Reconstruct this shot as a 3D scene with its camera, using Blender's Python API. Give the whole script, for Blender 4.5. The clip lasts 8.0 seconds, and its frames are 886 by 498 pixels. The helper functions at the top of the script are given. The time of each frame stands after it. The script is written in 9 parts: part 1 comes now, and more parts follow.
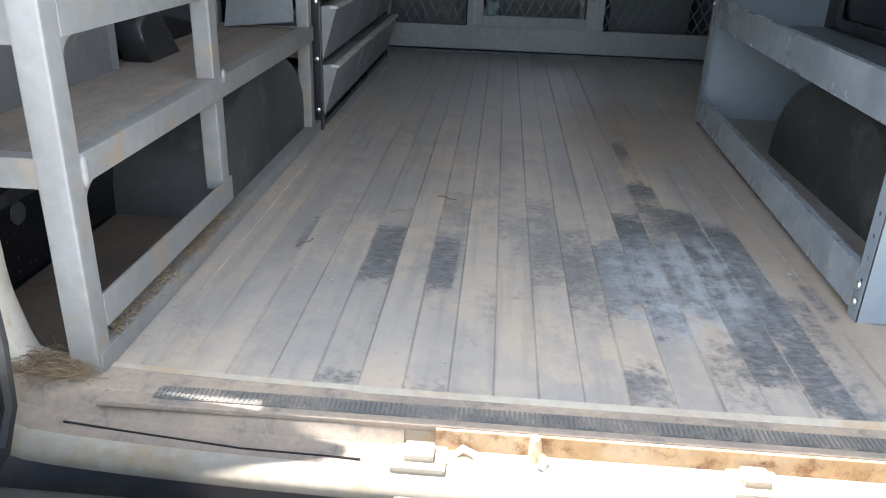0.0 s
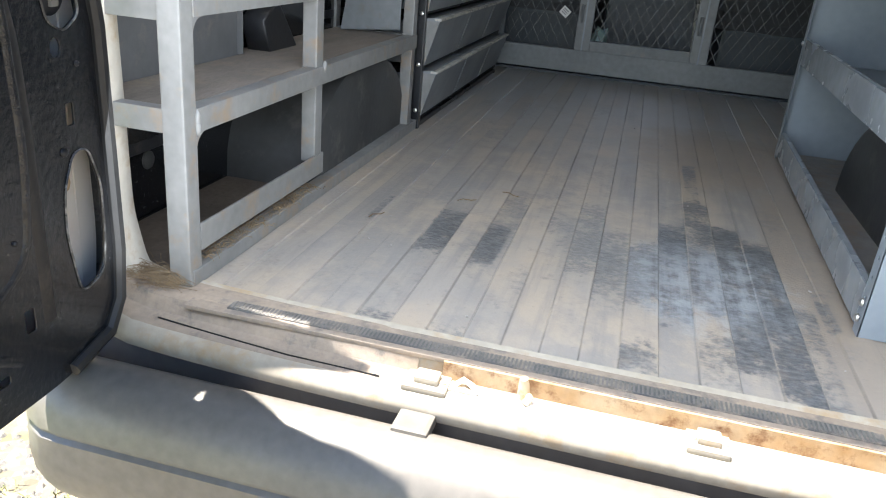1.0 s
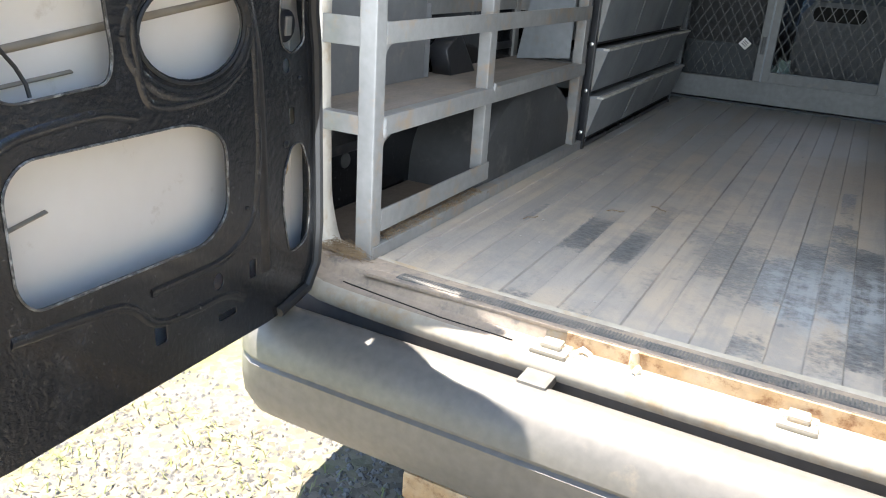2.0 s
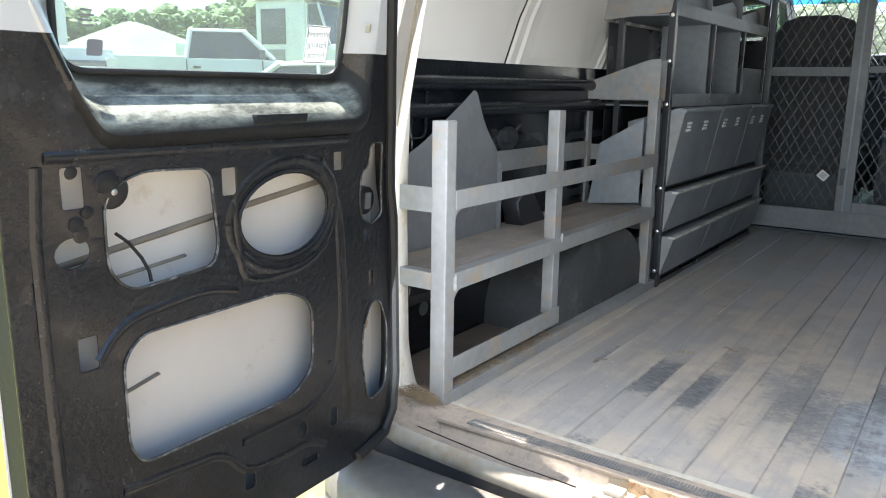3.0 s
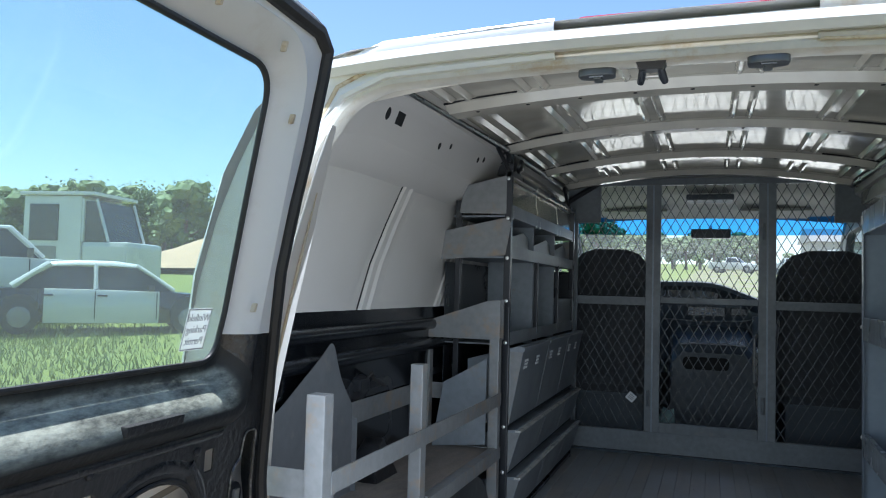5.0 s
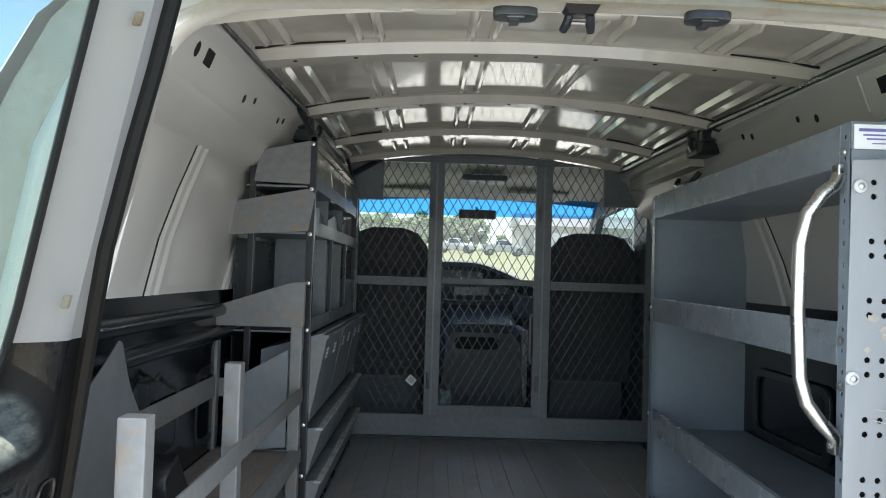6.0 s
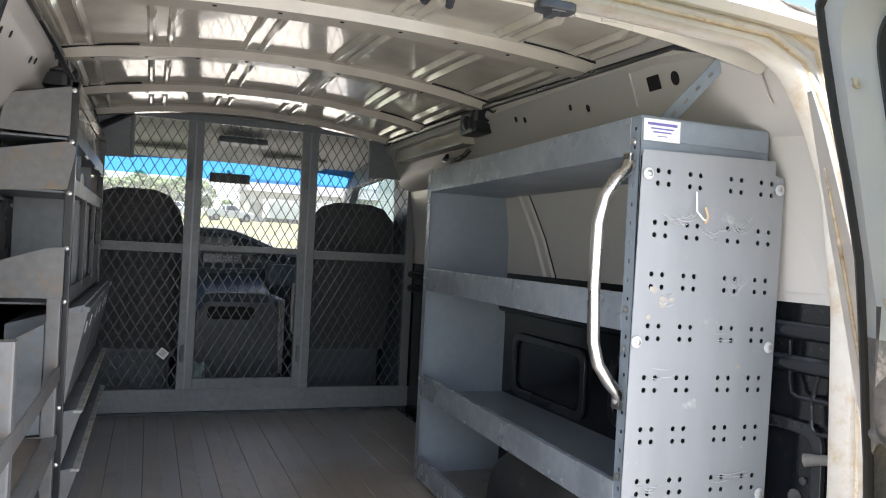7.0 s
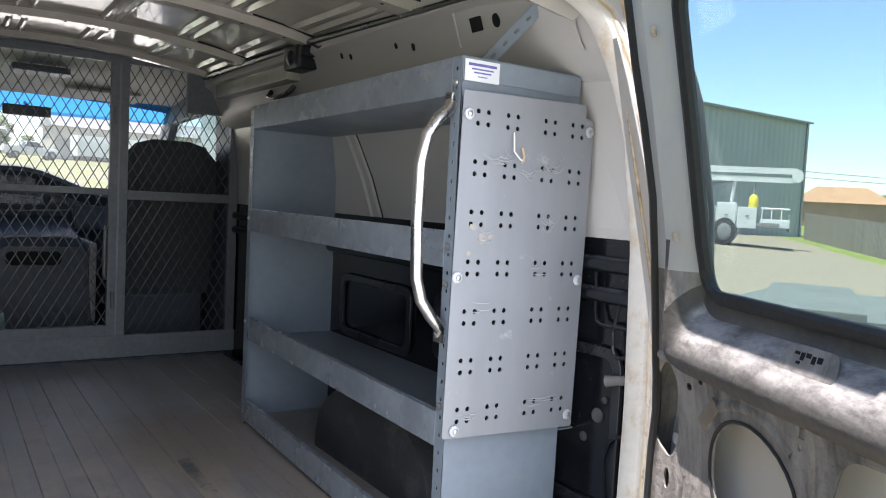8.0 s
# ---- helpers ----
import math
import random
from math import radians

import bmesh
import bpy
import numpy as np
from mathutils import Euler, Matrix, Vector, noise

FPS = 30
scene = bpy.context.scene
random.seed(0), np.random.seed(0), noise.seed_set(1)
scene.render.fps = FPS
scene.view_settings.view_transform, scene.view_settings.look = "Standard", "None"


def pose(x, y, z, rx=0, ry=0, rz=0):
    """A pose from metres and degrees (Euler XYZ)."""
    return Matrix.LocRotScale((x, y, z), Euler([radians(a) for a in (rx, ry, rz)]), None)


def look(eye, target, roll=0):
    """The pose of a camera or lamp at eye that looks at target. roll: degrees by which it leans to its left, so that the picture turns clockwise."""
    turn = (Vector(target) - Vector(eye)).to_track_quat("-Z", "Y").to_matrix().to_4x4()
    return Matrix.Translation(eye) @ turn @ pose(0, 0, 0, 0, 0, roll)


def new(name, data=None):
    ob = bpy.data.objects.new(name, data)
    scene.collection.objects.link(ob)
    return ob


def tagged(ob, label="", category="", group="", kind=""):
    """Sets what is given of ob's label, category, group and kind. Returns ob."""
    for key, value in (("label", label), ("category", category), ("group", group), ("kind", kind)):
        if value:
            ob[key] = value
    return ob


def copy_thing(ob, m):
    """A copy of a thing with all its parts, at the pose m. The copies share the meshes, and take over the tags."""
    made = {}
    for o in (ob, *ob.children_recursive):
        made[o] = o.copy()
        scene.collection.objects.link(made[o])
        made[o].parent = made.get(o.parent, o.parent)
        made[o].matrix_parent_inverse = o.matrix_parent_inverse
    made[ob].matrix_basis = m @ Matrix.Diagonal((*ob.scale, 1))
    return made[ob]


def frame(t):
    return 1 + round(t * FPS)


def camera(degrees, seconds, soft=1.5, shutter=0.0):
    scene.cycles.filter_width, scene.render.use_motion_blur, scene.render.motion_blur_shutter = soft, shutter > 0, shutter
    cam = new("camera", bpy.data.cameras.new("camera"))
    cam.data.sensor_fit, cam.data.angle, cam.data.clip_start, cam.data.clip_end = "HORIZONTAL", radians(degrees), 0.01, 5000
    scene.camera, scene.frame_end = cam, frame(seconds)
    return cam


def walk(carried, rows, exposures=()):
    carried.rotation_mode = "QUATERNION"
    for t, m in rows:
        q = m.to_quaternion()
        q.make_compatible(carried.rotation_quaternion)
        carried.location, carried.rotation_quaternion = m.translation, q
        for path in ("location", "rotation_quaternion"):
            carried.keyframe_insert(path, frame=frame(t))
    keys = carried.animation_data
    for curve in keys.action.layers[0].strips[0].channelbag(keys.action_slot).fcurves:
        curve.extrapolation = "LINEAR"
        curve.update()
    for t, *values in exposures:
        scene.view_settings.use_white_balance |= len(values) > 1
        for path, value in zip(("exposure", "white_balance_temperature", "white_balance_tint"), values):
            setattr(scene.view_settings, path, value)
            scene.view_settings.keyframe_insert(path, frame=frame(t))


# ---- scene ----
cam = camera(60.3, 8.0, 1.1)
PATH = [
    (0, (-0.11, -0.906, 0.586), (-0.226, 0.923, -0.213), 2.1),
    (0.5, (-0.018, -0.98, 0.586), (-0.271, 0.849, -0.182), 3.4),
    (1, (0.043, -1.101, 0.591), (-0.365, 0.703, -0.17), 5.3),
    (1.5, (0.068, -1.243, 0.604), (-0.538, 0.505, -0.154), 5.5),
    (1.7, (0.122, -1.278, 0.603), (-0.597, 0.432, -0.146), 4.8),
    (2.8, (0.281, -1.356, 0.681), (-0.811, 0.238, 0.165), 1.6),
    (3, (0.292, -1.373, 0.705), (-0.833, 0.226, 0.284), 0.8),
    (3.5, (0.289, -1.396, 0.786), (-0.864, 0.226, 0.591), 0.7),
    (4, (0.281, -1.404, 0.839), (-0.835, 0.256, 0.839), 0.9),
    (4.2, (0.271, -1.4, 0.843), (-0.796, 0.291, 0.901), 0.9),
    (5.3, (-0.045, -1.274, 0.837), (-0.513, 0.668, 0.928), 1.7),
    (5.5, (-0.097, -1.216, 0.836), (-0.429, 0.754, 0.921), 1.7),
    (6, (-0.241, -1.105, 0.841), (-0.216, 0.894, 0.902), 1.8),
    (6.5, (-0.391, -1.069, 0.842), (-0.009, 0.894, 0.878), 2.3),
    (7, (-0.413, -1.053, 0.839), (0.305, 0.814, 0.845), 2.9),
    (7.2, (-0.422, -1.062, 0.84), (0.391, 0.765, 0.832), 2.9),
    (7.5, (-0.415, -1.057, 0.848), (0.534, 0.703, 0.808), 3.0),
    (8, (-0.399, -1.06, 0.834), (0.712, 0.598, 0.709), 2.9),
]
EXPOSURES = [(0, 2.12, 6350, 12), (0.4, 2.28, 6450, 11), (1.0, 2.2, 6500, 11), (1.7, 2.2, 6450, 11), (2.8, 2.14, 6450, 11), (3.5, 1.97, 6300, 11), (4.2, 1.2, 5400, 12), (5.3, 1.12, 5800, 8), (5.5, 1.12, 5850, 8), (6.0, 1.35, 6200, 9), (6.5, 1.68, 6650, 15), (7.0, 1.84, 6600, 17), (7.5, 1.68, 6650, 20), (8, 1.5, 6300, 18)]
walk(cam, [(t, look(eye, target, roll)) for t, eye, target, roll in PATH], EXPOSURES)

# ---- world and sun ----
TO_SUN = Vector((-0.265, 0.012, 0.964)).normalized()
world = bpy.data.worlds.new("world")
scene.world = world
world.use_nodes = True
wn = world.node_tree.nodes
sky = wn.new("ShaderNodeTexSky")
sky.sky_type = "NISHITA"
sky.sun_disc = False
sky.sun_elevation = math.asin(TO_SUN.z)
sky.sun_rotation = math.atan2(TO_SUN.x, TO_SUN.y)
sky.dust_density = 0.3
wn["Background"].inputs["Strength"].default_value = 0.097
world.node_tree.links.new(sky.outputs["Color"], wn["Background"].inputs["Color"])
sun = new("sun", bpy.data.lights.new("sun", "SUN"))
sun.data.energy, sun.data.angle, sun.data.color = 4.8, radians(0.55), (1.0, 0.95, 0.87)
sun.matrix_world = look((0, 0, 0), -TO_SUN)
# daylight that enters at the rear opening and at the windscreen
for name, at, to, w, h, power in (("rear_daylight", (0, -0.14, 0.62), (0, 1, 0.50), 1.36, 1.1, 4.05), ("front_daylight", (0, 4.30, 1.02), (0, 2.6, 1.42), 1.5, 0.46, 1.7)):
    lamp = new(name, bpy.data.lights.new(name, "AREA"))
    lamp.data.shape, lamp.data.size, lamp.data.size_y, lamp.data.energy = "RECTANGLE", w, h, power
    lamp.data.color = (0.88, 0.95, 1.0) if at[1] < 0 else (1.0, 0.96, 0.86)
    lamp.matrix_world = look(at, to)


# ---- materials ----
def surface(name, a, b=None, rough=0.6, metal=0.0, grain=40.0, patch=3.0, dirt=None, dirt_amount=0.35, bump=0.15, stretch=(1, 1, 1), coat=0.0, spread=0.18, speck=0.25):
    """A painted, metal or cloth surface: two tones in large patches, a fine grain, an optional dirt layer and a bump."""
    m = bpy.data.materials.new(name)
    m.use_nodes = True
    t = m.node_tree
    n, l = t.nodes, t.links
    p = n["Principled BSDF"]
    p.inputs["Metallic"].default_value = metal
    p.inputs["Coat Weight"].default_value = coat
    b = b or tuple(c * 0.8 for c in a)
    co = n.new("ShaderNodeTexCoord")
    mp = n.new("ShaderNodeMapping")
    mp.inputs["Scale"].default_value = stretch
    oi = n.new("ShaderNodeObjectInfo")
    ad = n.new("ShaderNodeVectorMath")
    ad.operation = "ADD"
    sc = n.new("ShaderNodeMath")
    sc.operation = "MULTIPLY"
    sc.inputs[1].default_value = 17.0
    l.new(oi.outputs["Random"], sc.inputs[0])
    l.new(co.outputs["Object"], ad.inputs[0])
    l.new(sc.outputs[0], ad.inputs[1])
    l.new(ad.outputs[0], mp.inputs["Vector"])
    big = n.new("ShaderNodeTexNoise")
    big.inputs["Scale"].default_value, big.inputs["Detail"].default_value = patch, 6
    fine = n.new("ShaderNodeTexNoise")
    fine.inputs["Scale"].default_value, fine.inputs["Detail"].default_value = grain, 4
    l.new(mp.outputs[0], big.inputs["Vector"])
    l.new(mp.outputs[0], fine.inputs["Vector"])
    ramp = n.new("ShaderNodeValToRGB")
    ramp.color_ramp.elements[0].position, ramp.color_ramp.elements[1].position = 0.5 - spread, 0.5 + spread
    ramp.color_ramp.elements[0].color, ramp.color_ramp.elements[1].color = (*a, 1), (*b, 1)
    l.new(big.outputs["Fac"], ramp.inputs["Fac"])
    mix = n.new("ShaderNodeMix")
    mix.data_type, mix.blend_type = "RGBA", "OVERLAY"
    mix.inputs["Factor"].default_value = speck
    l.new(ramp.outputs["Color"], mix.inputs["A"])
    l.new(fine.outputs["Fac"], mix.inputs["B"])
    colour = mix.outputs["Result"]
    if dirt:
        dn = n.new("ShaderNodeTexNoise")
        dn.inputs["Scale"].default_value, dn.inputs["Detail"].default_value, dn.inputs["Roughness"].default_value = patch * 2.3, 8, 0.7
        l.new(ad.outputs[0], dn.inputs["Vector"])
        dr = n.new("ShaderNodeMapRange")
        dr.inputs["From Min"].default_value, dr.inputs["From Max"].default_value = 0.68 - dirt_amount * 0.5, 0.82 - dirt_amount * 0.4
        l.new(dn.outputs["Fac"], dr.inputs["Value"])
        dm = n.new("ShaderNodeMix")
        dm.data_type = "RGBA"
        dm.inputs["B"].default_value = (*dirt, 1)
        l.new(dr.outputs["Result"], dm.inputs["Factor"])
        l.new(colour, dm.inputs["A"])
        colour = dm.outputs["Result"]
    l.new(colour, p.inputs["Base Color"])
    rr = n.new("ShaderNodeMapRange")
    rr.inputs["To Min"].default_value, rr.inputs["To Max"].default_value = max(0.03, rough - 0.12), min(1, rough + 0.14)
    l.new(big.outputs["Fac"], rr.inputs["Value"])
    l.new(rr.outputs["Result"], p.inputs["Roughness"])
    bp = n.new("ShaderNodeBump")
    bp.inputs["Strength"].default_value, bp.inputs["Distance"].default_value = bump, 0.004
    l.new(fine.outputs["Fac"], bp.inputs["Height"])
    l.new(bp.outputs["Normal"], p.inputs["Normal"])
    return m


def glass(name, tint=(1, 1, 1), rough=0.0, gloss=0.025, veil=0.0):
    """A thin pane: tinted see-through with a little mirror gloss and an optional painted haze."""
    m = bpy.data.materials.new(name)
    m.use_nodes = True
    t = m.node_tree
    n, l = t.nodes, t.links
    n.remove(n["Principled BSDF"])
    tr = n.new("ShaderNodeBsdfTransparent")
    tr.inputs["Color"].default_value = (*tint, 1)
    gl = n.new("ShaderNodeBsdfGlossy")
    gl.inputs["Roughness"].default_value = 0.02
    lw = n.new("ShaderNodeLayerWeight")
    lw.inputs["Blend"].default_value = 0.5
    pw = n.new("ShaderNodeMath")
    pw.operation = "POWER"
    pw.inputs[1].default_value = 4.0
    l.new(lw.outputs["Facing"], pw.inputs[0])
    fr = n.new("ShaderNodeMapRange")
    fr.inputs["To Min"].default_value, fr.inputs["To Max"].default_value = gloss, 0.14
    l.new(pw.outputs[0], fr.inputs["Value"])
    mx = n.new("ShaderNodeMixShader")
    l.new(fr.outputs["Result"], mx.inputs[0])
    l.new(tr.outputs[0], mx.inputs[1])
    l.new(gl.outputs[0], mx.inputs[2])
    out = mx.outputs[0]
    if veil:
        # pale veil painted into the pane: sky reflection on the doors, dusty glare ahead
        haze = n.new("ShaderNodeBsdfTranslucent")
        haze.inputs["Color"].default_value = (0.8, 0.84, 0.83, 1)
        tx = n.new("ShaderNodeTexNoise")
        tx.inputs["Scale"].default_value, tx.inputs["Detail"].default_value = 6, 6
        fm = n.new("ShaderNodeMapRange")
        fm.inputs["To Min"].default_value, fm.inputs["To Max"].default_value = veil * 0.6, veil * 1.4
        l.new(tx.outputs["Fac"], fm.inputs["Value"])
        m2 = n.new("ShaderNodeMixShader")
        l.new(fm.outputs["Result"], m2.inputs[0])
        l.new(out, m2.inputs[1])
        l.new(haze.outputs[0], m2.inputs[2])
        out = m2.outputs[0]
    l.new(out, n["Material Output"].inputs["Surface"])
    return m


def two_tone(name, low, high, level, low_rough, high_rough, low_dirt, high_dirt, relief=0.07, cover=(0.56, 0.74), streak=1.0, coat=0.0):
    """Paint that changes colour at a height, as where a liner was sprayed up to a masked edge."""
    m = surface(name, (0.5, 0.5, 0.5))
    n, l = m.node_tree.nodes, m.node_tree.links
    p = n["Principled BSDF"]
    geo = n.new("ShaderNodeNewGeometry")
    sep = n.new("ShaderNodeSeparateXYZ")
    l.new(geo.outputs["Position"], sep.inputs[0])
    gt = n.new("ShaderNodeMath")
    gt.operation = "GREATER_THAN"
    gt.inputs[1].default_value = level
    l.new(sep.outputs["Z"], gt.inputs[0])
    noise_a = n.new("ShaderNodeTexNoise")
    noise_a.inputs["Scale"].default_value, noise_a.inputs["Detail"].default_value = 9, 9
    noise_a.inputs["Roughness"].default_value = 0.65
    stretch = n.new("ShaderNodeMapping")
    stretch.inputs["Scale"].default_value = (1.0 / streak, 1.0 / streak, streak)
    l.new(geo.outputs["Position"], stretch.inputs["Vector"])
    l.new(stretch.outputs[0], noise_a.inputs["Vector"])
    speck = n.new("ShaderNodeTexNoise")
    speck.inputs["Scale"].default_value, speck.inputs["Detail"].default_value = 150, 3
    l.new(geo.outputs["Position"], speck.inputs["Vector"])
    ra = n.new("ShaderNodeMapRange")
    ra.inputs["From Min"].default_value, ra.inputs["From Max"].default_value = cover
    l.new(noise_a.outputs["Fac"], ra.inputs["Value"])
    lo = n.new("ShaderNodeMix")
    lo.data_type = "RGBA"
    lo.inputs["A"].default_value, lo.inputs["B"].default_value = (*low, 1), (*low_dirt, 1)
    l.new(ra.outputs["Result"], lo.inputs["Factor"])
    ls = n.new("ShaderNodeMapRange")
    ls.inputs["From Min"].default_value, ls.inputs["From Max"].default_value = 0.66, 0.72
    ls.inputs["To Max"].default_value = 0.16
    l.new(speck.outputs["Fac"], ls.inputs["Value"])
    lo2 = n.new("ShaderNodeMix")
    lo2.data_type = "RGBA"
    lo2.inputs["B"].default_value = (0.28, 0.26, 0.23, 1)
    l.new(ls.outputs["Result"], lo2.inputs["Factor"])
    l.new(lo.outputs["Result"], lo2.inputs["A"])
    hi = n.new("ShaderNodeMix")
    hi.data_type = "RGBA"
    hi.inputs["A"].default_value, hi.inputs["B"].default_value = (*high, 1), (*high_dirt, 1)
    l.new(ra.outputs["Result"], hi.inputs["Factor"])
    cm = n.new("ShaderNodeMix")
    cm.data_type = "RGBA"
    l.new(gt.outputs[0], cm.inputs["Factor"])
    l.new(lo2.outputs["Result"], cm.inputs["A"])
    l.new(hi.outputs["Result"], cm.inputs["B"])
    l.new(cm.outputs["Result"], p.inputs["Base Color"])
    rm = n.new("ShaderNodeMapRange")
    rm.inputs["To Min"].default_value, rm.inputs["To Max"].default_value = low_rough, high_rough
    l.new(gt.outputs[0], rm.inputs["Value"])
    l.new(rm.outputs["Result"], p.inputs["Roughness"])
    lump = n.new("ShaderNodeTexNoise")
    lump.inputs["Scale"].default_value, lump.inputs["Detail"].default_value = 95 if coat else 70, 4
    p.inputs["Coat Weight"].default_value, p.inputs["Coat Roughness"].default_value = coat, 0.12
    l.new(geo.outputs["Position"], lump.inputs["Vector"])
    bs = n.new("ShaderNodeMapRange")
    bs.inputs["To Min"].default_value, bs.inputs["To Max"].default_value = relief, 0.03
    l.new(gt.outputs[0], bs.inputs["Value"])
    bp = n.new("ShaderNodeBump")
    bp.inputs["Distance"].default_value = 0.006
    l.new(bs.outputs["Result"], bp.inputs["Strength"])
    l.new(lump.outputs["Fac"], bp.inputs["Height"])
    l.new(bp.outputs["Normal"], p.inputs["Normal"])
    return m


WHITE = surface("white_paint", (0.76, 0.75, 0.735), (0.71, 0.695, 0.67), rough=0.32, grain=60, patch=2, dirt=(0.55, 0.46, 0.34), dirt_amount=0.10, bump=0.03, coat=0.3, speck=0.08)
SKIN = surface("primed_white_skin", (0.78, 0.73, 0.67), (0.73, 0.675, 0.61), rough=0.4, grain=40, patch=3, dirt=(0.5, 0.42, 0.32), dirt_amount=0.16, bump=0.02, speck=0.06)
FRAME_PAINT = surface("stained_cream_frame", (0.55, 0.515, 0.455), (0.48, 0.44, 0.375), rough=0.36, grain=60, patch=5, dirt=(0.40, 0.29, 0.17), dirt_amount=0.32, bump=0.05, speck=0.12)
SILL_PAINT = surface("stained_cream_sill", (0.40, 0.36, 0.30), (0.335, 0.295, 0.24), rough=0.5, grain=60, patch=5, dirt=(0.36, 0.25, 0.14), dirt_amount=0.35, bump=0.12)
WHITE_IN = surface("white_inner_panel", (0.60, 0.565, 0.525), (0.56, 0.525, 0.485), rough=0.34, grain=12, patch=1.5, dirt=(0.45, 0.39, 0.32), dirt_amount=0.05, bump=0.03, speck=0.05)
ROOF = surface("bare_cream_roof", (0.56, 0.51, 0.43), (0.49, 0.45, 0.375), rough=0.20, grain=9, patch=1.6, dirt=(0.36, 0.31, 0.25), dirt_amount=0.12, bump=0.12, coat=0.5)
BLACK = surface("black_sprayed_liner", (0.018, 0.019, 0.021), (0.03, 0.03, 0.032), rough=0.42, grain=110, patch=4, dirt=(0.10, 0.09, 0.08), dirt_amount=0.22, bump=0.6)
BLACK_SMOOTH = surface("black_gloss_paint", (0.014, 0.015, 0.018), (0.024, 0.025, 0.028), rough=0.28, grain=60, patch=3, dirt=(0.09, 0.08, 0.07), dirt_amount=0.15, bump=0.1)
RUBBER = surface("black_rubber", (0.02, 0.02, 0.021), (0.035, 0.034, 0.033), rough=0.55, grain=90, patch=8, bump=0.2)
RIDGE = surface("dusty_grey_ridge", (0.17, 0.158, 0.145), (0.125, 0.12, 0.113), rough=0.7, grain=90, patch=12, bump=0.2)
RUBBER_GREY = surface("grey_rubber", (0.115, 0.112, 0.108), (0.075, 0.077, 0.08), rough=0.7, grain=90, patch=8, dirt=(0.30, 0.25, 0.20), dirt_amount=0.45, bump=0.2)
DOOR_PAINT = two_tone("door_inner_paint", (0.013, 0.014, 0.016), (0.74, 0.73, 0.71), 0.757, 0.24, 0.36, (0.058, 0.058, 0.059), (0.62, 0.58, 0.52), relief=0.55, cover=(0.54, 0.82), coat=0.6)
DOOR_PAINT_WORN = two_tone("worn_door_inner_paint", (0.10, 0.093, 0.086), (0.53, 0.535, 0.54), 0.748, 0.42, 0.4, (0.40, 0.37, 0.34), (0.60, 0.58, 0.53), relief=0.5, cover=(0.36, 0.64), streak=0.5)
WALL_PAINT = two_tone("wall_inner_paint", (0.006, 0.007, 0.009), (0.585, 0.55, 0.51), 0.768, 0.16, 0.34, (0.014, 0.0135, 0.013), (0.565, 0.53, 0.485))
RACK = surface("grey_rack_paint", (0.222, 0.221, 0.217), (0.178, 0.178, 0.176), rough=0.42, grain=45, patch=5, dirt=(0.26, 0.19, 0.13), dirt_amount=0.32, bump=0.12)
BIN = surface("grey_bin_steel", (0.22, 0.235, 0.25), (0.17, 0.185, 0.2), rough=0.42, grain=40, patch=5, dirt=(0.2, 0.17, 0.14), dirt_amount=0.18, bump=0.08)
BRIGHT = surface("bare_bright_steel", (0.72, 0.69, 0.60), (0.62, 0.59, 0.51), rough=0.14, metal=1.0, grain=30, patch=5, bump=0.05)
GALV = surface("grey_enamel_steel", (0.235, 0.27, 0.305), (0.205, 0.238, 0.272), rough=0.32, metal=0.0, grain=35, patch=4, dirt=(0.27, 0.275, 0.28), dirt_amount=0.08, bump=0.04, speck=0.12)
LIP = surface("scuffed_shelf_lip", (0.33, 0.365, 0.40), (0.23, 0.255, 0.285), rough=0.26, metal=0.2, grain=35, patch=7, dirt=(0.46, 0.46, 0.45), dirt_amount=0.2, bump=0.08)
PLATE = surface("worn_plate_paint", (0.300, 0.308, 0.318), (0.26, 0.268, 0.278), rough=0.36, metal=0.15, grain=24, patch=6, dirt=(0.50, 0.50, 0.50), dirt_amount=0.12, bump=0.04, stretch=(1, 1, 0.25), speck=0.14)
CHROME = surface("polished_steel_tube", (0.80, 0.78, 0.74), (0.7, 0.68, 0.64), rough=0.27, metal=1.0, grain=60, patch=6, bump=0.02)
BOLT = surface("zinc_bolt", (0.68, 0.67, 0.64), rough=0.3, metal=0.9, patch=30, bump=0.05)
CAGE = surface("dark_grey_cage_paint", (0.185, 0.198, 0.208), (0.145, 0.157, 0.166), rough=0.45, grain=45, patch=4, dirt=(0.22, 0.2, 0.18), dirt_amount=0.15, bump=0.08)
MESH = surface("grey_mesh_wire", (0.075, 0.082, 0.088), (0.06, 0.066, 0.07), rough=0.42, patch=20, bump=0.05)
CLOTH = surface("charcoal_seat_cloth", (0.058, 0.061, 0.066), (0.072, 0.074, 0.079), rough=0.9, grain=300, patch=7, bump=0.5)
PLASTIC = surface("grey_dash_plastic", (0.066, 0.080, 0.093), (0.053, 0.065, 0.077), rough=0.5, grain=150, patch=4, bump=0.2)
COVER = surface("grey_cover_plastic", (0.066, 0.077, 0.090), (0.055, 0.064, 0.076), rough=0.5, grain=150, patch=4, bump=0.2)
HEADLINER = surface("grey_headliner", (0.42, 0.41, 0.39), (0.36, 0.35, 0.34), rough=0.9, grain=200, patch=3, bump=0.2)
RUST = surface("rusty_orange_edge", (0.42, 0.25, 0.11), (0.55, 0.42, 0.28), rough=0.8, grain=60, patch=14, dirt=(0.2, 0.09, 0.04), dirt_amount=0.35, bump=0.5)
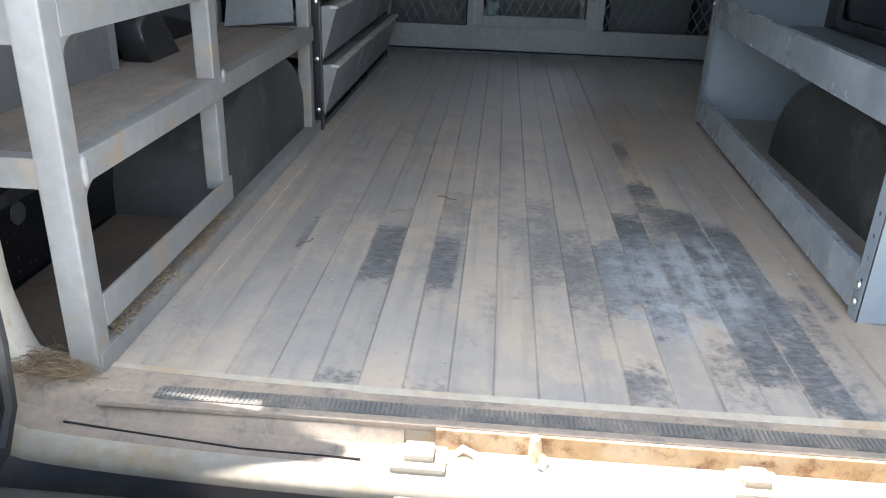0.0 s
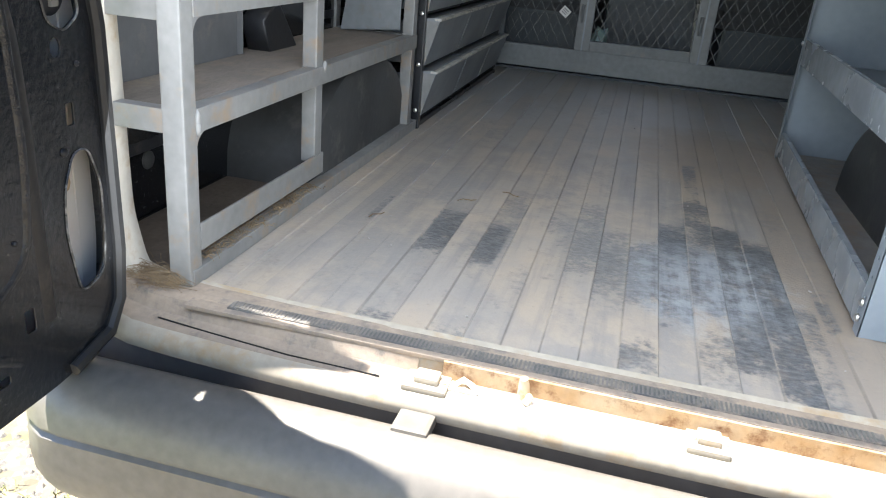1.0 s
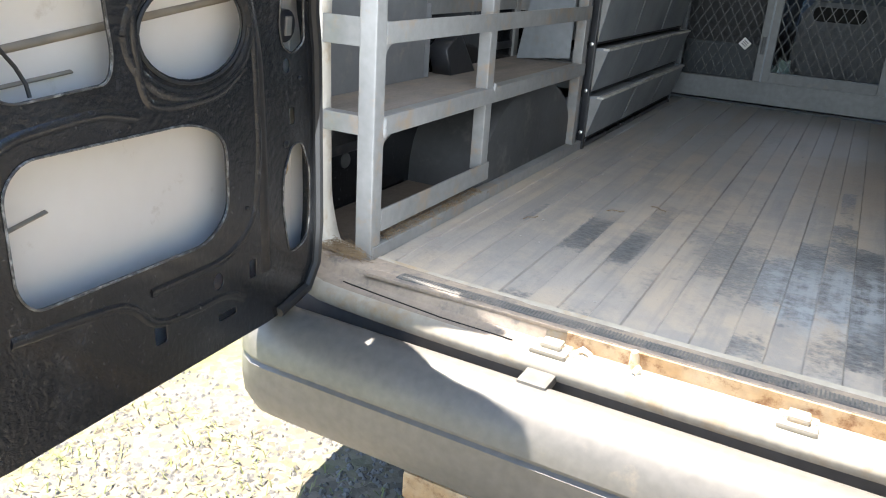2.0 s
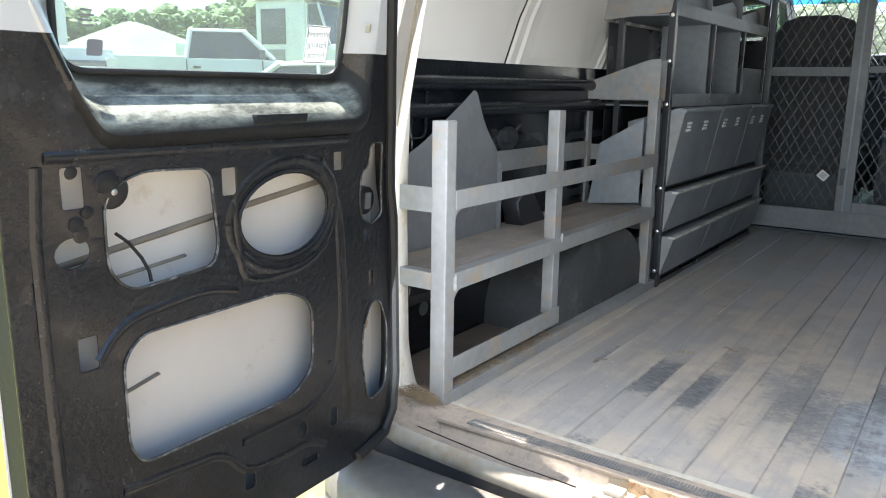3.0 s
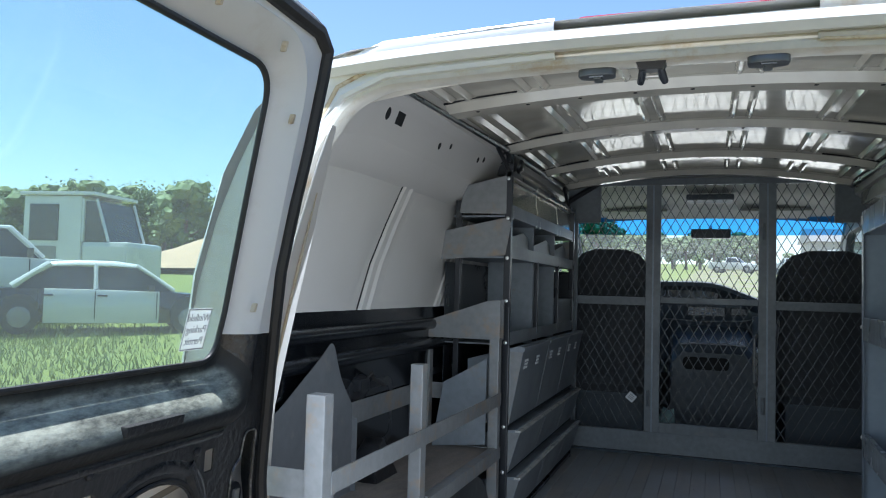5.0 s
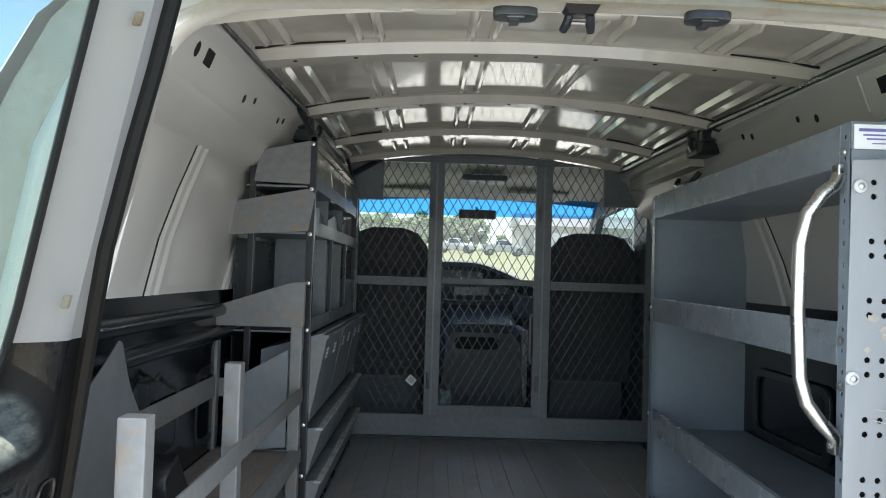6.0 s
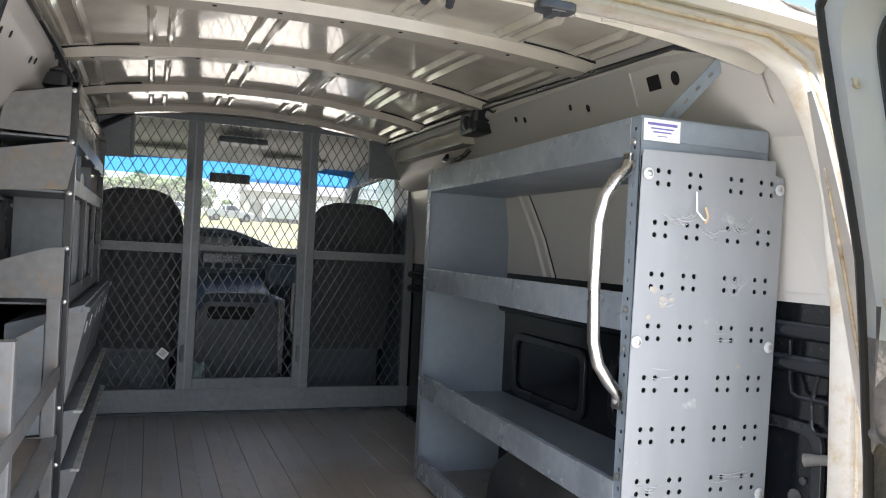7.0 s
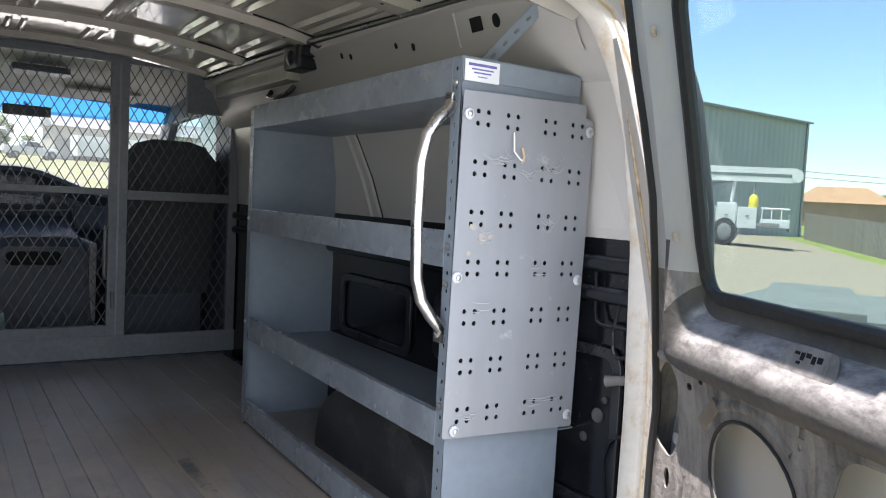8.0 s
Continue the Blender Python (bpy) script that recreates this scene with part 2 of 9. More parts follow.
BROWN_DIRT = surface("brown_dirt_on_black", (0.018, 0.018, 0.019), (0.034, 0.031, 0.028), rough=0.42, grain=70, patch=6, dirt=(0.085, 0.07, 0.058), dirt_amount=0.26, bump=0.25)
ADHESIVE = surface("grey_brown_adhesive", (0.30, 0.255, 0.20), (0.24, 0.205, 0.16), rough=0.8, patch=12, bump=0.3)
SEALER = surface("tan_seam_sealer", (0.52, 0.40, 0.24), (0.62, 0.54, 0.42), rough=0.7, grain=60, patch=18, dirt=(0.30, 0.17, 0.08), dirt_amount=0.3, bump=0.4)
BUMPER = surface("grey_bumper_paint", (0.205, 0.19, 0.17), (0.178, 0.165, 0.148), rough=0.42, metal=0.2, grain=50, patch=3, dirt=(0.30, 0.25, 0.19), dirt_amount=0.12, bump=0.03)
SLOT = surface("dark_grey_gap_seal", (0.10, 0.10, 0.105), (0.13, 0.125, 0.12), rough=0.4, patch=6, bump=0.1)
DECK = surface("dusty_brown_board", (0.25, 0.213, 0.185), (0.18, 0.155, 0.138), rough=0.85, grain=60, patch=5, dirt=(0.27, 0.22, 0.17), dirt_amount=0.35, bump=0.35, stretch=(4, 1, 1))
ARCH = surface("dusty_wheel_housing", (0.055, 0.056, 0.057), (0.036, 0.037, 0.038), rough=0.5, grain=50, patch=3, dirt=(0.11, 0.105, 0.098), dirt_amount=0.28, bump=0.15)
DUSTY_SHELF = surface("dust_covered_steel", (0.30, 0.28, 0.26), (0.20, 0.20, 0.20), rough=0.6, grain=50, patch=6, dirt=(0.27, 0.22, 0.18), dirt_amount=0.4, bump=0.2)
DUST = surface("brown_dust", (0.33, 0.26, 0.20), (0.24, 0.20, 0.165), rough=0.95, grain=90, patch=9, dirt=(0.13, 0.12, 0.115), dirt_amount=0.3, bump=0.35)
STRAW = surface("dry_straw", (0.26, 0.19, 0.11), (0.17, 0.12, 0.075), rough=0.9, patch=30)
PAPER = surface("white_paper", (0.78, 0.78, 0.77), (0.72, 0.72, 0.72), rough=0.7, patch=6, bump=0.02)
INK = surface("dark_blue_ink", (0.16, 0.15, 0.40), rough=0.7, patch=20)
INK_GREY = surface("grey_ink", (0.33, 0.33, 0.35), rough=0.7, patch=20)
# near-black that stands in for the shade in gaps, seams and holes
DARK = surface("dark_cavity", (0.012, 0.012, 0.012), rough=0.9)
GLASS = glass("clear_glass", (0.80, 0.89, 0.90))
GLASS_DOOR = glass("veiled_door_glass", (0.80, 0.90, 0.87), veil=0.04)
GLASS_DARK = surface("dark_car_glass", (0.02, 0.03, 0.035), rough=0.08, patch=2, bump=0.0)
RED = surface("red_lamp_lens", (0.62, 0.10, 0.15), rough=0.2, bump=0.02)


def pale_top(name, base, dust, lo, hi, rough):
    """Paint that turns paler where the sheet faces up, for dust and for painted light."""
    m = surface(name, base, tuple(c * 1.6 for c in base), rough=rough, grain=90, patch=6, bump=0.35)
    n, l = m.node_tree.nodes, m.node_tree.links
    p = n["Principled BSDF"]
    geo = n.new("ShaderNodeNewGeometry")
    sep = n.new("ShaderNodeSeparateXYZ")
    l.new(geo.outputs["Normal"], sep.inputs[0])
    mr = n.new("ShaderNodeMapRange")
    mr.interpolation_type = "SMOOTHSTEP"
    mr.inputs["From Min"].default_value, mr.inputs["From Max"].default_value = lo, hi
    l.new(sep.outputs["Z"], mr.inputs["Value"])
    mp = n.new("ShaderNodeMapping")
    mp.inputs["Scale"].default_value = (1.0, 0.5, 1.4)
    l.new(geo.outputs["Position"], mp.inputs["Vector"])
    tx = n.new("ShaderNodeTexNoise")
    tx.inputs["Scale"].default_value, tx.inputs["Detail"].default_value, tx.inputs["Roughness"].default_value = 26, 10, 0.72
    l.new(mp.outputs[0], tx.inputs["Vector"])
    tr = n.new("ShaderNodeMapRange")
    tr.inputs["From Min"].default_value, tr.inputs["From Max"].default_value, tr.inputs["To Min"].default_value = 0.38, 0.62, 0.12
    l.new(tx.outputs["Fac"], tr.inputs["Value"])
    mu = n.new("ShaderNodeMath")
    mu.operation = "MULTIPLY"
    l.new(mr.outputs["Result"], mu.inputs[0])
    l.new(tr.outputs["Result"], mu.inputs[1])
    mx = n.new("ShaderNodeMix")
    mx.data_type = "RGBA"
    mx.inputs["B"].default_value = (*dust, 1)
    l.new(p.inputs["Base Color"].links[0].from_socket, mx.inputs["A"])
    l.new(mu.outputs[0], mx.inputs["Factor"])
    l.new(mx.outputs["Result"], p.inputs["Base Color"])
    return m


# ---- mesh helpers ----
def part(name, bm, material, parent=None, label="", smooth=False):
    """Links a bmesh (or a ready mesh) as one mesh object, under a thing or a part."""
    if isinstance(bm, bpy.types.Mesh):
        me = bm
        me.name = name
        me.materials.clear()
    else:
        me = bpy.data.meshes.new(name)
        bm.normal_update()
        bm.to_mesh(me)
        bm.free()
    for one in material if isinstance(material, (list, tuple)) else (material,):
        me.materials.append(one)
    if smooth:
        me.shade_smooth()
        me.set_sharp_from_angle(angle=radians(38))
    ob = new(name, me)
    if parent:
        ob.parent = parent
    return tagged(ob, label)


def thing(name, label, category, at=(0, 0, 0), group="", kind=""):
    ob = new(name)
    ob.location = at
    ob.empty_display_size = 0.05
    return tagged(ob, label, category, group, kind)


def box(x0, x1, y0, y1, z0, z1, bevel=0.0, bm=None, m=None):
    """A box with rounded edges, added to bm."""
    one = bmesh.new()
    bmesh.ops.create_cube(one, size=1)
    sx, sy, sz = x1 - x0, y1 - y0, z1 - z0
    for v in one.verts:
        v.co = Vector(((v.co.x + 0.5) * sx + x0, (v.co.y + 0.5) * sy + y0, (v.co.z + 0.5) * sz + z0))
    if bevel:
        bmesh.ops.bevel(one, geom=one.edges[:], offset=min(bevel, 0.45 * min(abs(sx), abs(sy), abs(sz))), segments=2, profile=0.7, affect="EDGES")
    if m is not None:
        bmesh.ops.transform(one, matrix=m, verts=one.verts)
    return one if bm is None else join(bm, one)


def join(bm, other):
    """Adds the faces of other to bm, and frees other."""
    me = bpy.data.meshes.new("tmp")
    other.to_mesh(me)
    other.free()
    bm.from_mesh(me)
    bpy.data.meshes.remove(me)
    return bm


def tube(points, r, sides=10, bm=None, cap=True):
    """A round bar along a run of points."""
    bm = bmesh.new() if bm is None else bm
    pts = [Vector(p) for p in points]
    rings = []
    up = None
    for i, p in enumerate(pts):
        d = (pts[min(i + 1, len(pts) - 1)] - pts[max(i - 1, 0)]).normalized()
        if up is None:
            up = d.orthogonal().normalized()
        up = (up - d * up.dot(d)).normalized()
        side = d.cross(up)
        rr = r[i] if isinstance(r, (list, tuple)) else r
        rings.append([bm.verts.new(p + (up * math.cos(a) + side * math.sin(a)) * rr) for a in (2 * math.pi * k / sides for k in range(sides))])
    for a, b in zip(rings, rings[1:]):
        for k in range(sides):
            bm.faces.new((a[k], a[(k + 1) % sides], b[(k + 1) % sides], b[k]))
    if cap:
        bm.faces.new(rings[0][::-1])
        bm.faces.new(rings[-1])
    return bm


def rounded(points, radius, steps=5):
    """A closed outline whose corners are rounded; radius may be a list."""
    out = []
    n = len(points)
    for i in range(n):
        p, a, b = Vector(points[i]), Vector(points[i - 1]), Vector(points[(i + 1) % n])
        r = radius[i] if isinstance(radius, (list, tuple)) else radius
        r = min(r, 0.48 * (a - p).length, 0.48 * (b - p).length)
        if r < 1e-5:
            out.append((p.x, p.y))
            continue
        pa, pb = p + (a - p).normalized() * r, p + (b - p).normalized() * r
        for k in range(steps + 1):
            s = k / steps
            q = pa * (1 - s) ** 2 + p * 2 * s * (1 - s) + pb * s * s
            out.append((q.x, q.y))
    return out


def circle(x, y, rx, ry=None, n=24):
    ry = ry or rx
    return [(x + rx * math.cos(2 * math.pi * k / n), y + ry * math.sin(2 * math.pi * k / n)) for k in range(n)]


def plate(outline, holes=(), thick=0.004, bevel=0.0, m=None):
    """A sheet cut to an outline with holes, in the xy plane, from z = 0 to -thick, moved by m."""
    cu = bpy.data.curves.new("cut", "CURVE")
    cu.dimensions, cu.fill_mode = "2D", "BOTH"
    cu.extrude = max(0.0, thick / 2 - bevel)
    cu.bevel_depth, cu.bevel_resolution = bevel, 1
    for run in (outline, *holes):
        sp = cu.splines.new("POLY")
        sp.points.add(len(run) - 1)
        for q, (x, y) in zip(sp.points, run):
            q.co = (x, y, 0, 1)
        sp.use_cyclic_u = True
    ob = new("cut", cu)
    me = bpy.data.meshes.new_from_object(ob.evaluated_get(bpy.context.evaluated_depsgraph_get()))
    bpy.data.objects.remove(ob)
    bpy.data.curves.remove(cu)
    bm = bmesh.new()
    bm.from_mesh(me)
    bpy.data.meshes.remove(me)
    bmesh.ops.remove_doubles(bm, verts=bm.verts, dist=1e-5)
    bmesh.ops.translate(bm, verts=bm.verts, vec=(0, 0, -thick / 2))
    if m is not None:
        bmesh.ops.transform(bm, matrix=m, verts=bm.verts)
    return bm


def sheet_along_y(profile, y0, y1, thick, bm=None, steps=1):
    """A folded sheet: a profile of (x, z) drawn out along y, with thickness to its left side."""
    bm = bmesh.new() if bm is None else bm
    pts = [Vector((x, 0, z)) for x, z in profile]
    off = []
    for i, p in enumerate(pts):
        d = (pts[min(i + 1, len(pts) - 1)] - pts[max(i - 1, 0)]).normalized()
        off.append(p + Vector((-d.z, 0, d.x)) * thick)
    ys = [y0 + (y1 - y0) * k / steps for k in range(steps + 1)]
    grid = []
    for run in (pts, off):
        grid.append([[bm.verts.new((p.x, y, p.z)) for p in run] for y in ys])
    n = len(pts)
    for g, flip in ((grid[0], False), (grid[1], True)):
        for j in range(steps):
            for i in range(n - 1):
                f = (g[j][i], g[j][i + 1], g[j + 1][i + 1], g[j + 1][i])
                bm.faces.new(f if flip else f[::-1])
    a, b = grid
    for j in range(steps):
        bm.faces.new((a[j][0], a[j + 1][0], b[j + 1][0], b[j][0]))
        bm.faces.new((b[j][-1], b[j + 1][-1], a[j + 1][-1], a[j][-1]))
    for j in (0, steps):
        for i in range(n - 1):
            f = (a[j][i], b[j][i], b[j][i + 1], a[j][i + 1])
            bm.faces.new(f if j == 0 else f[::-1])
    bmesh.ops.recalc_face_normals(bm, faces=bm.faces)
    return bm


def loft(sections, closed=True, cap=True, bm=None):
    """A skin through rings of points, each ring with the same count."""
    bm = bmesh.new() if bm is None else bm
    rings = [[bm.verts.new(p) for p in s] for s in sections]
    n = len(rings[0])
    for a, b in zip(rings, rings[1:]):
        for k in range(n if closed else n - 1):
            bm.faces.new((a[k], a[(k + 1) % n], b[(k + 1) % n], b[k]))
    if cap and closed:
        bm.faces.new(rings[0][::-1])
        bm.faces.new(rings[-1])
    bmesh.ops.recalc_face_normals(bm, faces=bm.faces)
    return bm


def bolt(x, y, z, axis, r=0.008, h=0.005, bm=None):
    """A domed bolt head that faces along axis."""
    bm = bmesh.new() if bm is None else bm
    d = Vector(axis).normalized()
    p = Vector((x, y, z))
    return tube([p, p + d * h * 0.6, p + d * h], [r, r * 0.92, r * 0.45], 10, bm)


XZ = Matrix(((1, 0, 0, 0), (0, 0, -1, 0), (0, 1, 0, 0), (0, 0, 0, 1)))


def facing_rear(y):
    """Maps plate coordinates (x, z) onto a sheet that faces the rear at y."""
    return Matrix.Translation((0, y, 0)) @ XZ


# ---- the large structure: ground, van floor, walls, roof, rear frame ----
def ground_z(y, x=0.0):
    """The lot rises ahead of the van and falls away beyond its right side."""
    return -0.72 + 0.04 * y - 0.0115 * max(0.0, x)


def ground_material():
    m = surface("gravel_and_grass", (0.33, 0.31, 0.26), (0.22, 0.20, 0.165), rough=0.95, grain=60, patch=1.2, bump=0.8)
    n, l = m.node_tree.nodes, m.node_tree.links
    p = n["Principled BSDF"]
    geo = n.new("ShaderNodeNewGeometry")
    tuft = n.new("ShaderNodeTexNoise")
    tuft.inputs["Scale"].default_value, tuft.inputs["Detail"].default_value = 0.55, 10
    tuft.inputs["Roughness"].default_value = 0.7
    l.new(geo.outputs["Position"], tuft.inputs["Vector"])
    sep = n.new("ShaderNodeSeparateXYZ")
    l.new(geo.outputs["Position"], sep.inputs[0])
    # grass lies to the left of the van, gravel to the right and ahead
    side = n.new("ShaderNodeMapRange")
    side.inputs["From Min"].default_value, side.inputs["From Max"].default_value = -0.5, -3.4
    side.inputs["To Min"].default_value, side.inputs["To Max"].default_value = -0.19, 0.32
    l.new(sep.outputs["X"], side.inputs["Value"])
    ahead = n.new("ShaderNodeMapRange")
    ahead.inputs["From Min"].default_value, ahead.inputs["From Max"].default_value = 8.0, 26.0
    ahead.inputs["To Min"].default_value, ahead.inputs["To Max"].default_value = -0.4, 0.05
    l.new(sep.outputs["Y"], ahead.inputs["Value"])
    mxm = n.new("ShaderNodeMath")
    mxm.operation = "MAXIMUM"
    l.new(side.outputs["Result"], mxm.inputs[0])
    l.new(ahead.outputs["Result"], mxm.inputs[1])
    # grass verge in front of the board fence
    dot = n.new("ShaderNodeVectorMath")
    dot.operation = "DOT_PRODUCT"
    dot.inputs[1].default_value = (-0.67, 0.74, 0)
    l.new(geo.outputs["Position"], dot.inputs[0])
    verge = n.new("ShaderNodeMapRange")
    verge.inputs["From Min"].default_value, verge.inputs["From Max"].default_value = -8.0, -8.8
    verge.inputs["To Min"].default_value, verge.inputs["To Max"].default_value = -0.5, 0.4
    l.new(dot.outputs["Value"], verge.inputs["Value"])
    away = n.new("ShaderNodeMapRange")
    away.inputs["From Min"].default_value, away.inputs["From Max"].default_value = 15.0, 19.0
    away.inputs["To Min"].default_value, away.inputs["To Max"].default_value = -0.5, 0.4
    l.new(sep.outputs["X"], away.inputs["Value"])
    both = n.new("ShaderNodeMath")
    both.operation = "MINIMUM"
    l.new(verge.outputs["Result"], both.inputs[0])
    l.new(away.outputs["Result"], both.inputs[1])
    top = n.new("ShaderNodeMath")
    top.operation = "MAXIMUM"
    l.new(both.outputs[0], top.inputs[0])
    l.new(mxm.outputs[0], top.inputs[1])
    ad = n.new("ShaderNodeMath")
    ad.operation = "ADD"
    l.new(tuft.outputs["Fac"], ad.inputs[0])
    l.new(top.outputs[0], ad.inputs[1])
    rg = n.new("ShaderNodeMapRange")
    rg.inputs["From Min"].default_value, rg.inputs["From Max"].default_value = 0.50, 0.62
    l.new(ad.outputs[0], rg.inputs["Value"])
    gr = n.new("ShaderNodeTexNoise")
    gr.inputs["Scale"].default_value, gr.inputs["Detail"].default_value, gr.inputs["Roughness"].default_value = 2.2, 14, 0.78
    l.new(geo.outputs["Position"], gr.inputs["Vector"])
    gc = n.new("ShaderNodeValToRGB")
    gc.color_ramp.elements[0].color, gc.color_ramp.elements[1].color = (0.068, 0.105, 0.014, 1), (0.205, 0.225, 0.042, 1)
    gc.color_ramp.elements[0].position, gc.color_ramp.elements[1].position = 0.3, 0.7
    l.new(gr.outputs["Fac"], gc.inputs["Fac"])
    st = n.new("ShaderNodeTexVoronoi")
    st.inputs["Scale"].default_value = 45
    l.new(geo.outputs["Position"], st.inputs["Vector"])
    sc = n.new("ShaderNodeValToRGB")
    sc.color_ramp.elements[0].color, sc.color_ramp.elements[1].color = (0.115, 0.094, 0.064, 1), (0.27, 0.224, 0.158, 1)
    l.new(st.outputs["Color"], sc.inputs["Fac"])
    cm = n.new("ShaderNodeMix")
    cm.data_type = "RGBA"
    l.new(rg.outputs["Result"], cm.inputs["Factor"])
    l.new(sc.outputs["Color"], cm.inputs["A"])
    l.new(gc.outputs["Color"], cm.inputs["B"])
    l.new(cm.outputs["Result"], p.inputs["Base Color"])
    return m


bm = bmesh.new()
ring = []
for x in (-400, -60, -15, 0, 15, 60, 400):
    ring.append([bm.verts.new((x, y, ground_z(y, x))) for y in (-400, -60, -15, 0, 15, 60, 400)])
for a, b in zip(ring, ring[1:]):
    for k in range(6):
        bm.faces.new((a[k], b[k], b[k + 1], a[k + 1]))
GROUND = ground_material()
tagged(part("ground", bm, GROUND), "sunlit lot of pale gravel with tufts of grass", "ground", kind="structure")
# standing grass between the parked cars
rb = random.Random(77)
verts, faces = [], []
for k in range(15000):
    far = rb.uniform(0, 1) ** 0.8
    x, y = -4.6 - 11.0 * far + rb.uniform(-2, 2), 1.2 + 9.5 * far + rb.uniform(-4.5, 4.5)
    z, hgt, a = ground_z(y, x), rb.uniform(0.05, 0.17), rb.uniform(0, 6.283)
    wx, wy, bx, by = 0.012 * math.cos(a), 0.012 * math.sin(a), rb.gauss(0, 0.05), rb.gauss(0, 0.05)
    b = len(verts)
    verts += [(x - wx, y - wy, z - 0.01), (x + wx, y + wy, z - 0.01), (x + bx, y + by, z + hgt)]
    faces.append((b, b + 1, b + 2))
me = bpy.data.meshes.new("grass")
me.from_pydata(verts, [], faces)
BLADE = surface("lime_grass_blades", (0.13, 0.19, 0.03), (0.22, 0.25, 0.05), rough=0.6, grain=2, patch=0.6, bump=0.0)
tagged(part("grass", me, BLADE), "uneven lime green grass between the parked cars", "grass", kind="stuff")
# loose stones and dry blades behind the bumper
rg = random.Random(41)
verts, faces = [], []
for k in range(5200):
    x, y = rg.uniform(-1.75, 0.9), rg.uniform(-1.0, 0.25)
    r, h, a = rg.uniform(0.005, 0.014), rg.uniform(0.004, 0.010), rg.uniform(0, 6.28)
    b = len(verts)
    z = ground_z(y, x)
    for j in range(5):
        q = a + 1.257 * j
        verts.append((x + r * rg.uniform(0.7, 1.3) * math.cos(q), y + r * rg.uniform(0.7, 1.3) * math.sin(q), z - 0.001))
    verts.append((x + rg.uniform(-0.3, 0.3) * r, y + rg.uniform(-0.3, 0.3) * r, z + h))
    faces += [(b + j, b + (j + 1) % 5, b + 5) for j in range(5)]
me = bpy.data.meshes.new("gravel")
me.from_pydata(verts, [], faces)
tagged(part("gravel", me, surface("loose_grey_stones", (0.22, 0.205, 0.18), (0.13, 0.122, 0.11), rough=0.9, grain=60, patch=45, dirt=(0.12, 0.115, 0.11), dirt_amount=0.35, bump=0.2)), "loose pale grey gravel stones on the lot", "gravel", kind="stuff")
verts, faces = [], []
for k in range(2600):
    x, y = rg.uniform(-1.75, -0.45), rg.uniform(-1.0, 0.1)
    if noise.noise(Vector((x * 3.1, y * 3.1, 7.0))) < -0.05:
        continue
    a, s, w = rg.uniform(0, 6.28), rg.uniform(0.012, 0.04), rg.uniform(0.001, 0.0022)
    z, b, lift = ground_z(y, x), len(verts), rg.uniform(0.004, 0.022)
    ca, sa = math.cos(a), math.sin(a)
    verts += [(x - sa * w, y + ca * w, z), (x + sa * w, y - ca * w, z), (x + ca * s * 0.6 + sa * w, y + sa * s * 0.6 - ca * w, z + lift), (x + ca * s * 0.6 - sa * w, y + sa * s * 0.6 + ca * w, z + lift), (x + ca * s, y + sa * s, z + lift * 0.8)]
    faces += [(b, b + 1, b + 2, b + 3), (b + 3, b + 2, b + 4)]
me = bpy.data.meshes.new("dry_grass")
me.from_pydata(verts, [], faces)
tagged(part("dry_grass", me, surface("dry_grass_blades", (0.15, 0.19, 0.05), (0.28, 0.26, 0.13), rough=0.8, patch=9)), "sparse dry yellow-green grass among the gravel", "grass", kind="stuff")


RIB = 0.0615


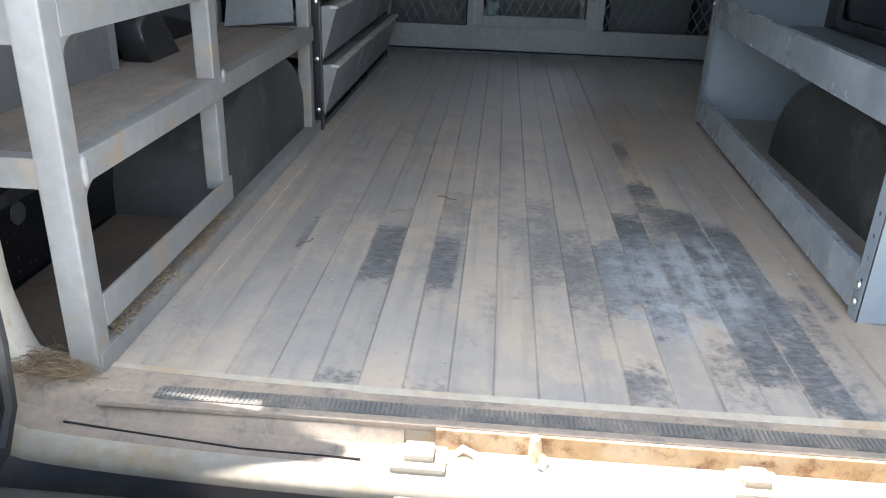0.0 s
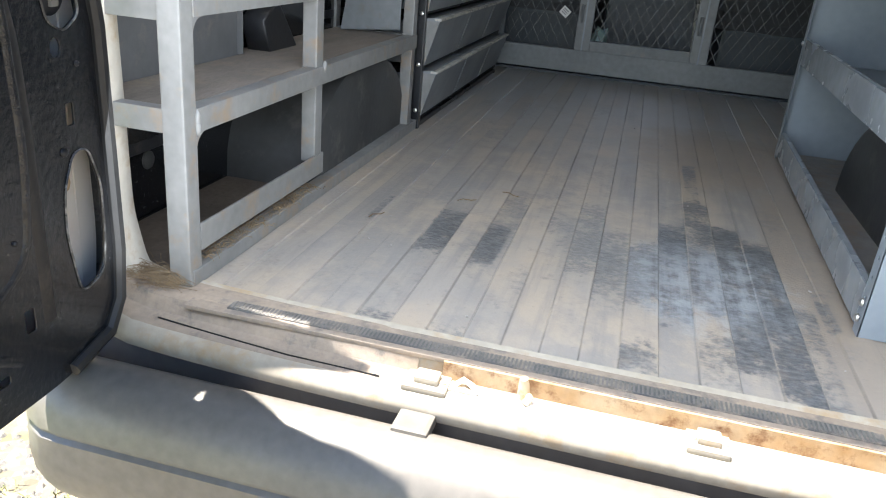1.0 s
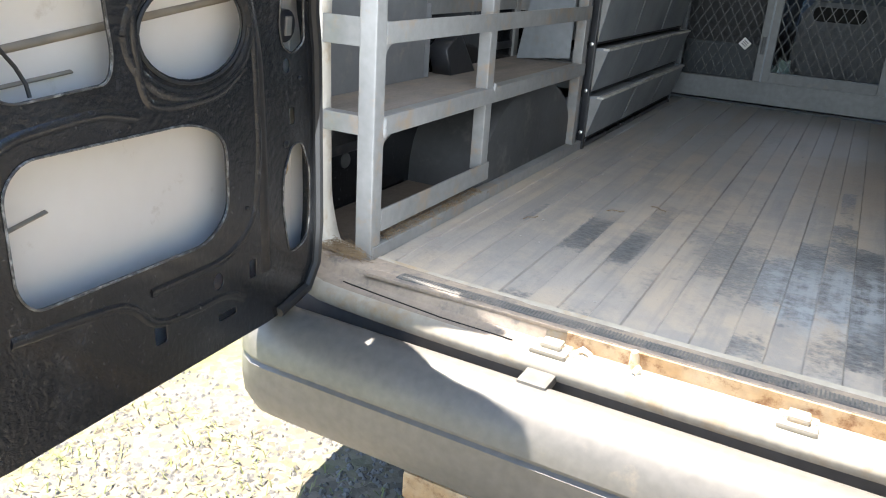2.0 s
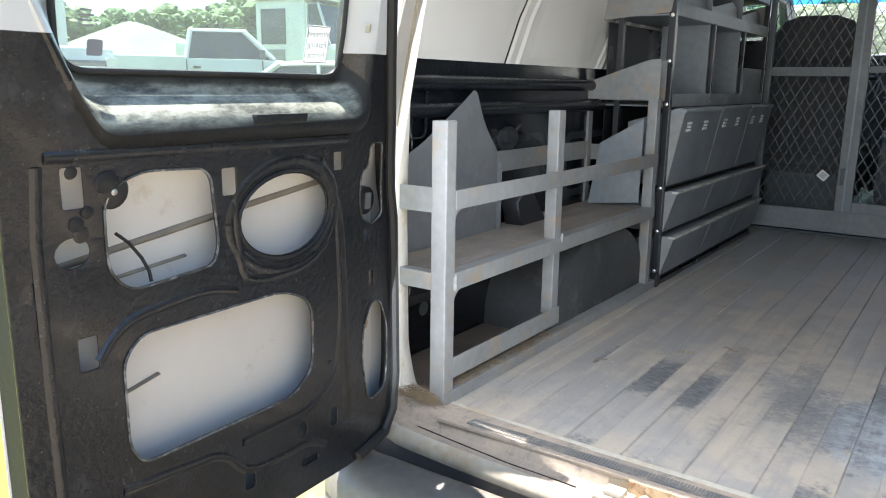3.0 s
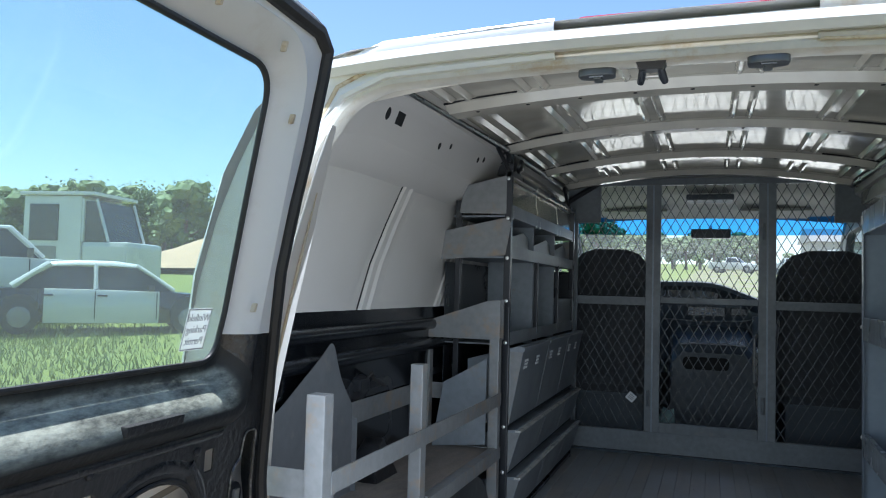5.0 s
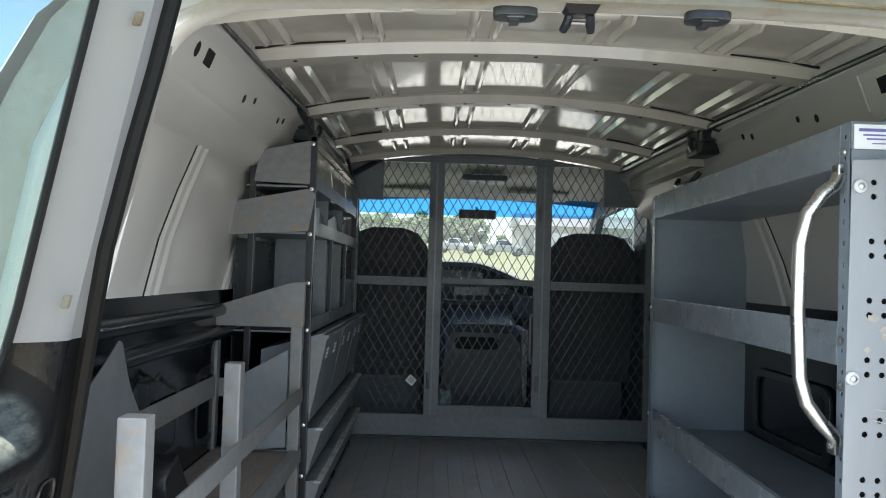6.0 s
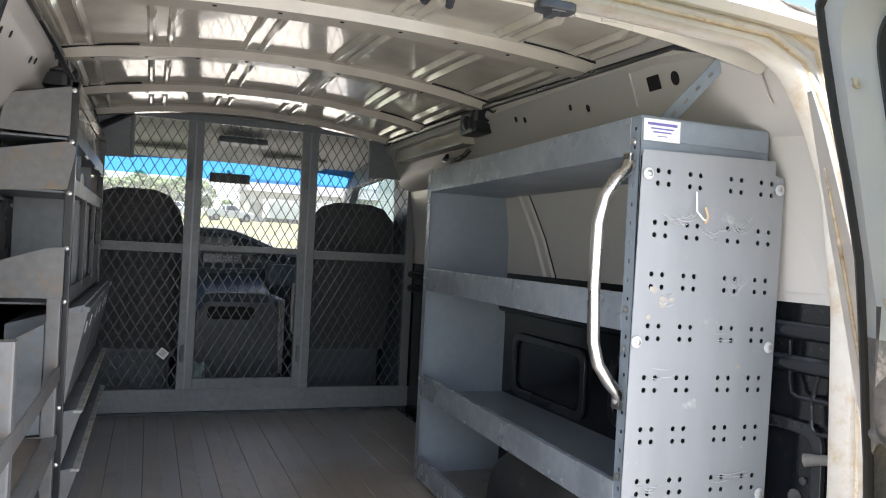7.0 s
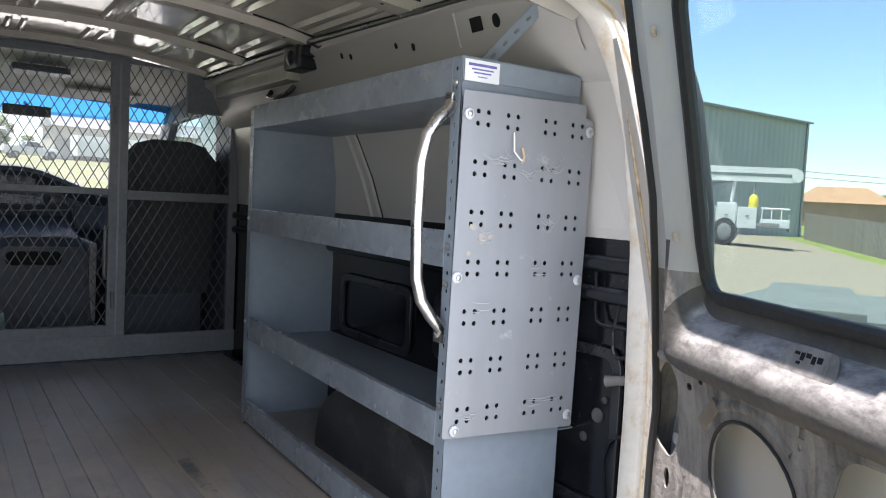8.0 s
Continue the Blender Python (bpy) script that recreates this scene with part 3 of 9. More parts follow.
def floor_material():
    """Ribbed black mat under tan dust: whole ribs wiped grey, a scuffed bare patch, pale powder along it."""
    m = surface("dusty_ribbed_mat", (0.3, 0.27, 0.23), rough=0.8, grain=120, patch=4, bump=0.3)
    n, l = m.node_tree.nodes, m.node_tree.links
    p = n["Principled BSDF"]
    geo = n.new("ShaderNodeNewGeometry")
    place = geo.outputs["Position"]

    def scaled(sx, sy):
        mp = n.new("ShaderNodeMapping")
        mp.inputs["Scale"].default_value = (sx, sy, 1.0)
        l.new(place, mp.inputs["Vector"])
        return mp.outputs[0]

    def noise_of(vec, scale, detail=8, rough=0.65):
        t = n.new("ShaderNodeTexNoise")
        t.inputs["Scale"].default_value, t.inputs["Detail"].default_value, t.inputs["Roughness"].default_value = scale, detail, rough
        l.new(vec, t.inputs["Vector"])
        return t.outputs["Fac"]

    def ramp_of(fac, lo, hi, a=0.0, b=1.0):
        r = n.new("ShaderNodeMapRange")
        r.interpolation_type = "SMOOTHSTEP"
        for k, v in (("From Min", lo), ("From Max", hi), ("To Min", a), ("To Max", b)):
            r.inputs[k].default_value = v
        l.new(fac, r.inputs["Value"])
        return r.outputs["Result"]

    def op(kind, a, b):
        o = n.new("ShaderNodeMath")
        o.operation = kind
        for i, v in enumerate((a, b)):
            if isinstance(v, (int, float)):
                o.inputs[i].default_value = v
            else:
                l.new(v, o.inputs[i])
        return o.outputs[0]

    def blend(f, a, b):
        x = n.new("ShaderNodeMix")
        x.data_type = "RGBA"
        l.new(f, x.inputs["Factor"])
        for k, v in (("A", a), ("B", b)):
            if isinstance(v, tuple):
                x.inputs[k].default_value = (*v, 1)
            else:
                l.new(v, x.inputs[k])
        return x.outputs["Result"]

    sep = n.new("ShaderNodeSeparateXYZ")
    l.new(place, sep.inputs[0])
    X, Y = sep.outputs["X"], sep.outputs["Y"]
    wob = op("SUBTRACT", noise_of(place, 7, 6), 0.5)

    ragged = op("SUBTRACT", noise_of(place, 22, 8, 0.7), 0.5)

    def blot(cx, cy, rx, ry, rough=0.5, soft=0.35):
        """1 inside a ragged oval, 0 outside."""
        dx = op("DIVIDE", op("SUBTRACT", X, cx), rx)
        dy = op("DIVIDE", op("SUBTRACT", Y, cy), ry)
        d = op("ADD", op("MULTIPLY", dx, dx), op("MULTIPLY", dy, dy))
        return ramp_of(op("ADD", d, op("MULTIPLY", wob, rough * 5)), 1.0 + soft, 1.0 - soft)

    def stretch(x0, x1, y0, y1):
        """1 on a length of one rib: crisp along the rib's edges, frayed at its ends."""
        across = op("SUBTRACT", op("ABSOLUTE", op("SUBTRACT", op("ADD", X, op("MULTIPLY", ragged, 0.012)), (x0 + x1) / 2), 0.0), (x1 - x0) / 2)
        along = op("SUBTRACT", op("ABSOLUTE", op("SUBTRACT", op("ADD", Y, op("ADD", op("MULTIPLY", ragged, 0.22), op("MULTIPLY", wob, 0.16))), (y0 + y1) / 2), 0.0), (y1 - y0) / 2)
        return op("MULTIPLY", ramp_of(across, 0.005, -0.004), ramp_of(along, 0.035, -0.035))

    rib = op("FLOOR", op("DIVIDE", op("ADD", X, 0.8895), RIB), 0.0)

    def per_rib(along, shift, detail=4):
        """Noise that changes from rib to rib and slowly along each."""
        v = n.new("ShaderNodeCombineXYZ")
        l.new(op("ADD", op("MULTIPLY", rib, 3.73), op("ADD", op("MULTIPLY", X, 2.5), shift)), v.inputs["X"])
        l.new(op("MULTIPLY", Y, along), v.inputs["Y"])
        return noise_of(v.outputs[0], 1.0, detail, 0.6)

    wipe = per_rib(1.9, 0.0, 5)
    tone = per_rib(0.8, 41.0, 3)
    cloud = noise_of(place, 3.2, 6, 0.6)
    mottle = noise_of(place, 15, 9, 0.7)
    fine = noise_of(place, 70, 6, 0.7)
    drag = noise_of(scaled(26, 1.6), 1.0, 6, 0.6)
    comb = noise_of(scaled(0.75, 1.7), 62, 8, 0.78)
    # dust: tan where it lies thick, grey where feet have thinned it
    dust = blend(ramp_of(cloud, 0.38, 0.62), (0.405, 0.34, 0.272), (0.325, 0.297, 0.27))
    dust = blend(op("MULTIPLY", ramp_of(op("ADD", op("MULTIPLY", tone, 0.6), op("MULTIPLY", mottle, 0.4)), 0.44, 0.58), 0.72), dust, (0.245, 0.237, 0.232))
    dust = blend(op("MULTIPLY", ramp_of(drag, 0.50, 0.66), 0.45), dust, (0.215, 0.208, 0.204))
    dust = blend(op("MULTIPLY", ramp_of(drag, 0.46, 0.34), 0.35), dust, (0.42, 0.36, 0.295))
    # the far half is greyer, lightened in place of light; brown drift by the shelving's foot
    far = ramp_of(op("ADD", Y, op("MULTIPLY", wob, 0.8)), 0.9, 2.0)
    dust = blend(op("MULTIPLY", far, ramp_of(tone, 0.40, 0.60, 0.45, 0.95)), dust, (0.37, 0.378, 0.39))
    drift = op("MAXIMUM", blot(0.33, 1.45, 0.24, 0.38, 0.35, 0.6), blot(0.50, 0.55, 0.11, 0.75, 0.25, 0.5))
    dust = blend(op("MULTIPLY", drift, 0.6), dust, (0.31, 0.25, 0.195))
    # bare rubber, marked with a fine cross grain
    rubber = blend(ramp_of(comb, 0.38, 0.66), (0.055, 0.060, 0.068), (0.175, 0.182, 0.192))
    worn = 0.0
    for x0, x1, y0, y1, force in ((0.094, 0.156, 0.20, 0.52, 0.85), (0.156, 0.218, 0.17, 0.68, 1.0), (0.218, 0.279, 0.24, 0.90, 0.95), (0.226, 0.264, 0.86, 1.28, 0.85), (0.279, 0.341, 0.04, 0.74, 0.9), (0.341, 0.402, -0.06, 0.66, 1.0), (0.402, 0.440, -0.06, 0.34, 0.75), (0.218, 0.279, -0.06, 0.16, 0.7), (0.094, 0.156, -0.05, 0.06, 0.7), (-0.336, -0.275, 0.28, 0.55, 0.8), (-0.213, -0.165, 0.26, 0.50, 0.75), (-0.152, -0.090, 0.10, 0.42, 0.4), (-0.090, -0.029, 0.24, 0.62, 0.45), (-0.029, 0.033, 0.30, 0.74, 0.45), (0.033, 0.094, 0.22, 0.60, 0.5), (-0.480, -0.462, 0.38, 0.56, 0.8), (-0.336, -0.275, -0.05, -0.01, 0.8), (-0.213, -0.152, -0.05, -0.015, 0.7), (0.45, 0.475, 0.24, 0.40, 0.7)):
        worn = op("MAXIMUM", worn, op("MULTIPLY", stretch(x0, x1, y0, y1), force))
    middle = blot(-0.08, 0.62, 0.33, 0.60, 0.3, 0.8)
    lean_to = op("ADD", op("ADD", op("MULTIPLY", wipe, 0.62), op("MULTIPLY", mottle, 0.38)), op("ADD", op("MULTIPLY", worn, 0.17), op("MULTIPLY", middle, 0.03)))
    lean_to = op("ADD", lean_to, op("MULTIPLY", op("SUBTRACT", fine, 0.5), 0.34))
    bare = ramp_of(lean_to, 0.54, 0.68)
    c = blend(op("MULTIPLY", bare, op("ADD", 0.55, op("MULTIPLY", worn, 0.42))), dust, rubber)
    # pale powder scuffed over the worn patch
    powder = op("MULTIPLY", blot(0.255, 0.36, 0.15, 0.20, 0.6, 0.8), ramp_of(op("ADD", op("MULTIPLY", drag, 0.45), op("MULTIPLY", ragged, 0.5)), 0.14, 0.30))
    c = blend(op("MULTIPLY", powder, 0.72), c, (0.40, 0.425, 0.45))
    c = blend(op("MULTIPLY", ramp_of(mottle, 0.52, 0.68), 0.30), c, (0.40, 0.325, 0.25))
    c = blend(op("MULTIPLY", ramp_of(fine, 0.60, 0.74), 0.28), c, (0.13, 0.125, 0.12))
    # darker colour along the joints between the ribs paints the grooves' shade
    within = op("SUBTRACT", op("DIVIDE", op("ADD", X, 0.8895), RIB), rib)
    joint = ramp_of(op("ADD", op("ABSOLUTE", op("SUBTRACT", within, 0.5), 0.0), op("MULTIPLY", ragged, 0.06)), 0.44, 0.485)
    c = blend(op("MULTIPLY", joint, ramp_of(cloud, 0.40, 0.60, 0.04, 0.34)), c, (0.125, 0.118, 0.11))
    # small pale chips and crumbs
    chip = n.new("ShaderNodeTexVoronoi")
    chip.inputs["Scale"].default_value = 22
    l.new(place, chip.inputs["Vector"])
    c = blend(ramp_of(chip.outputs["Distance"], 0.055, 0.035, 0.0, 0.4), c, (0.36, 0.34, 0.31))
    l.new(c, p.inputs["Base Color"])
    l.new(op("SUBTRACT", 0.52, op("MULTIPLY", bare, 0.16)), p.inputs["Roughness"])
    return m


FLOOR = floor_material()
# the mat: flat ribs, every other one a little lower, running front to back
prof = []
x = -0.8895
while x < 0.88:
    prof += [(x + 0.0012, 0.0), (x + RIB - 0.0012, 0.0), (x + RIB + 0.0012, -0.0028), (x + 2 * RIB - 0.0012, -0.0028)]
    x += 2 * RIB
prof = [(px, pz) for px, pz in prof if px < 0.89]
floor = part("floor", sheet_along_y(prof[::-1], -0.095, 2.78, 0.02, steps=1), FLOOR)
bm = sheet_along_y([(0.88, 0.008), (-0.88, 0.008)], 2.78, 4.6, 0.02)
tagged(floor, "ribbed black floor mat under tan dust, scuffed bare in patches", "van floor", kind="structure")
tagged(part("cab_floor", bm, PLASTIC), "dark carpeted cab floor", "floor", kind="structure")


# brown dirt on the floor under the rack, darkened to paint the shade there
dirt_and_shade = surface("shaded_brown_dirt", (0.14, 0.108, 0.084), (0.09, 0.072, 0.058), rough=0.9, grain=80, patch=6, bump=0.5)
part("dirt", box(-0.872, -0.652, -0.045, 0.50, 0.0, 0.005, 0.002), dirt_and_shade, floor, "dark brown dirt and painted shade under the rack")


# grey top tone paints the highlight along the black ribs and wires
RIB_BLACK = pale_top("black_gloss_lit_top", (0.006, 0.007, 0.009), (0.10, 0.105, 0.115), 0.45, 0.98, 0.2)
# side walls: a folded profile from the floor up to the roof rail
def wall_profile(s):
    run = [(0.89, -0.02), (0.89, 0.60), (0.888, 0.612), (0.887, 0.624), (0.887, 0.640), (0.887, 0.657), (0.888, 0.672), (0.888, 0.685), (0.887, 0.696), (0.887, 0.710), (0.887, 0.724), (0.888, 0.744), (0.89, 0.768), (0.888, 0.9), (0.872, 1.02), (0.85, 1.14), (0.835, 1.155), (0.80, 1.175), (0.775, 1.22), (0.735, 1.315), (0.70, 1.335), (0.70, 1.375)]
    return [(s * px, pz) for px, pz in run]


def taper(bm):
    """Lowers the top of a side towards the rear header."""
    for v in bm.verts:
        if v.co.y < 0.40 and v.co.z > 1.05:
            k = 0.60 + 0.40 * max(0.0, v.co.y) / 0.40
            v.co.z = 1.05 + (v.co.z - 1.05) * k


def wall(name, s):
    bm = sheet_along_y(wall_profile(s)[::s], -0.01, 2.74, 0.012, steps=16)
    taper(bm)
    w = part(name, bm, WALL_PAINT, smooth=True)
    tagged(w, "white upper and black-sprayed lower inner van side panel", "wall", kind="structure")
    # pressed upright ribs on the white upper panel
    for ya, yb, lean in ((0.592, 0.672, 0.215), (1.205, 1.265, 0.33), (1.285, 1.345, 0.33), (1.44, 1.49, 0.33)) if s < 0 else ((1.228, 1.312, 0.235),):
        rb = bmesh.new()
        rings = []
        for px, pz in wall_profile(s)[12:16]:
            k = (pz - 0.768) / 0.38
            rings.append([(px - s * d, y + lean * k, pz) for d, y in ((0.008, ya), (0.020, ya + 0.008), (0.021, ya + 0.016), (0.013, ya + 0.026), (0.013, yb - 0.026), (0.021, yb - 0.016), (0.020, yb - 0.008), (0.004, yb))])
        loft(rings, closed=False, bm=rb)
        part("rib", rb, WHITE_IN, w, "pressed white steel rib", smooth=True)
        if lean < 0.3:
            gap = [(px - s * 0.0125, ya - 0.006 + lean * (pz - 0.768) / 0.38, pz) for px, pz in wall_profile(s)[12:16]]
            # dark tube drawn in place of the shadow gap beside the rib
            part("seam", tube(gap + [(gap[-1][0], gap[-1][1] - 0.02, gap[-1][2] + 0.006)], 0.0028, 6), DARK, w, "dark line painting the shadow gap beside the rib")
            fold = [(gap[-1][0] + s * 0.004, y, 1.149) for y in (gap[-1][1] - 0.015, gap[-1][1] * 0.7, gap[-1][1] * 0.4, 0.06)]
            part("panel_fold", tube(fold, 0.007, 8), WHITE_IN, w, "pressed fold above the panel", smooth=True)
    # shallow pressed panel in front of and behind the rib
    for ya, yb in ((0.10, 0.545), (0.72, 1.16)) if s < 0 else ((0.10, 1.18),):
        rings = []
        for px, pz in ((0.8895, 0.79), (0.8875, 0.9), (0.872, 1.02), (0.853, 1.12)):
            k = (pz - 0.768) / 0.38
            rings.append([(s * (px - 0.0115), ya + 0.2 * k, pz), (s * (px - 0.0150), ya + 0.03 + 0.2 * k, pz), (s * (px - 0.0150), yb - 0.03 + 0.24 * k, pz), (s * (px - 0.0115), yb + 0.24 * k, pz)])
        part("panel", loft(rings, closed=False), WHITE_IN, w, smooth=True)
    # upper box rail with its cut-outs
    rail = sheet_along_y([(s * px, pz) for px, pz in ((0.79, 1.19), (0.755, 1.235), (0.722, 1.32), (0.70, 1.335))][::s], 0.10, 2.70, 0.004, steps=20)
    taper(rail)
    rl = part("rail", rail, WHITE_IN, w, "cream box rail under the roof edge", smooth=True)
    d = Vector((-s * (1.32 - 1.235), 0, -(0.755 - 0.722))).normalized()
    for yy, zz, ry, rz, sq in ((0.515, 1.283, 0.022, 0.018, True), (0.435, 1.28, 0.013, 0.017, False), (0.30, 1.272, 0.008, 0.010, False), (0.84, 1.27, 0.008, 0.011, False), (0.93, 1.285, 0.007, 0.009, False), (1.22, 1.29, 0.008, 0.010, False), (1.28, 1.30, 0.008, 0.010, False)):
        k = (zz - 1.235) / 0.085
        px = s * (0.755 - 0.033 * k)
        out = rounded([(-ry, -rz), (ry, -rz), (ry, rz), (-ry, rz)], 0.003) if sq else circle(0, 0, ry, rz, 16)
        side = Vector((0, 1, 0))
        upv = Vector((-s * 0.033, 0, 0.085)).normalized()
        nrm = Vector((-s * 0.085, 0, -0.033)).normalized()
        mm = Matrix.Translation(Vector((px, yy, zz)) + nrm * (0.0175 if yy < 0.58 and s > 0 else 0.006)) @ Matrix((side, upv, nrm)).transposed().to_4x4()
        part("cutout", plate(out, (), 0.004, 0, mm), DARK, rl, "black hole in the rail")
    # raised cover at the rear end of the rail, a glossy box beam at its far end
    if s > 0:
        cover = sheet_along_y([(s * px, pz) for px, pz in ((0.757, 1.212), (0.744, 1.236), (0.713, 1.318), (0.700, 1.326))][::s], 0.16, 0.60, 0.004, steps=4)
        taper(cover)
        part("rail_cover", cover, WHITE_IN, rl, "raised cover plate with square hole", smooth=True)
        part("rail_edge", tube([(s * 0.742, 0.604, 1.236), (s * 0.711, 0.604, 1.318)], 0.004, 6), WHITE, rl, "pale folded edge", smooth=True)
    part("box_beam", box(s * 0.715 - 0.03, s * 0.715 + 0.03, 1.66, 2.52, 1.255, 1.315, 0.012), ROOF, rl, "glossy cream box beam", smooth=True)
    grab = [(s * 0.745, 1.72, 1.245), (s * 0.728, 1.73, 1.222), (s * 0.728, 1.78, 1.212), (s * 0.728, 1.90, 1.212), (s * 0.728, 1.95, 1.222), (s * 0.745, 1.96, 1.245)]
    part("grab_loop", tube(grab, 0.010, 8), BLACK_SMOOTH, rl, "black grab loop", smooth=True)
    # dark channel between rail and roof skin
    part("channel", tube([(s * 0.66, 0.10, 1.24), (s * 0.69, 0.40, 1.335), (s * 0.685, 1.4, 1.362), (s * 0.67, 2.65, 1.365)], [0.004, 0.007, 0.012, 0.014], 8), BLACK_SMOOTH, w, "black wiring channel", smooth=True)
    return w


WALL_L, WALL_R = wall("wall_left", -1), wall("wall_right", 1)


def lower_wall_details(w, s):
    """Open pressings, brackets and wiring loops in the black lower panel."""
    for z in (0.640, 0.710):
        part("wall_rib", tube([(s * 0.866, -0.004 + 2.72 * k / 8, z) for k in range(9)], 0.019, 16), RIB_BLACK, w, "black gloss horizontal rib", smooth=True)
    for ya, yb, za, zb in ((0.10, 0.42, 0.14, 0.52), (0.52, 0.86, 0.36, 0.56), (1.0, 1.5, 0.33, 0.55)):
        rim = [(y, z) for y, z in rounded([(ya, za), (yb, za), (yb, zb), (ya, zb)], 0.05)]
        rim_in = [(y, z) for y, z in rounded([(ya + 0.02, za + 0.02), (yb - 0.02, za + 0.02), (yb - 0.02, zb - 0.02), (ya + 0.02, zb - 0.02)], 0.04)]
        mm = Matrix.Translation((s * 0.877, 0, 0)) @ Matrix(((0, 0, 1, 0), (1, 0, 0, 0), (0, 1, 0, 0), (0, 0, 0, 1)))
        part("pressing", plate(rim, [rim_in], 0.012, 0.003, mm), BLACK_SMOOTH, w)
    for run in (((0.183, 0.69), (0.178, 0.60), (0.172, 0.58), (0.157, 0.573), (0.05, 0.575)), ((0.05, 0.654), (0.09, 0.650), (0.104, 0.640), (0.122, 0.562), (0.118, 0.52), (0.106, 0.509), (0.05, 0.513)), ((0.05, 0.338), (0.09, 0.334), (0.109, 0.318), (0.125, 0.272), (0.112, 0.18))):
        part("bracket_wire", tube([(s * 0.858, y, z) for y, z in run], 0.0045, 8), RIB_BLACK, w, "black painted wire bracket", smooth=True)
    part("hose_end", tube([(s * 0.872, 0.075, 0.462), (s * 0.862, 0.10, 0.458), (s * 0.85, 0.125, 0.452)], [0.011, 0.011, 0.014], 12), RIDGE, w, "pale grey hose end", smooth=True)
    for y, z, r in ((0.17, 0.36, 0.018), (0.21, 0.30, 0.012), (0.20, 0.12, 0.02), (0.15, 0.40, 0.009)):
        part("dimple", bolt(s * 0.877, y, z, (-s, 0, 0), r, 0.006), ARCH, w, "dusty round pressing", smooth=True)
    bump = bmesh.new()
    bmesh.ops.create_uvsphere(bump, u_segments=14, v_segments=10, radius=0.05)
    bmesh.ops.transform(bump, matrix=Matrix.Translation((s * 0.885, 0.62, 0.55)) @ Matrix.Diagonal((0.4, 1.4, 0.8, 1)), verts=bump.verts)
    part("boss", bump, BLACK_SMOOTH, w, smooth=True)


lower_wall_details(WALL_L, -1)
lower_wall_details(WALL_R, 1)

# wheel arches
for s, name in ((-1, "wheel_arch"), (1, "wheel_arch")):
    rings = []
    cy = 0.87
    for xx, grow in ((0.895, 1.0), (0.68, 1.0), (0.655, 0.97), (0.645, 0.90)):
        rings.append([(s * xx, cy + 0.36 * grow * math.cos(a), max(-0.02, 0.275 * grow * math.sin(a) ** 0.8)) for a in [math.pi * k / 18 for k in range(19)]])
    part("wheel_arch", loft(rings), ARCH, WALL_L if s < 0 else WALL_R, "dusty black wheel housing", smooth=True)


# roof with its cross bows and lengthwise pressings, one mesh
def crown(x, y=2.0):
    """Height of the roof skin; the crown flattens towards the rear doors."""
    flat = 0.062 * max(0.0, (1.7 - y) / 1.25) ** 1.5
    return 1.455 - 0.085 * (x / 0.75) ** 2 - flat * (1 - (x / 0.76) ** 2)


def roof_mesh():
    bm = bmesh.new()
    xs = [-0.76 + 1.52 * k / 24 for k in range(25)]
    ys = [0.42 + 2.33 * k / 28 for k in range(29)]
    loft([[(x, y, crown(x, y)) for x in xs] for y in ys], closed=False, bm=bm)
    loft([[(x, y, crown(x, y) + 0.012) for x in xs] for y in ys], closed=False, bm=bm)
    # cross bows: a hat section whose flanges swell where they meet the lengthwise pressings
    pads = (-0.63, -0.41, -0.14, 0.14, 0.41, 0.63)
    for yc, half in ((0.80, 0.05), (1.49, 0.045), (2.12, 0.04), (2.62, 0.035)):
        rings = []
        for k in range(57):
            x = -0.71 + 1.42 * k / 56
            swell = 0.020 * max(math.exp(-((x - q) / 0.055) ** 2) for q in pads)
            z = crown(x, yc)
            rings.append([(x, yc - half - 0.014 - swell, z), (x, yc - half - 0.006 - swell, z - 0.004), (x, yc - half, z - 0.006), (x, yc - half + 0.014, z - 0.031), (x, yc + half - 0.014, z - 0.031), (x, yc + half, z - 0.006), (x, yc + half + 0.006 + swell, z - 0.004), (x, yc + half + 0.014 + swell, z)])
        loft(rings, closed=False, bm=bm)
    spans = ((0.46, 0.72), (0.875, 1.42), (1.56, 2.06), (2.18, 2.57))
    for ya, yb in spans:
        for x in pads:
            for dx in (-0.026, 0.026):
                rings = []
                for q, g in ((0.0, 0.0), (0.1, 1.0), (0.35, 1.0), (0.65, 1.0), (0.9, 1.0), (1.0, 0.0)):
                    yy = ya + (yb - ya) * q
                    z = crown(x + dx, yy) - 0.0005
                    rings.append([(x + dx - 0.012, yy, z), (x + dx - 0.004, yy, z - 0.016 * g), (x + dx + 0.004, yy, z - 0.016 * g), (x + dx + 0.012, yy, z)])
                loft(rings, closed=False, bm=bm)
    bmesh.ops.recalc_face_normals(bm, faces=bm.faces)
    return bm


CEIL = tagged(part("ceiling", roof_mesh(), ROOF, smooth=True), "bare cream painted steel roof with pressed cross bows", "ceiling", kind="structure")
bm = bmesh.new()
for x, yc in [(-0.6 + 0.15 * k, y) for k in range(9) for y in (0.80, 1.49, 2.12)]:
    bolt(x, yc - 0.015, crown(x, yc) - 0.031, (0, 0, -1), 0.006, 0.002, bm)
part("bow_hole", bm, DARK, CEIL, "small dark holes along the roof bows")
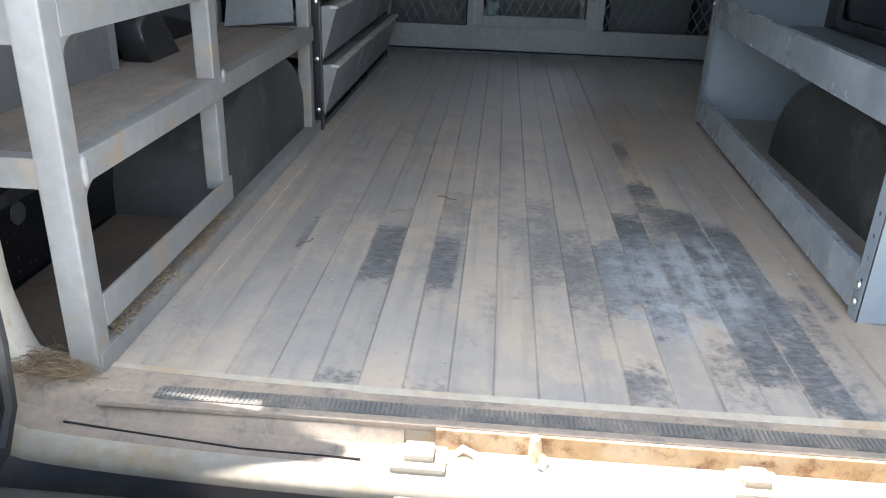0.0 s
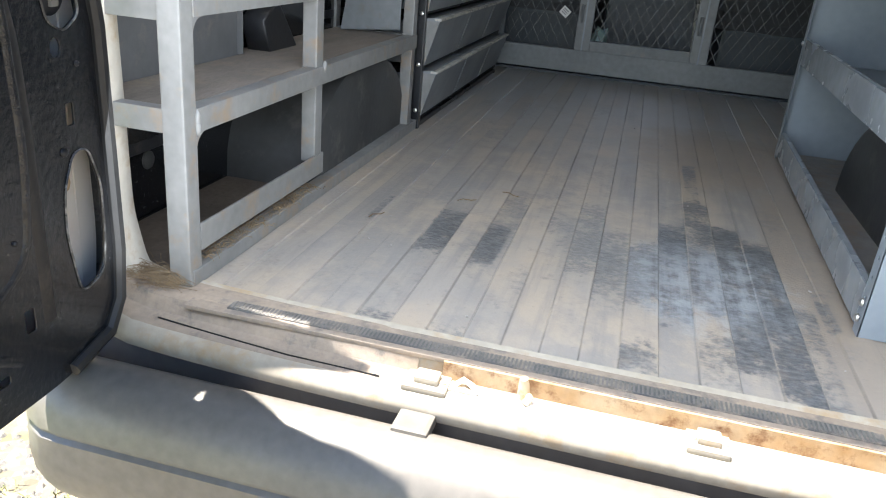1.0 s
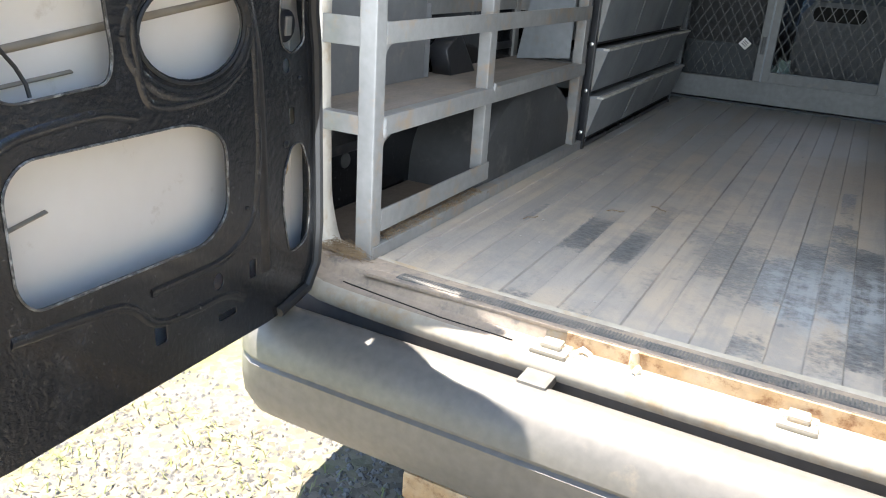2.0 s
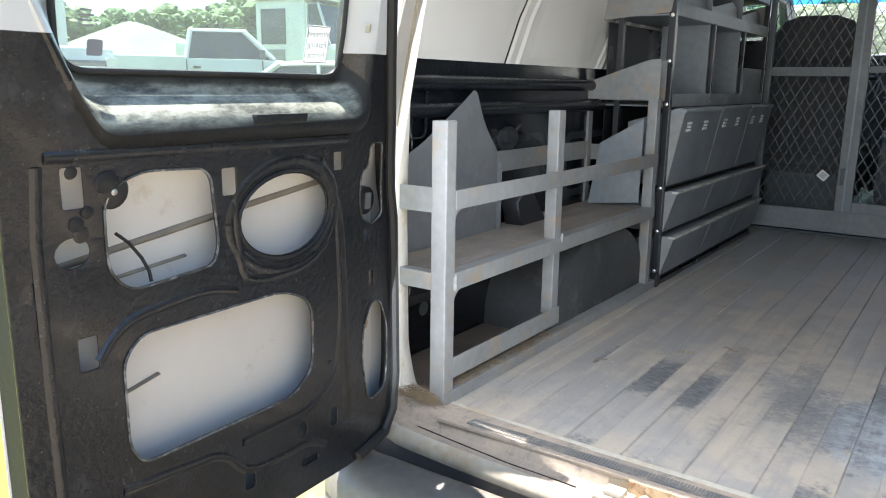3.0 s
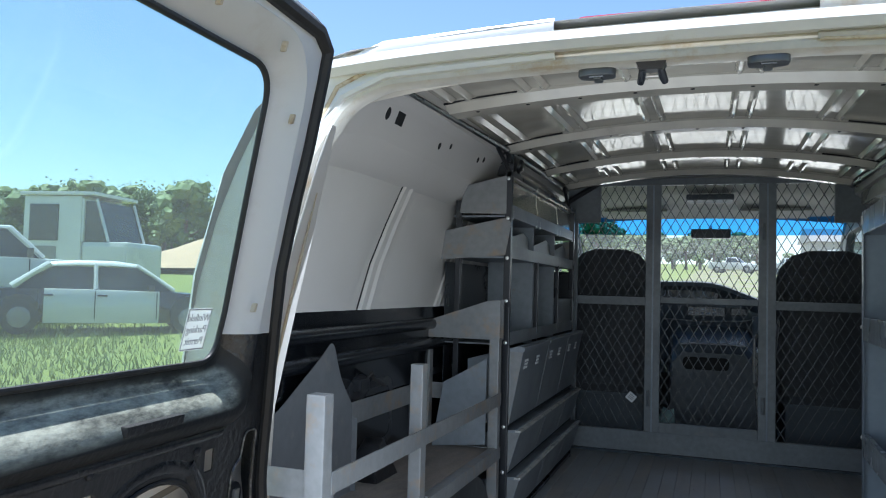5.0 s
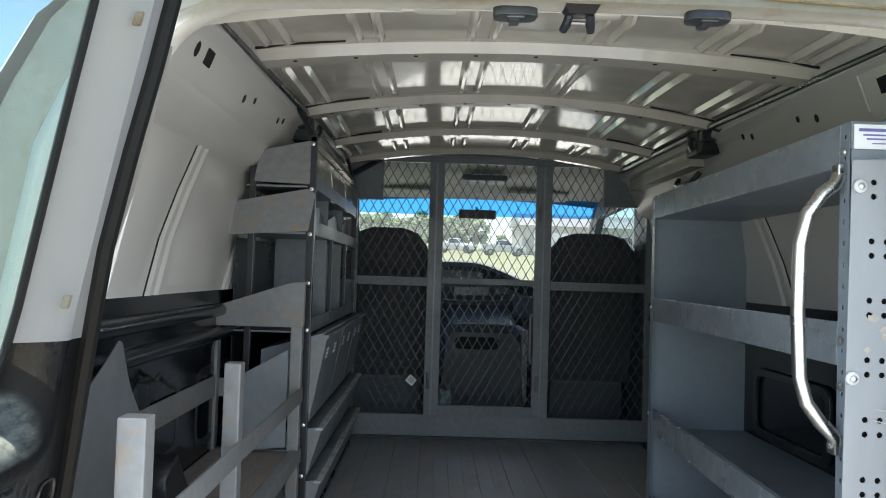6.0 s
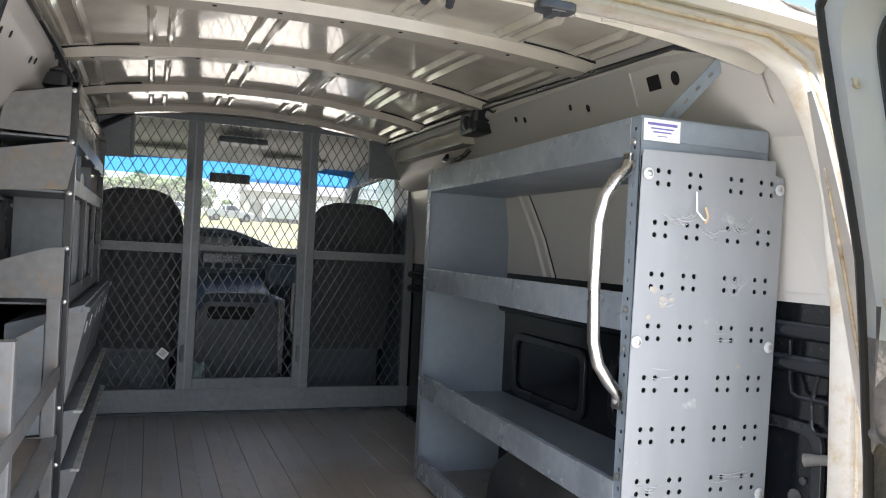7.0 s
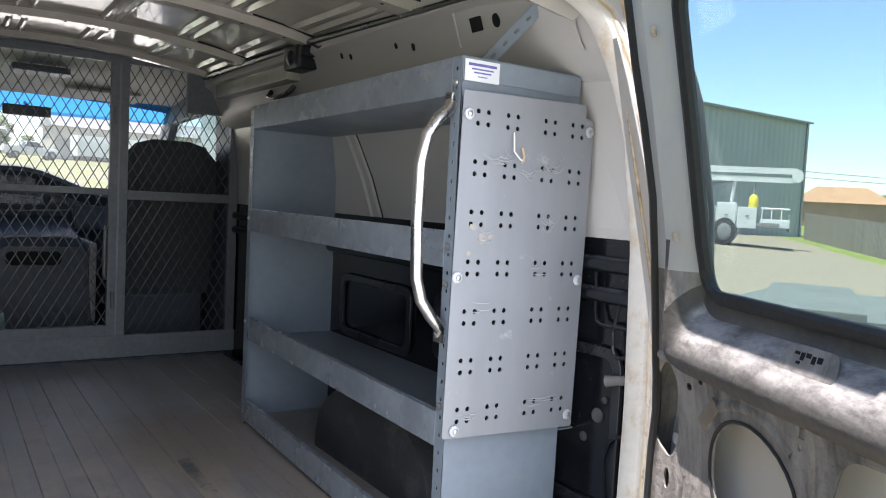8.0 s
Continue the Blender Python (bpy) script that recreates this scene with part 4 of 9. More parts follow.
# open slits where the bows stand off the skin at their ends
for yc, half in ((0.80, 0.05), (1.49, 0.045), (2.12, 0.04)):
    for s in (-1, 1):
        for side in (-1, 1):
            run = [(s * x, yc + side * (half + 0.017), crown(s * x, yc) - 0.003 - 0.004 * (x > 0.62)) for x in (0.47, 0.52, 0.57, 0.62, 0.67, 0.70)]
            part("slit", tube(run, 0.0035, 6), DARK, CEIL, "dark slit along the end of a roof bow", smooth=True)

# rear body frame round the door opening
half_in = [(0.60, -0.075), (0.675, -0.045), (0.722, 0.015), (0.744, 0.11), (0.75, 0.45), (0.738, 0.77), (0.70, 0.98), (0.65, 1.09), (0.585, 1.18), (0.51, 1.213), (0.2, 1.226)]
hole = [(x, z) for x, z in half_in] + [(-x - 0.012, z) for x, z in half_in[::-1]]
half_out = [(0.90, -0.16), (0.935, 0.1), (0.935, 0.60), (0.900, 0.83), (0.862, 0.96), (0.815, 1.07), (0.765, 1.165), (0.70, 1.233), (0.6, 1.262), (0.3, 1.274)]
shell = [(x, z) for x, z in half_out] + [(-x, z) for x, z in half_out[::-1]]
frame_mesh = plate(shell, [rounded(hole, 0.03, 4)], 0.05, 0.010, facing_rear(-0.075))
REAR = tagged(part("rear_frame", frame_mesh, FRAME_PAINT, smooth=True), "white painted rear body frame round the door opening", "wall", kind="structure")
# channel and sealer beads along the opening
for s in (-1, 1):
    for grow, r, mat, lab, y in ((0.026, 0.0045, SEALER, "rusty tan seam sealer", -0.0775),) if s < 0 else ((0.029, 0.0075, SEALER, "rusty tan seam sealer", -0.0780), (0.000, 0.0030, RUST, "thin rusty line", -0.0600), (0.004, 0.0035, SEALER, "tan sealer bead", -0.0790)):
        run = [(s * (x + grow), y, z + (grow if z > 1.15 else 0)) for x, z in half_in[3:]]
        part("seam", tube(run, r, 8), mat, REAR, lab, smooth=True)
    run = [(s * (x + 0.012), -0.03, z + (0.012 if z > 1.15 else 0)) for x, z in half_in[1:]]
    part("inner_edge", tube(run, 0.004, 8), SEALER, REAR, "tan inner edge", smooth=True)
# folded pillar flanges with a drip channel, from the sill corner up to the header
def pillar(s, paint):
    pts = [Vector((x, 0, z)) for x, z in half_in[1:]]
    run = []
    for a, b in zip(pts, pts[1:]):
        run += [a.lerp(b, q / 4) for q in range(4)]
    run.append(pts[-1])
    rings = []
    for k, p in enumerate(run):
        d = (run[min(k + 2, len(run) - 1)] - run[max(k - 2, 0)]).normalized()
        out = Vector((d.z, 0, -d.x))
        rings.append([(s * (p + out * (o + (0.012 if s < 0 else 0.0))).x, y, (p + out * o).z) for o, y in ((0.010, -0.035), (0.002, -0.045), (0.000, -0.070), (0.004, -0.081), (0.011, -0.085), (0.018, -0.080), (0.024, -0.0765), (0.031, -0.0765), (0.038, -0.083), (0.050, -0.087), (0.064, -0.085), (0.074, -0.0765))])
    part("pillar_flange", loft(rings, closed=False), paint, REAR, "folded white flange of the door pillar", smooth=True)


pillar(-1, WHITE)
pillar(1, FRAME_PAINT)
# gutter lip above the doors
rings = []
for x in [-0.72 + 1.44 * k / 24 for k in range(25)]:
    c = -0.030 * (abs(x) / 0.72) ** 3
    rings.append([(x, -0.02, 1.232 + c), (x, -0.055, 1.228 + c), (x, -0.062, 1.236 + c), (x, -0.068, 1.242 + c), (x, -0.095, 1.24 + c), (x, -0.108, 1.252 + c), (x, -0.10, 1.27 + c), (x, -0.04, 1.288 + c), (x, 0.02, 1.30 + c)])
part("gutter", loft(rings), WHITE, REAR, "white rear gutter lip above the doors", smooth=True)
# header panel from the lip up to the roof skin
rings = []
for x in [-0.70 + 1.40 * k / 24 for k in range(25)]:
    c = -0.055 * (abs(x) / 0.7) ** 2.5
    rings.append([(x, -0.03, 1.236 + c * 0.5), (x, 0.035, 1.240 + c * 0.5), (x, 0.05, 1.262 + c * 0.7), (x, 0.12, 1.285 + c), (x, 0.14, 1.275 + c), (x, 0.20, 1.300 + c), (x, 0.22, 1.325 + c), (x, 0.44, crown(x, 0.44) - 0.003), (x, 0.44, crown(x, 0.44) + 0.010), (x, 0.10, 1.325 + c)])
part("header", loft(rings), ROOF, REAR, "cream header panel inside the roof edge", smooth=True)
bm = bmesh.new()
for x in (-0.34, -0.25, 0.02, 0.24, 0.36):
    box(x - 0.035, x + 0.035, 0.126, 0.150, 1.268, 1.279, 0.005, bm)
part("pressing", bm, ROOF, REAR, "shallow pressed dimples in the header", smooth=True)
part("brake_lamp", box(-0.185, 0.20, 0.045, 0.12, 1.312, 1.344, 0.010), RED, REAR, "red high brake lamp lens")


# latch fittings under the header
LATCH = surface("dark_zinc_latch", (0.13, 0.135, 0.14), (0.08, 0.083, 0.088), rough=0.38, metal=0.6, grain=80, patch=20, bump=0.1)


def striker(x, y, z):
    t = thing("striker", "dark zinc door latch striker bolted under the header", "door striker", (x, y, z), "header strikers")
    base = bmesh.new()
    oval = rounded([(-0.030, -0.010), (-0.020, -0.017), (0.020, -0.017), (0.030, -0.010), (0.028, 0.014), (0.010, 0.018), (-0.010, 0.018), (-0.028, 0.014)], 0.008)
    join(base, plate(oval, (), 0.016, 0.002, Matrix.Translation((0, 0, -0.006))))
    part("base", base, LATCH, t)
    for sx in (-1, 1):
        part("screw", bolt(sx * 0.020, 0, -0.014, (0, 0, -1), 0.007, 0.004), BLACK_SMOOTH, t, smooth=True)
    part("tongue", box(-0.0075, 0.0075, -0.006, 0.024, -0.026, -0.012, 0.003), LATCH, t, "dull zinc tongue")
    part("wire", tube([(-0.011, -0.012, -0.012), (-0.011, -0.012, -0.022), (0.011, -0.012, -0.022), (0.011, -0.012, -0.012)], 0.003, 8), LATCH, t, smooth=True)
    return t


striker(-0.136, -0.034, 1.226)
striker(0.134, -0.045, 1.226)
t = thing("roof_latch_hook", "black latch bracket with two prongs hanging from the header", "latch", (-0.045, -0.046, 1.226), "header strikers")
part("base", loft([[(-0.024, -0.020, 0.008), (0.024, -0.020, 0.008), (0.024, 0.018, 0.008), (-0.024, 0.018, 0.008)], [(-0.025, -0.022, -0.008), (0.025, -0.022, -0.008), (0.025, 0.016, -0.008), (-0.025, 0.016, -0.008)], [(-0.018, -0.014, -0.020), (0.018, -0.014, -0.020), (0.018, 0.010, -0.020), (-0.018, 0.010, -0.020)]]), BLACK_SMOOTH, t)
for sx in (-1, 1):
    part("prong", tube([(sx * 0.014, 0.0, -0.014), (sx * 0.017, 0.014, -0.026), (sx * 0.020, 0.026, -0.032)], [0.006, 0.007, 0.006], 8), BLACK_SMOOTH, t, smooth=True)
part("pin", tube([(-0.018, 0.016, -0.024), (0.018, 0.016, -0.024)], 0.003, 8), BOLT, t, smooth=True)

# sill: stepped threshold with its lips
sill_prof = [(-0.05, 0.004), (-0.088, -0.004), (-0.118, -0.005), (-0.124, -0.028), (-0.150, -0.031), (-0.170, -0.032), (-0.182, -0.037), (-0.190, -0.048), (-0.191, -0.060), (-0.186, -0.068)]
bm = bmesh.new()
rings = []
for x in [-0.80 + 1.6 * k / 40 for k in range(41)]:
    bow = 0.035 * (abs(x) / 0.8) ** 3
    lift = 0.05 * max(0.0, (abs(x) - 0.66) / 0.14) ** 2
    rings.append([(x, y + bow, z + lift) for y, z in sill_prof])
top = rings
loft(rings, closed=False, bm=bm)
face = [[(r[-1][0], r[-1][1] + 0.012, r[-1][2] + 0.004), (r[-1][0], r[-1][1] + 0.010, r[-1][2] - 0.09)] for r in rings]
SILL = tagged(part("sill", bm, SILL_PAINT, smooth=True), "white painted rear door sill with rust and dust", "sill", kind="structure")
part("gap_face", loft(face, closed=False), SLOT, SILL, "dark gap under the sill lip", smooth=True)
# dust-filled inner ledge between mat and sill
bm = box(-0.60, 0.62, -0.122, -0.060, -0.006, 0.0015, 0.002)
part("ledge", bm, DUST, SILL, "dusty inner sill ledge")
bm = box(-0.16, 0.50, -0.1275, -0.1225, -0.03, 0.0005, 0.001)
part("rust_edge", bm, RUST, SILL, "rust-orange upright lip of the sill")
# brown dust over the sill's shaded end, level with the mat edge, also painting its shade
rings = []
for k in range(31):
    x = -0.74 + 0.54 * k / 30
    bow = 0.035 * (abs(x) / 0.8) ** 3
    lift = 0.05 * max(0.0, (abs(x) - 0.66) / 0.14) ** 2
    e = min(1.0, (30 - k) / 5)
    rings.append([(x, y + bow, z + lift - 0.004 * (1 - e)) for y, z in ((-0.060, 0.0025), (-0.104, 0.0025), (-0.121, -0.002), (-0.128 - 0.006 * e, -0.0235), (-0.146, -0.0275), (-0.158 - 0.008 * e, -0.0300), (-0.172, -0.0345))])
part("dust", loft(rings, closed=False), DUST, SILL, "brown dust and painted shade on the sill", smooth=True)
for ya, yb in ((-0.122, -0.131), (-0.150, -0.158)):
    part("groove", tube([(-0.64, ya + 0.016, -0.0255), (-0.55, ya + 0.008, -0.0275), (-0.40, yb + 0.002, -0.0285), (-0.25, yb, -0.0290)], 0.0013, 6), DARK, SILL, "dark pressed line in the sill", smooth=True)
# ridged edging strip of the mat
strip = thing("mat_edging", "black ridged rubber edging strip along the mat", "mat edging")
part("strip", box(-0.53, 0.46, -0.108, -0.082, 0.0, 0.004, 0.001), RUBBER_GREY, strip)
bm = bmesh.new()
for k in range(150):
    x = -0.525 + 0.0065 * k
    box(x, x + 0.0030, -0.107, -0.083, 0.004, 0.0050, 0, bm)
tagged(part("ridge", bm, RIDGE, strip, "fine dusty rubber ridges"), kind="stuff")


def sill_catch(x, y, wide):
    t = thing("sill_catch", "white painted lower door latch plate on the sill", "latch", (x, y, -0.036), "sill catches")
    part("plate", box(-wide, wide, -0.026, 0.024, 0, 0.012, 0.005), SILL_PAINT, t)
    part("cup", box(-wide * 0.55, wide * 0.55, -0.014, 0.016, 0.010, 0.022, 0.006), SILL_PAINT, t)
    for sx in (-1, 1):
        part("screw", bolt(sx * wide * 0.72, 0, 0.011, (0, 0, 1), 0.006, 0.004), SEALER, t)


sill_catch(-0.178, -0.148, 0.034)
sill_catch(0.228, -0.148, 0.03)
t = thing("sill_bracket", "bent painted catch bracket beside the sill plate", "bracket", (-0.125, -0.142, -0.036))
part("tab", box(-0.02, 0.02, -0.012, 0.012, 0, 0.008, 0.003), SEALER, t)
part("prong", tube([(-0.015, 0, 0.006), (0.0, 0.006, 0.018), (0.015, 0.0, 0.014), (0.024, -0.006, 0.004)], 0.0045, 8), WHITE, t, smooth=True)
t = thing("sill_hook", "rusty upright latch peg on the sill", "latch", (-0.034, -0.146, -0.036))
part("foot", plate([(-0.034, -0.012), (0.034, -0.006), (0.012, 0.02), (-0.018, 0.018)], (), 0.006, 0.002, Matrix.Translation((0, 0, 0.007))), WHITE, t)
part("peg", tube([(0.0, 0.012, 0.004), (-0.002, 0.014, 0.03), (-0.003, 0.012, 0.04)], [0.010, 0.008, 0.006], 10), SEALER, t, smooth=True)
part("tongue", tube([(0.004, -0.006, 0.008), (0.010, 0.002, 0.016), (0.006, 0.012, 0.012)], 0.006, 8), SEALER, t, smooth=True)

# bumper: step-shaped, grey, wrapping the rear
bump_prof = [(-0.205, -0.13), (-0.212, -0.10), (-0.220, -0.086), (-0.236, -0.078), (-0.258, -0.078), (-0.282, -0.086), (-0.304, -0.103), (-0.320, -0.130), (-0.327, -0.160), (-0.321, -0.164), (-0.321, -0.170), (-0.328, -0.176), (-0.330, -0.215), (-0.324, -0.262), (-0.304, -0.296), (-0.22, -0.302)]
bm = bmesh.new()
rings = []
for k in range(49):
    a = -1 + 2 * k / 48
    x = 0.875 * a
    e = max(0.0, (abs(a) - 0.80) / 0.20)
    wrap = 0.20 * e ** 2.2
    sink = 0.03 * e ** 3
    rings.append([(x, min(y + wrap, -0.06 + 0.04 * e), z - sink + (0.06 * e ** 3 if z < -0.2 else 0)) for y, z in ((by + 0.006, bz + 0.018) for by, bz in bump_prof)])
loft(rings, bm=bm)
BUMP = thing("bumper", "grey painted steel step bumper dusty with a dark slot", "bumper")
part("shell", bm, BUMPER, BUMP, smooth=True)
# near-black box stands in for the shade in the gap
part("slot", box(-0.80, 0.80, -0.215, -0.186, -0.135, -0.118, 0.002), DARK, BUMP, "dark box painting the shade between sill and bumper")
part("bracket", box(-0.205, -0.150, -0.240, -0.178, -0.074, -0.054, 0.007), BUMPER, BUMP, "painted bridge over the gap")
t = thing("hitch", "rusty steel tow hitch under the bumper", "tow hitch", (-0.42, -0.10, -0.5))
part("bar", box(-0.06, 0.9, -0.03, 0.05, 0.0, 0.07, 0.01), RUST, t)
part("arm", box(-0.05, 0.0, 0.02, 0.06, 0.0, 0.16, 0.01), RUST, t)

# outer shell of the body, which closes the place
def shell_ring(y, k):
    low = [(0.97, -0.33), (1.0, -0.1), (1.0, 0.55)]
    small = [(0.965, 0.85), (0.905, 1.05), (0.835, 1.17), (0.74, 1.243), (0.6, 1.272), (0.3, 1.290), (0, 1.295)]
    full = [(0.97, 0.85), (0.935, 1.08), (0.89, 1.28), (0.80, 1.415), (0.65, 1.475), (0.32, 1.50), (0, 1.505)]
    half = low + [(a * (1 - k) + c * k, b * (1 - k) + d * k) for (a, b), (c, d) in zip(small, full)]
    return [(x, y, z) for x, z in half] + [(-x, y, z) for x, z in half[-2::-1]]


def corner_ring(y, pull):
    """The rounded rear corner: the rear cross-section drawn in sideways."""
    return [(x * (1 - pull * min(1.0, abs(x) / 0.8) ** 2), yy, z) for x, yy, z in shell_ring(y, 0.0)]


rings = [corner_ring(-0.085, 0.062), corner_ring(-0.05, 0.030), corner_ring(0.0, 0.008), shell_ring(0.10, 0.19), shell_ring(0.30, 0.62), shell_ring(0.45, 0.86), shell_ring(0.6, 0.97), shell_ring(0.8, 1.0), shell_ring(2.74, 1.0)]
tagged(part("body_shell", loft(rings, closed=False), WHITE, smooth=True), "white outer van body side and roof", "van body", kind="structure")
tagged(part("underbody", box(-0.9, 0.9, 0.0, 4.9, -0.30, -0.04, 0.02), DARK), "dark van underbody", "van body", kind="structure")


# ---- left side: low rack ----
def low_rack():
    t = thing("low_rack", "grey painted angle-steel rack with a dusty brown board shelf", "rack", (-0.74, 0.58, 0))
    o = Vector((0.74, -0.58, 0))
    mv = Matrix.Translation(o)

    def bar(name, *b, bevel=0.004, mat=RACK, label=""):
        return part(name, box(*b, bevel=bevel, m=mv), mat, t, label)
    xf, xr = -0.62, -0.875
    # posts, front then rear
    bar("post", xf - 0.04, xf, -0.066, -0.03, 0.0, 0.632)
    bar("post", xf - 0.036, xf - 0.002, 0.448, 0.484, 0.09, 0.644)
    bar("post", xf - 0.036, xf - 0.002, 1.165, 1.2, 0.0, 0.67)
    bar("post", xr - 0.004, xr + 0.032, 0.46, 0.496, 0.28, 0.515)
    bar("post", xr - 0.03, xr + 0.006, 1.165, 1.2, 0.0, 0.66)
    bar("post", xr - 0.004, xr + 0.032, -0.02, 0.016, 0.0, 0.5)
    # long rails in front
    bar("upper_rail", xf - 0.004, xf + 0.001, -0.03, 1.2, 0.442, 0.484, bevel=0.0015)
    bar("shelf_rail", xf - 0.03, xf + 0.002, -0.03, 1.2, 0.262, 0.302)
    bar("lower_rail", xf - 0.004, xf + 0.001, -0.03, 0.49, 0.058, 0.106, bevel=0.0015)
    bar("base_angle", xf - 0.03, xf + 0.003, -0.06, 1.30, 0.0, 0.030, label="grey base angle with a dark open end")
    # rails behind and across the ends
    bar("rear_rail", xr, xr + 0.004, 0.0, 1.2, 0.455, 0.517, bevel=0.0015)
    bar("end_rail", xr, xf - 0.03, -0.06, -0.055, 0.435, 0.49, bevel=0.0015)
    bar("end_rail", xr, xf - 0.03, -0.062, -0.034, 0.262, 0.302)
    bar("end_rail", xr, xf - 0.03, 1.196, 1.2, 0.45, 0.505, bevel=0.0015)
    bar("end_rail", xr, xf - 0.03, 1.17, 1.2, 0.262, 0.302)
    # rounded gussets where the end post meets the rails
    for z, r in ((0.442, 0.030), (0.262, 0.032)):
        arc = [(-0.031 + r - r * math.sin(a), z - r + r * math.cos(a)) for a in [math.pi / 2 * k / 6 for k in range(7)]]
        gm = mv @ Matrix.Translation((xf - 0.0015, 0, 0)) @ Matrix(((0, 0, 1, 0), (1, 0, 0, 0), (0, 1, 0, 0), (0, 0, 0, 1)))
        part("corner_gusset", plate([(-0.031, z + 0.001)] + arc[::-1], (), 0.004, 0.0008, gm), RACK, t, smooth=False)
    # weld lumps
    for y, z in ((-0.028, 0.285), (-0.028, 0.27), (0.486, 0.30)):
        bm = bmesh.new()
        bmesh.ops.create_icosphere(bm, subdivisions=2, radius=0.009)
        bmesh.ops.transform(bm, matrix=mv @ Matrix.Translation((xf + 0.001, y, z)) @ Matrix.Diagonal((0.6, 0.8, 1.6, 1)), verts=bm.verts)
        part("weld", bm, RACK, t, smooth=True)
    # shelf board
    bar("shelf_board", xr, xf - 0.006, -0.05, 1.19, 0.288, 0.299, bevel=0.002, mat=DECK, label="dust-brown board shelf")
    # far gusset panel
    g = plate(rounded([(-0.925, 0.665), (xf, 0.665), (xf, 0.798), (-0.66, 0.795), (-0.925, 0.705)], 0.008), (), 0.004, 0.001, mv @ facing_rear(1.163))
    part("gusset", g, RACK, t, "sloped grey end plate")
    return t


RACK_L = low_rack()

WORN_CHIP = surface("dull_paint_chip", (0.45, 0.43, 0.40), rough=0.8, patch=30)
DUSTY_STEEL = surface("dull_dusty_steel", (0.135, 0.138, 0.142), (0.105, 0.108, 0.112), rough=0.5, patch=5, dirt=(0.19, 0.175, 0.155), dirt_amount=0.2, bump=0.1)
# loose sheets behind the rack
t = thing("steel_offcut", "grey sheet-steel offcut leaning behind the rack", "sheet metal", (-0.832, 0.33, 0.3))
part("sheet", plate(rounded([(-0.36, 0.0), (0.17, 0.0), (0.155, 0.225), (0.085, 0.30), (0.045, 0.385), (0.03, 0.392), (-0.02, 0.36), (-0.20, 0.262), (-0.36, 0.20)], [0, 0, 0.01, 0.04, 0.006, 0.006, 0.05, 0.03, 0]), (), 0.003, 0.0008, Matrix(((0, 0, 1, 0.0), (1, 0, 0, 0), (0, 1, 0, 0), (0, 0, 0, 1)))), DUSTY_STEEL, t)
part("folded_edge", box(0.0, 0.014, 0.158, 0.161, 0.002, 0.19, 0.001), DUSTY_STEEL, t)
t = thing("grey_board", "grey board leaning in the rack's far end", "board", (-0.74, 1.13, 0.30))
part("sheet", plate([(-0.10, 0.0), (0.085, 0.02), (0.085, 0.30), (-0.065, 0.215)], (), 0.004, 0.001, XZ), BIN, t)
t = thing("wiring_connector", "black wiring connector clipped to the wall", "connector", (-0.865, 0.60, 0.56))
part("plug", box(-0.012, 0.016, -0.03, 0.03, -0.016, 0.018, 0.006), BLACK_SMOOTH, t)
part("cable", tube([(0.004, 0.02, 0.01), (0.012, 0.05, 0.03), (0.0, 0.09, 0.01), (0.006, 0.16, -0.02)], 0.005, 8), RUBBER, t, smooth=True)
t = thing("black_wedge_block", "black wedge-shaped plastic block on the shelf board", "block", (-0.80, 0.68, 0.299))
part("block", plate([(-0.09, 0.0), (0.05, 0.0), (-0.05, 0.11), (-0.12, 0.07)], (), 0.06, 0.004, Matrix(((0, 0, 1, 0), (1, 0, 0, 0), (0, 1, 0, 0), (0, 0, 0, 1)))), BLACK_SMOOTH, t)

# dust and straw along the foot of the rack
rnd = random.Random(5)
bm = bmesh.new()
for k in range(240):
    y = rnd.uniform(-0.01, 0.46)
    x = -0.632 + rnd.gauss(0, 0.012)
    a = rnd.uniform(0, 3.14)
    ln = rnd.uniform(0.003, 0.013)
    tube([(x - ln * math.cos(a), y - ln * math.sin(a), 0.032), (x, y, 0.037), (x + ln * math.cos(a), y + ln * math.sin(a), 0.033)], rnd.uniform(0.0003, 0.0010), 4, bm)
tagged(part("debris", bm, STRAW), "dry leaves and straw on the rack's foot angle", "debris", kind="stuff")
bm = bmesh.new()
for k in range(300):
    x = rnd.uniform(-0.755, -0.635)
    y = -0.07 + rnd.gauss(0, 0.016)
    a = rnd.uniform(0, 6.28)
    ln = rnd.uniform(0.01, 0.035)
    z = 0.003 + rnd.random() * 0.02
    tube([(x - ln * math.cos(a), y - ln * math.sin(a) * 0.5, z), (x, y, z + rnd.random() * 0.012), (x + ln * math.cos(a), y + ln * math.sin(a) * 0.5, z + rnd.random() * 0.006)], 0.00045, 4, bm)
tagged(part("straw", bm, STRAW), "tuft of dry straw in the sill corner", "debris", kind="stuff")


bm = bmesh.new()
for k in range(40):
    x, y = rnd.uniform(-0.55, 0.45), rnd.uniform(0.0, 2.5)
    q = rnd.uniform(0.0012, 0.0035)
    box(-q, q, -q * 0.6, q * 0.6, 0.0002, 0.0015, 0, bm, m=pose(x, y, 0, 0, 0, rnd.uniform(0, 180)))
tagged(part("paint_chips", bm, WORN_CHIP), "small pale paint chips on the dusty mat", "debris", kind="stuff")
